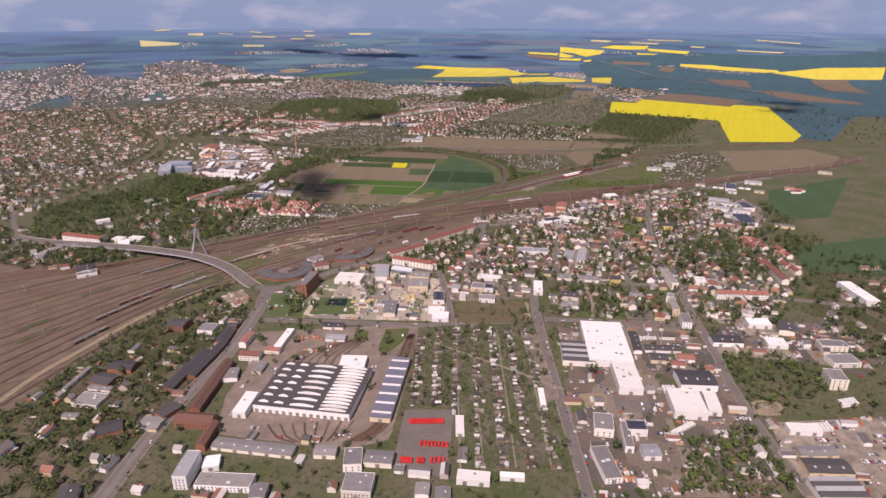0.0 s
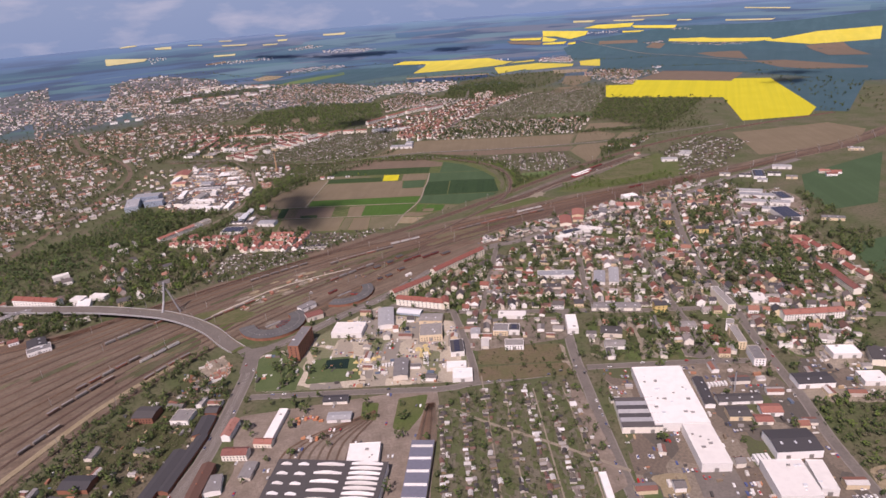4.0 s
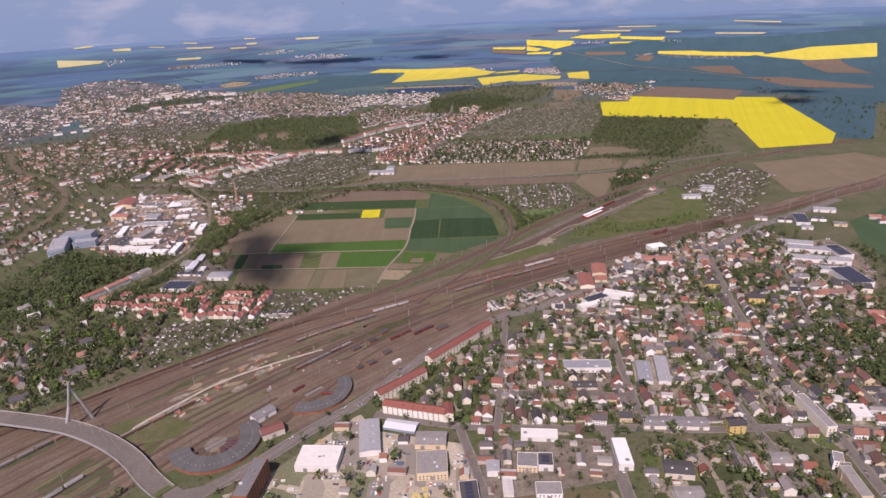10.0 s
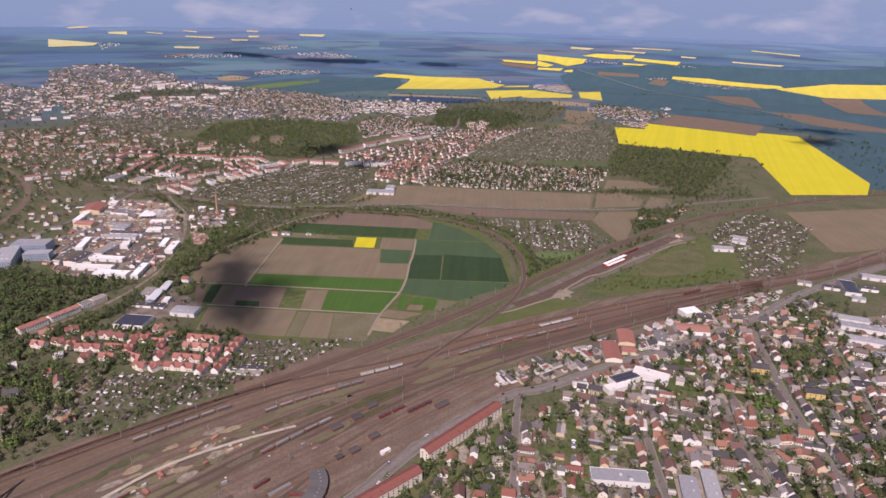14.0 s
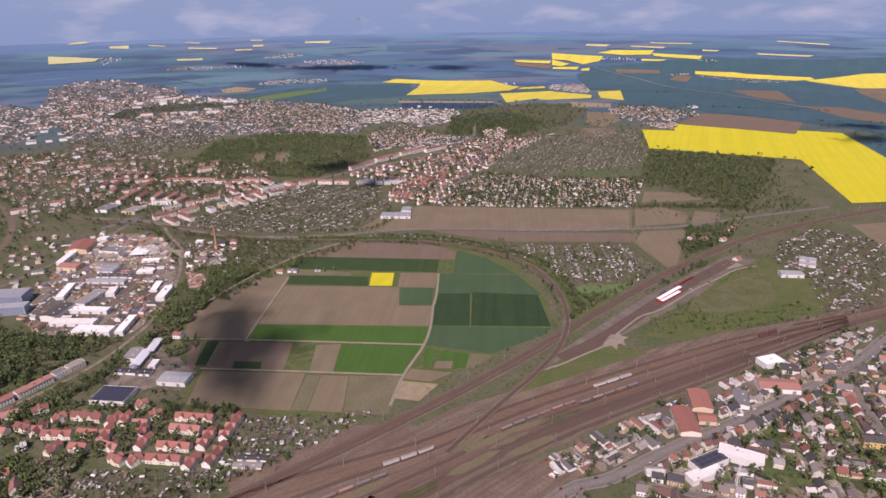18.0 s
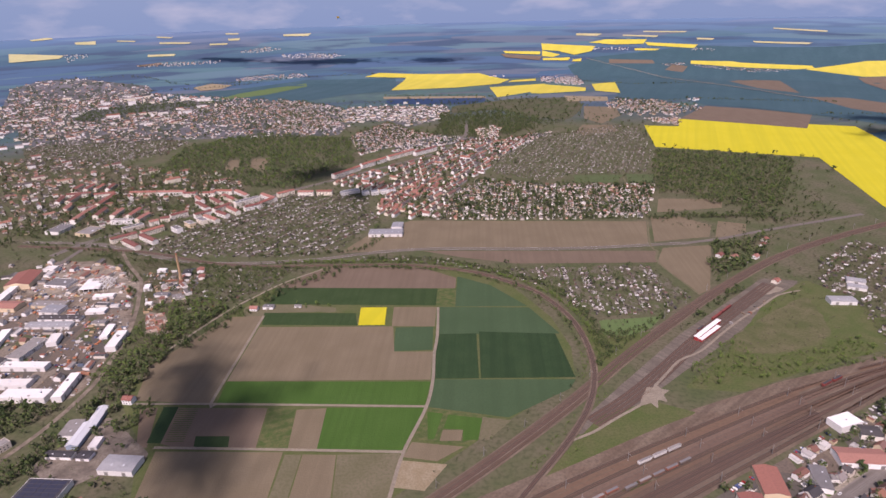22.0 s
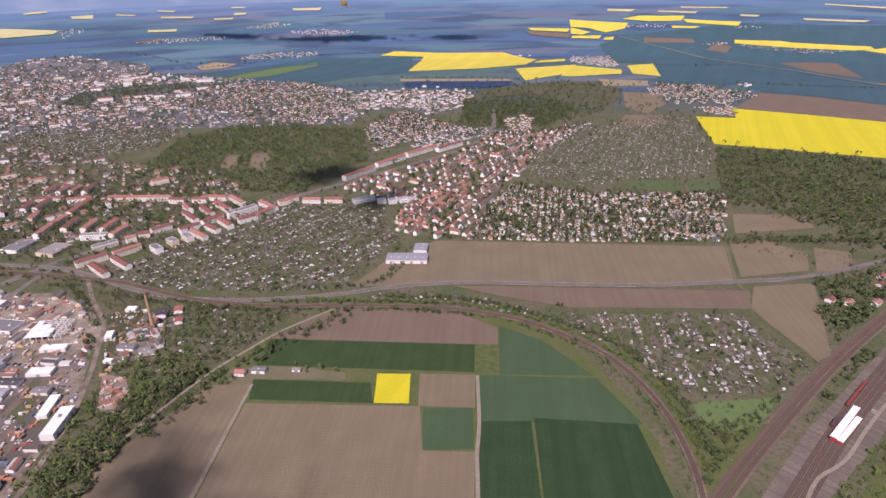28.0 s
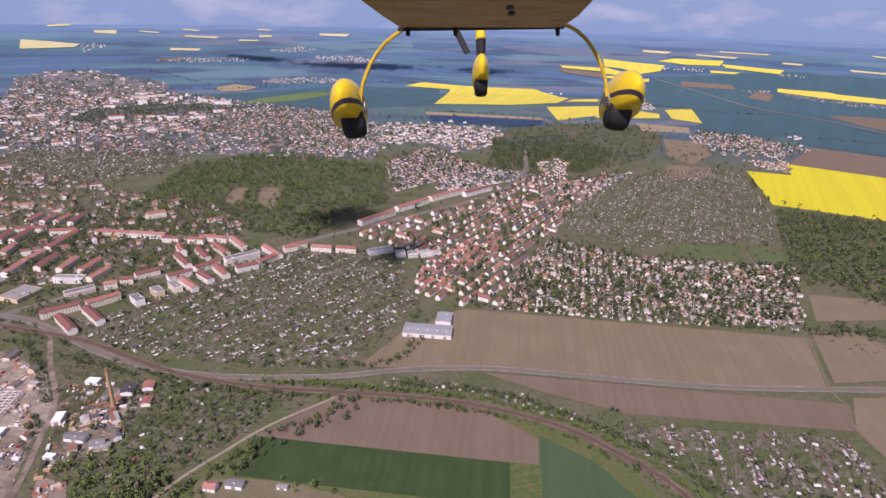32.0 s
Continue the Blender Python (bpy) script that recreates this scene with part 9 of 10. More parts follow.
# far parked cars, several hundred in the yards and along the streets
bm = bmesh.new()
box(bm, -2.2, 2.2, -0.9, 0.9, 0.25, 0.95)
box(bm, -1.4, 0.8, -0.8, 0.8, 0.95, 1.5)
bmesh.ops.triangulate(bm, faces=bm.faces[:])
bm.verts.index_update()
CT = [(np.array([q.co for q in bm.verts]), np.array([[q.index for q in f.verts] for f in bm.faces]), np.zeros(len(bm.faces), int))]
bm.free()
M["i_car"] = by_object("parked_car_paint", [(0.75, 0.75, 0.74), (0.06, 0.06, 0.065), (0.34, 0.35, 0.36), (0.80, 0.80, 0.78), (0.42, 0.04, 0.035), (0.08, 0.11, 0.24), (0.16, 0.16, 0.17), (0.55, 0.54, 0.52)], 0.3, 0.05, True)
for poly, turn, keep in ((TRADE_SOUTH, -8, 0.25), (TRADE_EAST, -8, 0.4), (TRADE_EAST2, -8, 0.3), (WORKS6, -12, 0.22), (TOWN_RAIL, 20, 0.35), (TOWN_MID, 70, 0.1), (YARD_WEST, -12, 0.16), (DEPOT_YARD, -12, 0.07), ([(136, 1123), (165, 1145), (195, 1149), (186, 1122), (165, 1118), (141, 1110)], 20, 0.6), ([(685, 1227), (746, 1219), (750, 1164), (720, 1090), (676, 1037), (638, 1050), (655, 1135)], -30, 0.3)):
    r = np.random.default_rng(int(abs(poly[0][0])))
    p = spread(poly, 3.4, 9.5, turn, 0.4, r)
    lump = np.sin(p[:, 0] * 0.11 + 1.3) * np.sin(p[:, 1] * 0.13) + r.normal(0, 0.25, len(p))
    p = p[(lump > np.quantile(lump, 1 - keep)) & clear(p, 0.5, 0.6, 4)]
    p = p[r.random(len(p)) < 0.75]
    for lawn in LAWNS:
        p = p[~inside(p, lawn)]
    if len(p):
        joined("parked_cars", CT, p, np.full(len(p), turn + 90) + r.normal(0, 4, len(p)), np.ones((len(p), 2)), [M["i_car"]], "rows of parked cars of mixed colours", "cars", r)

# ---- trees and shrubs ----
def crown(seed, r, h, clumps, base_z, slot=0, leaves=24, plain=False):
    """An uneven crown: many small clumps of leaves with gaps between, and loose leaves at its edge."""
    q = np.random.default_rng(seed)
    ico = bmesh.new()
    bmesh.ops.create_icosphere(ico, subdivisions=1, radius=1)
    ico.verts.index_update()
    iv = np.array([v.co for v in ico.verts])
    jf = np.array([[v.index for v in f.verts] for f in ico.faces])
    ico.free()
    if plain:
        iv = np.array([(1, 0, 0), (-1, 0, 0), (0, 1, 0), (0, -1, 0), (0, 0, 1), (0, 0, -1)], float)
        jf = np.array([(0, 2, 4), (2, 1, 4), (1, 3, 4), (3, 0, 4), (2, 0, 5), (1, 2, 5), (3, 1, 5), (0, 3, 5)])
    V, F, at = [], [], 0
    for _ in range(clumps):
        d = q.normal(size=3)
        d /= np.linalg.norm(d)
        k = q.uniform(0.35, 0.95)
        c = d * (r * k, r * k, h / 2 * k) + (0, 0, base_z + h / 2)
        s = q.uniform(0.24, 0.42) * r
        v = iv * (s, s, s * q.uniform(0.6, 0.95)) * (1 + q.normal(0, 0.22, (len(iv), 1))) + c
        V.append(v)
        F.append(jf + at)
        at += len(iv)
    for _ in range(leaves):
        d = q.normal(size=3)
        d /= np.linalg.norm(d)
        c = d * (r * 1.02, r * 1.02, h / 2 * 1.05) * q.uniform(0.85, 1.12) + (0, 0, base_z + h / 2)
        e = q.normal(size=(2, 3)) * r * 0.16
        V.append(np.array([c - e[0], c + e[1], c + e[0], c - e[1]]))
        F.append(np.array([[0, 1, 2], [0, 2, 3]]) + at)
        at += 4
    return np.concatenate(V), np.concatenate(F)


def trunk(h, r0, limbs, seed):
    q = np.random.default_rng(seed)
    V, F, at = [], [], 0

    def stick(a, b, ra, rb):
        nonlocal at
        ang = np.arange(4) * 2 * np.pi / 4
        ringv = np.stack([np.cos(ang), np.sin(ang), 0 * ang], 1)
        V.append(np.concatenate([np.array(a) + ringv * ra, np.array(b) + ringv * rb]))
        F.append(np.concatenate([[[i, (i + 1) % 4, 4 + (i + 1) % 4], [i, 4 + (i + 1) % 4, 4 + i]] for i in range(4)]) + at)
        at += 8
    stick((0, 0, -0.2), (0, 0, h * 0.75), r0, r0 * 0.45)
    for i in range(limbs):
        a = i * 2 * np.pi / limbs + q.uniform(-0.4, 0.4)
        z = h * q.uniform(0.3, 0.55)
        stick((0, 0, z), (np.cos(a) * h * 0.26, np.sin(a) * h * 0.26, z + h * 0.28), r0 * 0.45, r0 * 0.15)
    return np.concatenate(V), np.concatenate(F)


def tree_template(seed, r, h, clumps=11, leaves=10, plain=True, limbs=2):
    cv, cf = crown(seed, r, h * 0.78, clumps, h * 0.24, leaves=leaves, plain=plain)
    tv, tf = trunk(h, 0.03 * h, limbs, seed)
    return np.concatenate([cv, tv]), np.concatenate([cf, tf + len(cv)]), np.r_[np.zeros(len(cf), int), np.ones(len(tf), int)]


TREES = [tree_template(1, 3.6, 9.5), tree_template(2, 4.4, 11), tree_template(3, 2.8, 7.5), tree_template(4, 3.2, 11.5), tree_template(5, 4.8, 9.0)]
BUSHES = [tree_template(k, r, h, 3, 3, True, 0) for k, r, h in ((11, 1.5, 2.6), (12, 1.1, 2.2), (13, 1.9, 3.2), (14, 1.3, 3.4))]
FAR_TREES = [tree_template(21, 4.2, 9, 6, 4, True, 0), tree_template(22, 5, 10, 6, 4, True, 0), tree_template(23, 3.4, 8, 6, 4, True, 0)]


def grove(name, temps, poly, gap, keep, leaf, label, cat="trees", lo=0.7, hi=1.25, size=5, roads=2.5, avoid=()):
    avoid = tuple(avoid) + (STATION, GRAVEL_SITE)
    q = np.random.default_rng(int(abs(poly[0][0]) * 3 + abs(poly[0][1]) + gap * 10))
    p = spread(poly, gap, gap, q.uniform(0, 90), gap * 0.42, q)
    p = p[clear(p, roads, 0.5, size)]
    p = p[q.random(len(p)) < keep]
    for other in avoid:
        p = p[~inside(p, other)]
    sc = q.uniform(lo, hi, len(p))
    zs = np.array([rise(x, y) for x, y in p])
    return joined(name, temps, p, q.uniform(0, 360, len(p)), np.stack([sc, sc * q.uniform(0.85, 1.15, len(p))], 1), [M[leaf], M["bark"]], label, cat, q, zs)


def belt(name, temps, line, d0, d1, gap, keep, leaf, label, lo=0.6, hi=1.2):
    """Trees along a line, between two offsets from it."""
    ln = smooth(line, 8)
    a, b = offsets(ln, d0), offsets(ln, d1)
    poly = [tuple(p) for p in a] + [tuple(p) for p in b[::-1]]
    return grove(name, temps, poly, gap, keep, leaf, label, lo=lo, hi=hi)


for poly, gap, keep, leaf in ((WOOD1, 11, 0.8, "leaf_wood"), (WOOD1, 15, 0.7, "leaf_fresh"), (WOOD1, 20, 0.4, "leaf_grey"), (WOOD2, 18, 0.5, "leaf_fresh"), (WOOD2, 26, 0.5, "leaf_grey"), (WOOD2, 9.5, 0.95, "leaf"), (WOOD_CROSSING, 8, 0.85, "leaf"), (WOOD_HEDGE, 9, 0.6, "leaf"), (TRACK_WOOD, 8, 0.75, "leaf_fresh"), (TRACK_WOOD, 24, 0.4, "leaf_grey"), (TRACK_WOOD, 11, 0.7, "leaf"), (WOOD3, 9, 0.8, "leaf_wood"), (WOOD3, 17, 0.5, "leaf_fresh"), (WOOD4, 12, 0.8, "leaf"), (HEATH, 26, 0.6, "leaf_wood"), (WOOD_LAKE, 11, 0.8, "leaf"), (WOOD_LAKE, 22, 0.5, "leaf_wood"), (LAKE_MIX, 16, 0.6, "leaf"), (TOWN_EDGE, 34, 0.6, "leaf_wood"), (LAKE_WEST, 17, 0.6, "leaf_wood"), (TRADE_LAKE, 24, 0.5, "leaf"), (GREENW, 7.5, 0.95, "leaf")):
    grove("wood", FAR_TREES if poly is not GREENW else TREES, poly, gap, keep, leaf, "wood of young spring foliage", "wood", 0.65 if poly is not TRACK_WOOD else 0.5, 1.4 if poly is not TRACK_WOOD else 1.0, avoid=CLEARINGS + (RUBBLE, LAKE_VILLAGE))
grove("wood", TREES, WOOD_RAILL, 12, 0.7, "leaf_grey", "dense strip of budding trees beside the railway", "wood")
grove("wood", TREES, WOOD_RAILL, 7.5, 0.85, "leaf", "dense strip of green trees beside the railway", "wood")
grove("wood", TREES, SCRUB_EAST, 12, 0.7, "leaf_fresh", "bright young trees on waste ground", "scrub", 0.5, 1.0)
grove("wood", TREES, SCRUB_SOUTH, 10, 0.7, "leaf_fresh", "bright young trees on waste ground", "scrub", 0.5, 1.0)
grove("wood", TREES, SCRUB_EAST, 9, 0.7, "leaf", "green scrub and young trees on waste ground", "scrub", 0.55, 1.0)
grove("wood", TREES, SCRUB_SOUTH, 6.5, 0.75, "leaf", "green scrub and young trees on waste ground", "scrub", 0.55, 1.05)
grove("scrub", BUSHES, SCRUB_EAST, 4, 0.6, "leaf_grey", "low scrub on waste ground", "scrub")
grove("scrub", BUSHES, SCRUB_SOUTH, 4, 0.6, "leaf_grey", "low scrub on waste ground", "scrub")
grove("scrub", BUSHES, OLD_WORKS, 4.5, 0.55, "leaf_grey", "low scrub round the old works", "scrub")
grove("wood", TREES, OLD_WORKS, 9.5, 0.6, "leaf", "trees overgrowing the old works", "trees", 0.6, 1.1)
grove("wood", TREES, SOUTHWEST, 9.5, 0.65, "leaf", "trees on waste ground by the street", "trees", 0.6, 1.2)
grove("wood", TREES, PARKN, 8.5, 0.7, "leaf", "trees behind the railway yard", "trees", 0.7, 1.2)
grove("wood", TREES, PARKN, 15, 0.6, "leaf_grey", "budding trees behind the railway yard", "trees", 0.7, 1.2)
def garden_grove(poly, gap, keep, leaf, temps):
    grove("garden_trees", temps, poly, gap, keep, leaf, "garden trees and shrubs between the houses", "trees", 0.6, 1.38)


garden_grove(TOWN_MID, 13, 0.36, "leaf", TREES)
garden_grove(TOWN_MID, 22, 0.5, "leaf_dark", TREES)
garden_grove(GARDEN_WOOD, 7, 0.75, "leaf", TREES)
garden_grove(GARDEN_WOOD, 15, 0.6, "leaf_dark", TREES)
garden_grove([(432, 1074), (454, 1054), (427, 990), (403, 991), (407, 1026)], 7, 0.8, "leaf_fresh", TREES)
garden_grove([(522, 1146), (586, 1146), (593, 1118), (558, 1070), (527, 1071), (496, 1094)], 8, 0.6, "leaf", TREES)
garden_grove([(672, 993), (749, 976), (688, 906), (651, 901), (655, 936)], 8, 0.8, "leaf", TREES)
garden_grove([(556, 919), (627, 923), (598, 846), (521, 816), (499, 849)], 8, 0.55, "leaf", TREES)
garden_grove([(-177, 833), (-150, 839), (-126, 786), (-133, 747), (-150, 750), (-158, 800)], 9, 0.5, "leaf", TREES)
garden_grove(EAST_EDGE, 12, 0.5, "leaf", TREES)
garden_grove(EAST_EDGE, 7, 0.4, "leaf_grey", BUSHES)
garden_grove(TOWN_RAIL, 11, 0.5, "leaf", TREES)
garden_grove([(-542, 1017), (-529, 1063), (-456, 1034), (-406, 1005), (-420, 970), (-457, 952), (-499, 949)], 8, 0.75, "leaf", TREES)
garden_grove(TOWN_MID, 5, 0.55, "leaf_grey", BUSHES)
garden_grove(TOWN_MID, 6, 0.5, "leaf", BUSHES)
garden_grove(TOWN_MID, 16, 0.4, "leaf_grey", TREES)
garden_grove(TOWN_GARDENS, 8, 0.6, "leaf", TREES)
garden_grove(BRICK_SIDE, 8, 0.7, "leaf", TREES)
garden_grove(TOWN_GARDENS, 5, 0.6, "leaf_grey", BUSHES)
garden_grove(TOWN_NORTH, 9, 0.6, "leaf", FAR_TREES)
garden_grove(TOWN_NORTH, 14, 0.6, "leaf_dark", FAR_TREES)
garden_grove(TOWN_NORTH, 6, 0.5, "leaf_grey", BUSHES)
garden_grove(TOWN_NW, 12, 0.65, "leaf", FAR_TREES)
garden_grove(ESTATE_WHITE, 14, 0.5, "leaf", FAR_TREES)
garden_grove(CITY_WEST[3:4] + [(-60, 2190), (-240, 2080), (-400, 1985), (-500, 1950), (-640, 2000), (-640, 2330), (-300, 2380)], 11, 0.6, "leaf", FAR_TREES)
garden_grove(ESTATE, 8, 0.85, "leaf", TREES)
garden_grove(CITY_SOUTH, 20, 0.7, "leaf", FAR_TREES)
garden_grove(PARK_WEST, 11, 0.55, "leaf", TREES)
garden_grove(CITY_SOUTH, 13, 0.5, "leaf_grey", FAR_TREES)
garden_grove([(655, 1068), (652, 1010), (690, 1012), (619, 965), (612, 987)], 8, 0.7, "leaf", TREES)
garden_grove([(690, 1012), (760, 1060), (770, 1180), (750, 1180), (730, 1090), (680, 1040)], 9, 0.6, "leaf", TREES)
garden_grove(PARK_WEST, 15, 0.5, "leaf_fresh", TREES)
garden_grove(PARK_WEST, 24, 0.5, "leaf_dark", TREES)
garden_grove(ESTATE, 6, 0.5, "leaf_fresh", BUSHES)
garden_grove(TOWN_FAR, 20, 0.6, "leaf_wood", FAR_TREES)
garden_grove(CITY_WEST, 17, 0.8, "leaf_grey", FAR_TREES)
garden_grove(CITY_WEST, 30, 0.7, "leaf", FAR_TREES)
for d_ in (-26, 10):
    belt("tree_belt", FAR_TREES, [(-700, 1300), (-686, 1449), (-672, 1646), (-664, 1800), (-700, 1950), (-794, 2111), (-967, 2311), (-1104, 2578)], d_, d_ + 16, 9, 0.75, "leaf_wood", "trees along the railway cutting", 0.6, 1.2)
garden_grove(TRADE_SOUTH, 22, 0.35, "leaf", TREES)
garden_grove(TRADE_EAST2, 20, 0.4, "leaf", TREES)
garden_grove(WORKS6, 20, 0.3, "leaf", TREES)
garden_grove(DEPOT_YARD, 20, 0.25, "leaf", TREES)
garden_grove(TOWN_LAKE, 12, 0.75, "leaf", FAR_TREES)
garden_grove(VILLAGE, 18, 0.7, "leaf", FAR_TREES)
garden_grove([(-60, 2250), (60, 2330), (200, 2440), (300, 2560), (336, 2614), (169, 2360), (147, 2193), (78, 2101), (50, 2160)], 14, 0.6, "leaf", FAR_TREES)
for poly in (ALLOT_SOUTH, ALLOT_FIELD, ALLOT_EAST, ALLOT_NORTH, ALLOT_RING, ALLOT_STRIP, ALLOT_YARD, ALLOT_EAST2):
    grove("allotment_shrubs", BUSHES, poly, 3.6, 0.55, "leaf_grey", "fruit bushes and hedges of the allotments", "shrubs")
    grove("allotment_shrubs", BUSHES, poly, 6, 0.65, "leaf", "green bushes of the allotments", "shrubs", 0.7, 1.4)
    if poly is ALLOT_SOUTH:
        continue
    grove("allotment_trees", TREES, poly, 17, 0.5, "leaf", "small fruit trees of the allotments", "trees", 0.4, 0.7)
for poly in (ALLOT_FAR, ALLOT_WEST):
    grove("allotment_shrubs", BUSHES, poly, 7, 0.7, "leaf", "distant green bushes of the allotments", "shrubs", 0.9, 1.5)
    grove("allotment_shrubs", BUSHES, poly, 6, 0.6, "leaf_grey", "distant hedges of the allotments", "shrubs", 0.9, 1.5)
belt("tree_belt", TREES, [(258, 1600), (226, 1650), (185, 1692), (134, 1722), (78, 1745), (19, 1759), (-48, 1772), (-133, 1788), (-232, 1822)], -6, -15, 4.5, 0.85, "leaf_fresh", "shrubs along the railway curve", 0.35, 0.7)
belt("tree_belt", TREES, [(285, 1440), (292, 1520), (275, 1610), (226, 1668), (134, 1740), (19, 1776)], -5, -15, 4.5, 0.85, "leaf", "shrubs along the railway curve", 0.4, 0.8)
belt("tree_belt", TREES, [(-30, 1760), (-110, 1712), (-170, 1650), (-240, 1560)], 5, 30, 7, 0.7, "leaf", "trees beside the field track", 0.5, 1.0)
belt("tree_belt", TREES, [(-480, 960), (-355, 1022), (-223, 1100), (-90, 1170)], 4, 22, 7, 0.7, "leaf", "shrubs above the railway yard", 0.5, 0.9)
belt("tree_belt", TREES, [(-390, 600), (-345, 740), (-262, 860)], -6, -26, 6.5, 0.75, "leaf", "shrubs below the railway yard", 0.45, 0.9)
belt("tree_belt", TREES, [(331, 1405), (430, 1470), (560, 1520)], -6, -30, 7, 0.7, "leaf_fresh", "shrubs below the branch line", 0.45, 0.9)
belt("tree_belt", TREES, [(556, 1858), (680, 1838), (790, 1815)], -4, 12, 7, 0.8, "leaf", "hedge between brown fields", 0.6, 1.1)
belt("tree_belt", TREES, [(120, 1962), (300, 1915), (556, 1856)], 2, 10, 7, 0.75, "leaf", "garden hedge behind the brown field", 0.5, 1.0)
belt("tree_belt", TREES, [(600, 1720), (560, 1620), (500, 1540), (440, 1500)], -4, 26, 7, 0.7, "leaf", "trees beside the brown field", 0.5, 1.0)
belt("tree_belt", TREES, [(-170, 1830), (-60, 1816), (20, 1822), (60, 1880)], 2, 14, 7, 0.7, "leaf", "hedge of the allotments", 0.5, 0.9)
belt("tree_belt", TREES, [(-700, 1230), (-560, 1330), (-440, 1300)], -30, 40, 8, 0.7, "leaf", "trees by the western wood", 0.7, 1.2)

for d0, d1 in ((5, 14), (-5, -14)):
    belt("tree_belt", BUSHES, [(150, 1250), (190, 1287), (236, 1344), (268, 1417), (280, 1513), (262, 1600), (226, 1652)], d0, d1, 3.6, 0.7, "leaf_fresh", "fresh bushes on the railway bank", 0.7, 1.5)
grove("scrub", BUSHES, TRACK_WOOD, 4, 0.6, "leaf", "undergrowth of the railway wood", "scrub", 0.9, 1.7, avoid=(RUBBLE,))
grove("allotment_trees", TREES, ALLOT_RING, 7, 0.7, "leaf", "garden trees of the allotments", "trees", 0.35, 0.75)
grove("allotment_shrubs", BUSHES, ALLOT_RING, 4, 0.5, "leaf_fresh", "bright bushes of the allotments", "shrubs", 0.6, 1.2)
grove("scrub", BUSHES, KILN_SITE, 5, 0.45, "leaf", "weeds and bushes round the old kiln", "scrub", 0.8, 1.5)
for d0, d1 in ((5, 13), (-5, -11)):
    belt("tree_belt", TREES, [(140, 1722), (52, 1750), (-52, 1773), (-140, 1790), (-213, 1810), (-293, 1860), (-370, 1905), (-447, 1938), (-560, 1975)], d0, d1, 4.6, 0.8, "leaf", "green bank beside the railway curve", 0.35, 0.7)
belt("tree_belt", TREES, [(-245, 1697), (-250, 1760), (-262, 1812), (-300, 1840), (-350, 1860)], -2, 7, 5, 0.8, "leaf", "hedge at the edge of the kiln yard", 0.4, 0.8)
belt("tree_belt", TREES, [(-320, 1700), (-332, 1775), (-362, 1835), (-400, 1890), (-440, 1920)], 6, 16, 5, 0.8, "leaf", "shrubs on the bank beside the yard", 0.4, 0.8)
grove("scrub", BUSHES, [(-449, 1930), (-391, 1894), (-300, 1850), (-262, 1815), (-337, 1815), (-370, 1850)], 4, 0.8, "leaf", "shrubs between the road and the yard", "shrubs", 0.8, 1.6)

# ---- villages, trade halls and the bright city quarter out on the plain ----
TREE_GAP = [(-985, 3358), (-1008, 3519), (-840, 3690), (-641, 3659), (-442, 3629), (-516, 3561), (-663, 3482), (-836, 3409), (-926, 3295)]
CITY_BRIGHT = [(-1475, 4025), (-1382, 4137), (-1236, 4188), (-905, 4108), (-864, 4032), (-915, 3875), (-1034, 3705), (-1064, 3513), (-1175, 3340), (-1350, 3500)]
PALE_MIX = [M["i_white"], M["i_grey"], M["glass"]]
grove("trees", FAR_TREES, CITY_BRIGHT, 24, 0.55, "leaf_wood", "trees between the far apartment slabs", "trees", 0.7, 1.3)
quarter("housing_quarter", HF, CITY_BRIGHT, 20, 24, 18, 6, 0.5, HM, "mixed houses of the far city quarter", "houses", 0.4, 5, 0.62)
quarter("apartment_quarter", BT, CITY_BRIGHT, 34, 40, 18, 9, 0.5, PALE_MIX, "bright pale apartment slabs of the far city quarter", "apartment houses", 0.4, 14, 0.5)
quarter("apartment_quarter", [template(14, 14, 30, 1, 0.1, False, False), template(22, 12, 26, 1, 0.1, False, False)], CITY_BRIGHT, 105, 120, 18, 24, 0.42, [M["i_white"], M["i_white"], M["glass"]], "tall white apartment towers of the far city", "apartment houses", 0.4, 14, 0.45)
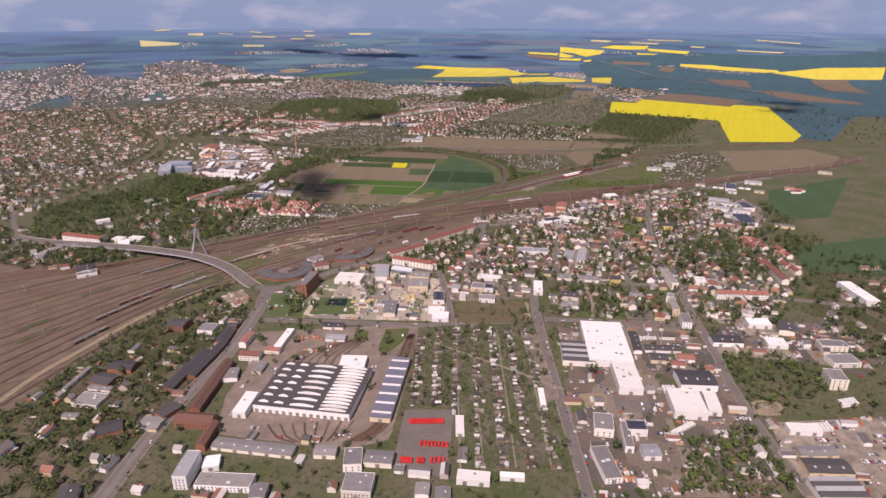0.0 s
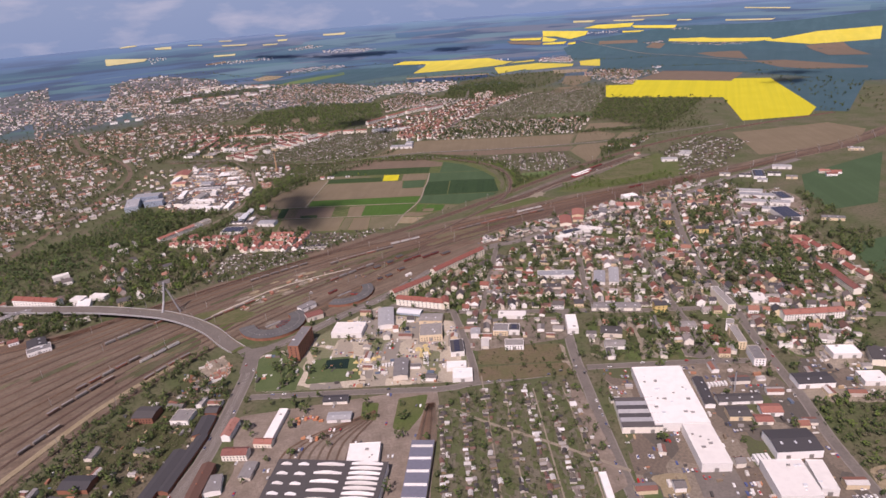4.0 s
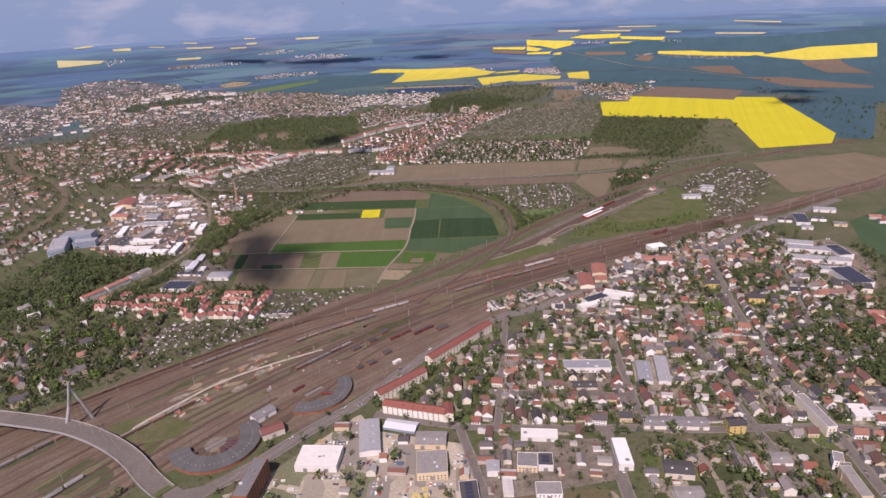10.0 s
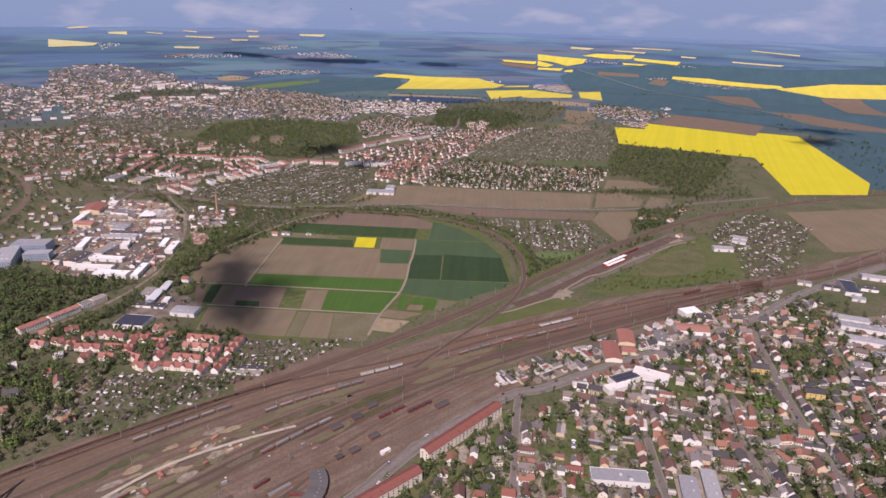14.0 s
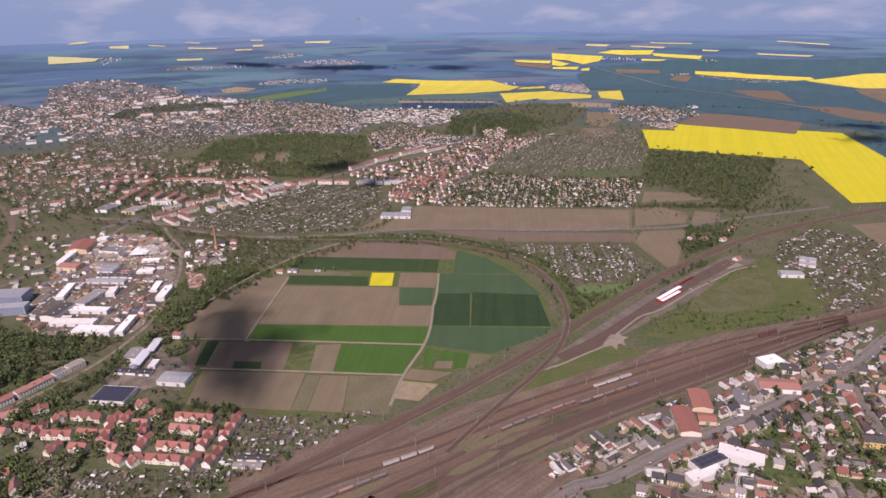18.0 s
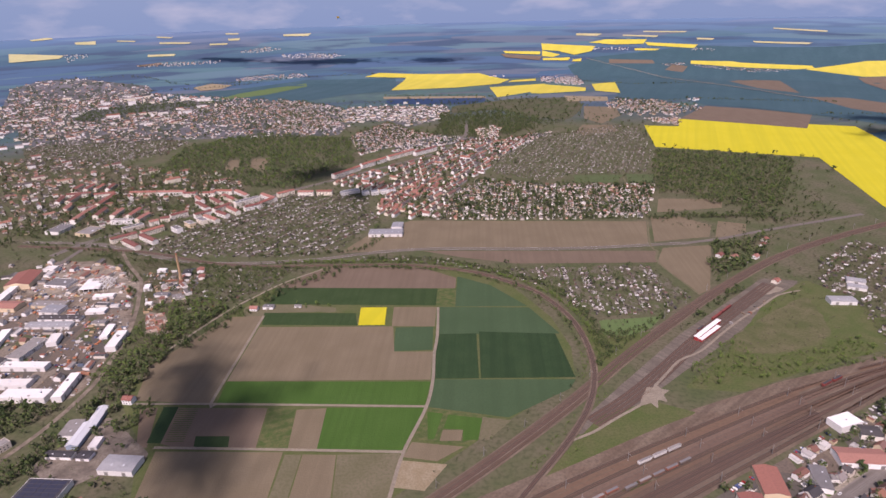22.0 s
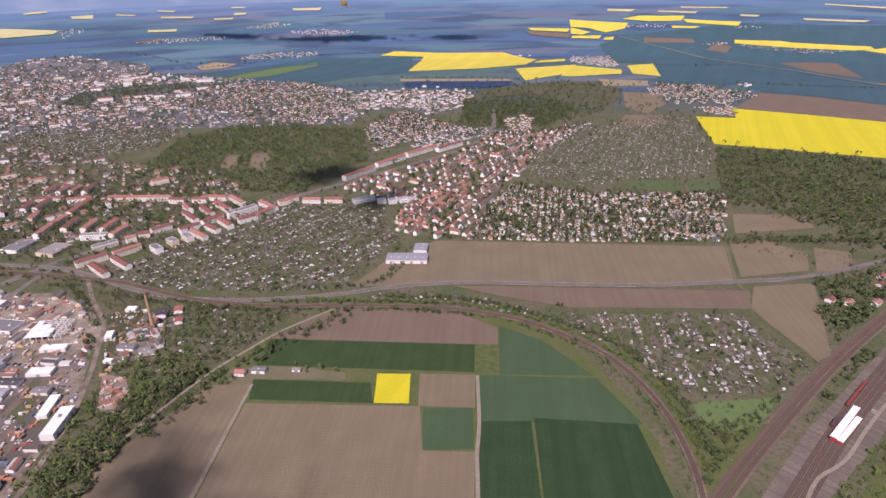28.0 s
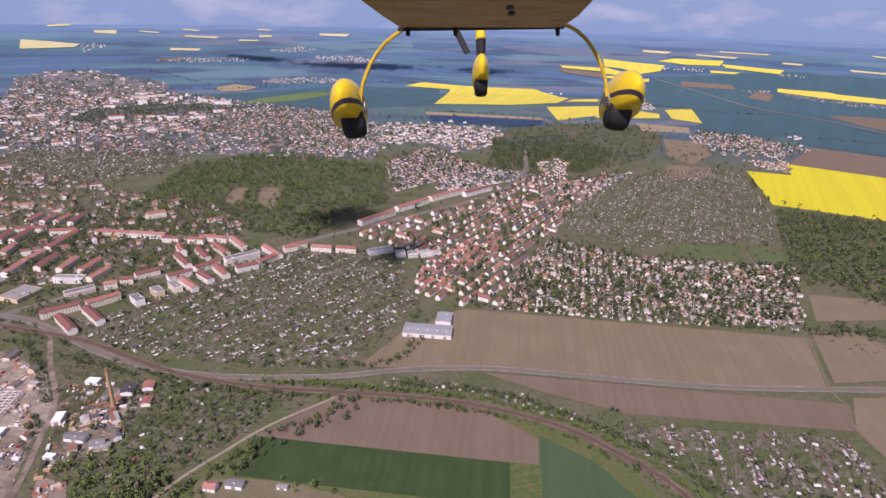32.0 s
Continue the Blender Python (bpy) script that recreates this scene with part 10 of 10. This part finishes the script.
for poly, gap, mats_ in (([(-522, 4196), (-396, 4252), (-155, 4258), (-141, 4209), (-312, 4176), (-492, 4163)], 15, WM), ([(-1013, 4368), (-895, 4426), (-606, 4469), (-602, 4432), (-860, 4379)], 17, WM),
                         ([(-562, 4578), (-396, 4659), (-291, 4627), (-391, 4577)], 16, WM), ([(-303, 4546), (-41, 4553), (75, 4495), (-42, 4476), (-272, 4499)], 16, PALE_MIX),
                         ([(1025, 3944), (1196, 3888), (1131, 3606), (1064, 3626), (974, 3794)], 18, WM), ([(1022, 3130), (1223, 3132), (1239, 2963), (1172, 2837), (1111, 2767), (1085, 2935), (973, 3004)], 17, HM),
                         ([(1008, 2793), (1126, 2762), (1071, 2644), (1015, 2694)], 14, HM), ([(1775, 3835), (1954, 3681), (2139, 3533), (2009, 3568), (1792, 3769)], 16, WM),
                         ([(1645, 3904), (1767, 3871), (1749, 3839), (1646, 3879)], 16, WM), ([(1893, 4048), (1987, 3959), (1977, 3941), (1876, 4017)], 15, PALE_MIX),
                         ([(-1381, 4469), (-1277, 4507), (-1269, 4475), (-1340, 4375)], 18, PALE_MIX), ([(1429, 4259), (1611, 4192), (1596, 4159), (1418, 4232)], 17, PALE_MIX)):
    gap *= 0.72
    quarter("housing_quarter", HF, poly, gap, gap * 1.3, 25, gap * 0.3, 0.75, mats_, "village houses far out on the plain", "houses", 0.4, 4, 0.5)
    grove("trees", FAR_TREES, poly, gap * 1.7, 0.6, "leaf_wood", "trees between the village houses", "trees", 0.5, 1.0)
for poly in ([(1342, 3099), (1434, 3108), (1391, 3026), (1326, 3056)], [(754, 4051), (877, 3998), (866, 3959), (742, 4005)], [(34, 3293), (286, 3373), (401, 3191), (366, 3005), (133, 3020), (46, 3087)]):
    quarter("trade_quarter", BT, poly, 34, 30, 12, 7, 0.6, PALE_MIX, "pale halls of a trade estate on the plain", "halls", 0.4, 10, 0.52)
for poly, keep in (([(-1194, 3383), (-957, 3284), (-599, 3465), (-306, 3565), (24, 2963), (-12, 2805), (-520, 2889), (-981, 2919)], 0.5), ([(-1785, 3715), (-1657, 3785), (-1458, 3755), (-1129, 3347), (-1108, 2962), (-1181, 2689), (-1179, 2449)], 0.4)):
    quarter("housing_quarter", HF, poly, 18, 23, 24, 6, keep, HM, "small houses of the spread-out far town", "houses", 0.4, 5, 0.62)
    quarter("apartment_quarter", BT, poly, 60, 66, 24, 16, 0.35, PALE_MIX, "pale apartment rows of the far town", "apartment houses", 0.4, 14, 0.5)
    grove("trees", FAR_TREES, poly, 23, 0.55, "leaf_wood", "trees between the far houses", "trees", 0.6, 1.2)
grove("wood", FAR_TREES, TREE_GAP, 12, 0.8, "leaf_wood", "green belt between the far quarters", "wood", 0.7, 1.3)
for line in ([(-1400, 4130), (-1000, 4230), (-700, 4120), (-300, 4180)], [(-900, 4020), (-560, 4075), (-200, 4190), (300, 4200)], [(1150, 3720), (1330, 3560), (1600, 3480)], [(1340, 3120), (1520, 3010), (1800, 2860)], [(620, 3420), (640, 3360), (600, 3290), (300, 3240)], [(190, 3560), (420, 3490), (620, 3430)], [(1560, 2690), (1760, 2620), (1850, 2560)]):
    belt("tree_belt", FAR_TREES, line, -9, 9, 11, 0.7, "leaf", "row of trees between the far fields", 0.5, 1.1)
bm = bmesh.new()
far_road = smooth([(1335, 4136), (1505, 3845), (1611, 3556), (1696, 3308), (1744, 3067), (1783, 2939)], 25)
ribbon(bm, np.c_[far_road, [rise(x, y) + 3.2 for x, y in far_road]], 4.5, -4.5, 0)
tagged(new("road", mesh_of("road", bm, M["path"])), "pale straight road across the plain", "road", kind="structure")

# hedges, shrubs and single trees on all the open ground between
TRIAL = [(-44, 1774), (153, 1727), (229, 1636), (257, 1530), (255, 1450), (236, 1383), (136, 1325), (15, 1245), (-25, 1225), (-213, 1273), (-227, 1365), (-266, 1440), (-257, 1520), (-148, 1682)]
PLOUGHED = [(118, 1957), (560, 1850), (640, 1740), (480, 1660), (259, 1711), (-22, 1822)]
OPEN = (YARD, TRADE_SOUTH, TRADE_EAST, TRADE_EAST2, DEPOT_YARD, WORKS6, VAN_LOT, TRIAL, PLOUGHED, YARD_WEST, STATION, [(-130, 902), (-24, 1020), (52, 1105), (150, 1140), (204, 1113), (156, 1101), (54, 1034), (-20, 963), (-84, 917)], [(560, 1850), (640, 1740), (600, 1640), (480, 1545), (450, 1660)], [(556, 1858), (780, 1800), (720, 1900), (640, 1990)], [(748, 1051), (752, 1154), (849, 1318), (1190, 1369), (914, 1020)], [(673, 940), (880, 977), (749, 812), (645, 844)], [(952, 1699), (1175, 1685), (1013, 1507), (876, 1455)])
NEAR = [(-480, 360), (640, 360), (760, 900), (720, 1300), (-300, 1000), (-480, 700)]
BEYOND = [(-640, 1000), (-300, 1080), (300, 1380), (900, 1640), (900, 2100), (300, 2300), (-300, 2500), (-700, 2400)]
FAR_OPEN = [(-1400, 2000), (-640, 1900), (-300, 2450), (500, 2300), (900, 2000), (1500, 1700), (2000, 2200), (1500, 3000), (700, 3400), (-600, 3500), (-1800, 3400)]
RAPE = [(1081, 2794), (1563, 2492), (1308, 1883), (1217, 1788), (1027, 1803), (1178, 2187), (860, 2413), (904, 2541)]
grove("shrubs", BUSHES, NEAR, 6.5, 0.42, "leaf_grey", "scattered bare shrubs and rough growth", "shrubs", 0.6, 1.3, avoid=OPEN)
grove("shrubs", BUSHES, NEAR, 7.5, 0.4, "leaf", "scattered green shrubs", "shrubs", 0.7, 1.6, avoid=OPEN)
grove("trees", TREES, NEAR, 14, 0.5, "leaf", "single trees in fresh leaf", "trees", 0.5, 1.0, avoid=OPEN)
grove("shrubs", BUSHES, BEYOND, 9, 0.35, "leaf_grey", "scattered shrubs and rough growth", "shrubs", 0.8, 1.7, avoid=OPEN)
grove("trees", FAR_TREES, BEYOND, 19, 0.45, "leaf", "single trees and hedges", "trees", 0.5, 1.0, avoid=OPEN)
PLAIN = [(1206, 4060), (1379, 4135), (1904, 4068), (2433, 3718), (2850, 3501), (2900, 2900), (2500, 2050), (1727, 2238), (1600, 2600), (1457, 2834), (1335, 2957), (1333, 3100), (1112, 3164), (1137, 3281), (1265, 3597), (1160, 3734)]
FAR_SOIL = [(1113, 2741), (1324, 2940), (1451, 2826), (1553, 2677), (1560, 2480), (1393, 2494), (1249, 2628)]
grove("trees", FAR_TREES, FAR_OPEN, 30, 0.5, "leaf", "distant trees and hedges", "trees", 0.7, 1.4, avoid=(RAPE, PLOUGHED, PLAIN, FAR_SOIL))
WEDGE = [(421, 1433), (460, 1456), (462, 1428), (458, 1377), (613, 1402), (609, 1352), (496, 1340), (356, 1345), (367, 1392)]
grove("scrub", TREES, WEDGE, 8.5, 0.6, "leaf_fresh", "green shrubs between the lines", "shrubs", 0.35, 0.8)
grove("scrub", BUSHES, WEDGE, 4, 0.55, "leaf_fresh", "bright green shrubs between the lines", "shrubs", 0.8, 1.5)
grove("scrub", BUSHES, [(346, 1398), (495, 1486), (637, 1528), (644, 1495), (597, 1404), (479, 1357), (358, 1340)], 7, 0.4, "leaf_grey", "low rough growth on the railway meadow", "shrubs")
grove("scrub", TREES, [(236, 1344), (275, 1420), (285, 1500), (330, 1470), (400, 1500), (300, 1410)], 5, 0.75, "leaf", "shrubs inside the railway curve", "shrubs", 0.35, 0.75)
grove("scrub", BUSHES, [(236, 1344), (275, 1420), (285, 1500), (330, 1470), (400, 1500), (300, 1410)], 4.5, 0.7, "leaf_fresh", "bright shrubs inside the railway curve", "shrubs", 0.7, 1.4)
grove("wood", FAR_TREES, [(839, 2043), (1010, 2095), (996, 1945), (919, 1788), (783, 1758), (733, 1839)], 12, 0.6, "leaf", "loose wood on the heath", "wood", 0.5, 1.1)
grove("trees", TREES, [(-300, 1350), (-215, 1420), (-235, 1440), (-330, 1370), (-400, 1300), (-380, 1290)], 8, 0.7, "leaf", "trees round the institute", "trees", 0.6, 1.1)
grove("trees", TREES, [(-44, 1640), (-100, 1650), (-100, 1640), (-60, 1618), (-36, 1612)], 10, 0.6, "leaf_fresh", "trees by the trial field huts", "trees", 0.4, 0.9)
belt("tree_belt", TREES, [(285, 1480), (286, 1540), (265, 1605), (228, 1656), (187, 1699), (136, 1730), (78, 1752), (10, 1768), (-60, 1784), (-140, 1800)], -2, -9, 4.5, 0.85, "leaf_fresh", "bright shrubs on the outer bank of the railway curve", 0.35, 0.7)
belt("tree_belt", TREES, [(268, 1450), (272, 1520), (256, 1596), (220, 1646), (178, 1688), (130, 1718), (76, 1740), (18, 1754)], -1, 6, 5, 0.75, "leaf", "shrubs on the inner bank of the railway curve", 0.3, 0.6)

# ---- cumulus clouds, high over the land, whose shadows lie on the fields ----
M["cloud"], cn_, cl_, cs_ = nodes_of("white_cloud", 1.0)
cs_.inputs["Base Color"].default_value = (0.85, 0.85, 0.87, 1)


def cloud(gx, gy, rx, ry, turn, seed, n=70, height=2200.0, puff=(4, 9), gz=0.0):
    """A thin, ragged cloud whose shadow falls round (gx, gy) on ground of height gz; it frays towards its edge."""
    q = np.random.default_rng(seed)
    k = (height - gz) / sun_from.z
    ob = base("cumulus_cloud", gx + sun_from.x * k, gy + sun_from.y * k, height, turn, "ragged white cumulus cloud high in the sky", "cloud")
    ico = bmesh.new()
    bmesh.ops.create_icosphere(ico, subdivisions=1, radius=1)
    ico.verts.index_update()
    iv, jf = np.array([v.co for v in ico.verts]), np.array([[v.index for v in f.verts] for f in ico.faces])
    ico.free()
    a, r = q.uniform(0, 2 * np.pi, n), np.abs(q.normal(0, 0.55, n))
    c = np.stack([rx * r * np.cos(a), ry * r * np.sin(a), q.uniform(0, 16, n)], 1)
    size = q.uniform(*puff, n)[:, None] * q.uniform(0.8, 1.4, (n, 3)) * (1, 1, 0.6)
    verts = (iv[None] * size[:, None] + c[:, None]).reshape(-1, 3)
    part("puffs_of_vapour", np_mesh("puffs_of_vapour", verts, (jf[None] + np.arange(n)[:, None, None] * len(iv)).reshape(-1, 3), None, [M["cloud"]]), None, ob)


cloud(-196, 1455, 50, 105, 6, 1, 420, puff=(3, 6))
cloud(-172, 1390, 100, 55, 22, 2, 420, puff=(3, 6))
cloud(-170, 1330, 45, 70, 10, 9, 260, puff=(3, 6))
cloud(-60, 2350, 85, 60, 20, 3, 260)
cloud(40, 2165, 60, 34, 30, 4, 120)
cloud(1560, 2380, 110, 70, 20, 5, 240)
cloud(1690, 2560, 120, 60, -30, 15, 240)
cloud(-110, 4355, 330, 45, -4, 6, 520, puff=(7, 14), gz=165)
cloud(-590, 4405, 150, 32, -10, 7, 260, puff=(6, 12), gz=190)
cloud(510, 4290, 120, 40, -15, 10, 260, puff=(6, 12), gz=140)

# ---- the light aircraft, where it flies as the shot ends ----
M["fairing"] = by_object("yellow_gelcoat", [(0.78, 0.56, 0.015)], 0.22, 0.06)
# fairing yellow darkened: the underside's shade is in the colour, with dirt
M["belly"] = by_object("belly_yellow_shade_painted", [(0.33, 0.225, 0.03)], 0.4, 0.45, grain=0.25)
# leg yellow: worn, and its tone lowered to paint in shade
M["leg_paint"] = by_object("worn_yellow_shade_painted", [(0.50, 0.35, 0.02)], 0.4, 0.4, grain=0.1)
M["rubber"] = by_object("black_rubber", [(0.018, 0.018, 0.02)], 0.7, 0.3)
M["stripe"] = by_object("dark_stripe", [(0.05, 0.035, 0.05)], 0.4, 0.1)
plane = base("light_aircraft", 0, 0, 0, 0, "underside of a yellow light aircraft with faired wheels", "aircraft")
plane.matrix_basis = AIRCRAFT


def cam_point(px, py, depth):
    """A point of the aircraft, ahead of the tail: side, height and distance."""
    return Vector(((px - 784) / 1100.0 * depth, (441 - py) / 1100.0 * depth, -depth))


def lofted(bm, rings):
    vs = [[bm.verts.new(p) for p in r] for r in rings]
    n = len(vs[0])
    for a, b in zip(vs, vs[1:]):
        for i in range(n):
            bm.faces.new((a[i], a[(i + 1) % n], b[(i + 1) % n], b[i]))
    bm.faces.new(vs[0][::-1])
    bm.faces.new(vs[-1])


# belly: a shallow tub whose floor runs forward from above the eye
bm = bmesh.new()
rings = []
for px0, px1, py, d in ((560, 1128, -60, 2.45), (636, 1053, 2, 3.0), (672, 1028, 28, 3.5), (704, 998, 48, 4.1), (712, 990, 50, 4.2)):
    a, b = cam_point(px0, py, d), cam_point(px1, py, d)
    w = b.x - a.x
    up_ = Vector((0, 0.72, 0.30))
    rings.append([a + Vector((0.012 * w, 0, 0)), b - Vector((0.012 * w, 0, 0)), b + up_ * 0.12, b + up_ * 0.9 + Vector((0.05, 0, 0)), a + up_ * 0.9 - Vector((0.05, 0, 0)), a + up_ * 0.12])
lofted(bm, rings)
bmesh.ops.recalc_face_normals(bm, faces=bm.faces[:])
belly = part("fuselage_belly", bm, M["belly"], plane, "yellow belly panel, underside shade put into its colour")
bm = bmesh.new()
beam(bm, cam_point(704, 52, 4.18), cam_point(998, 48, 4.18), 0.014, 0.014, 8)
part("panel_edge", bm, M["stripe"], belly)
for px, py, d in ((903, 12, 3.15), (905, 22, 3.3)):
    bm = bmesh.new()
    p = cam_point(px, py, d)
    beam(bm, p, p + Vector((0, -0.012, 0)), 0.02, 0.02, 8)
    part("drain", bm, M["stripe"], belly)
for px in (722, 806, 987):
    bm = bmesh.new()
    p = cam_point(px, 50, 4.15)
    beam(bm, p, p + Vector((0, -0.05, 0)), 0.018, 0.012, 8)
    part("breather_pipe", bm, M["rubber"], belly)


def curved_leg(pts, r):
    ln = smooth([tuple(p) for p in pts], 0.06)
    bm = bmesh.new()
    rings = []
    for i, p in enumerate(ln):
        t = Vector(ln[min(i + 1, len(ln) - 1)] - ln[max(i - 1, 0)]).to_track_quat("Z", "Y")
        rings.append([Vector(p) + t @ Vector((r * math.cos(a), r * math.sin(a), 0)) for a in (2 * math.pi * k / 8 for k in range(8))])
    lofted(bm, rings)
    return bm


def fairing(px, py, depth, wide, tall, long, lean):
    """A teardrop wheel fairing, seen from behind."""
    c = cam_point(px, py, depth)
    bm = bmesh.new()
    rings = []
    side = 0 if lean == 0 else 1 if lean > 0 else -1
    spine = ((0.42, 0.08), (0.36, 0.42), (0.24, 0.74), (0.05, 0.97), (-0.15, 1.0), (-0.35, 0.8), (-0.48, 0.4), (-0.52, 0.1))
    for j in range(15):
        k = j / 2
        (z, s), (z1, s1) = spine[int(k)], spine[min(int(k) + 1, 7)]
        z, s = z + (z1 - z) * (k % 1), s + (s1 - s) * (k % 1)
        ring_ = []
        for i in range(32):
            a = 2 * math.pi * i / 32
            y = math.sin(a) * tall * 0.5 * s
            y = max(y, -tall * 0.28)
            ring_.append(c + Vector((math.cos(a) * wide * 0.5 * s, y + (0.05 - 0.1 * k / 7) * tall, z * long)))
        rings.append(ring_)
    lofted(bm, rings)
    bmesh.ops.recalc_face_normals(bm, faces=bm.faces[:])
    slope = Vector((-side * 0.4, 1, 0)).normalized()
    for d in (-0.016, 0.016):
        bmesh.ops.bisect_plane(bm, geom=bm.verts[:] + bm.edges[:] + bm.faces[:], plane_co=c + Vector((0, -0.11 * tall + d, 0)), plane_no=slope)
    for f in bm.faces:
        f.smooth = True
        q = f.calc_center_median() - c
        f.material_index = 1 if side and abs(q.y + 0.11 * tall - side * 0.4 * q.x) < 0.016 else 0
    ob = part("wheel_fairing", mesh_of("wheel_fairing", bm, M["fairing"], M["stripe"]), None, plane, "glossy yellow wheel fairing with a dark stripe")
    bm = bmesh.new()
    q = c + Vector((lean * 0.8, -tall * (0.26 if side else 0.29), 0))
    turn_ = Matrix.Rotation(side * 0.16, 3, "Z")
    rad = 0.122 if side else 0.12
    half = 0.078 if side else 0.06
    rings = []
    for u, r_ in ((-1.0, 0.62), (-0.98, 0.8), (-0.8, 0.93), (-0.45, 0.99), (0, 1.0), (0.45, 0.99), (0.8, 0.93), (0.98, 0.8), (1.0, 0.62)):
        rings.append([q + turn_ @ Vector((u * half, math.cos(a) * rad * r_, math.sin(a) * rad * r_)) for a in (2 * math.pi * k / 28 for k in range(28))])
    lofted(bm, rings)
    bmesh.ops.recalc_face_normals(bm, faces=bm.faces[:])
    for f in bm.faces:
        f.smooth = True
    part("tyre", bm, M["rubber"], ob, "black rubber tyre")
    return ob, c


for px, py, lean, leg in ((616, 192, 0.05, ((712, 53), (678, 80), (655, 115), (642, 150), (638, 182))), (1103, 178, -0.05, ((984, 44), (1008, 47), (1036, 68), (1058, 102), (1071, 140), (1074, 172)))):
    ob, c = fairing(px, py - 2, 4.4, 0.25, 0.38, 0.85, lean)
    part("gear_leg", curved_leg([cam_point(x, y, 4.3) for x, y in leg], 0.014), M["leg_paint"], plane, "curved yellow undercarriage leg")
    bm = bmesh.new()
    e = cam_point(640 if px < 784 else 1078, 188 if px < 784 else 176, 4.38)
    beam(bm, e + Vector((-0.03, 0, 0)), e + Vector((0.03, 0, 0)), 0.055, 0.055, 14)
    part("brake_disc", bm, M["steel"], ob, "grey brake disc")
nose, c = fairing(851, 130, 6.0, 0.165, 0.36, 0.7, 0.0)
bm = bmesh.new()
beam(bm, cam_point(850, 52, 6.0), cam_point(851, 70, 6.0), 0.045, 0.05, 10)
part("nose_leg", bm, M["fairing"], plane, "yellow nose leg")
bm = bmesh.new()
beam(bm, cam_point(851, 68, 6.0), cam_point(851, 98, 6.0), 0.05, 0.042, 10)
part("rubber_boot", bm, M["rubber"], plane, "black rubber damper boot")
bm = bmesh.new()
v = [cam_point(*q) for q in ((800, 52, 6.6), (812, 52, 6.6), (832, 92, 6.6), (822, 96, 6.6))]
lofted(bm, [[p + Vector((0, 0, 0.01)) for p in v], [p - Vector((0, 0, 0.01)) for p in v]])
part("propeller_blade", bm, M["rubber"], plane, "dark propeller blade")
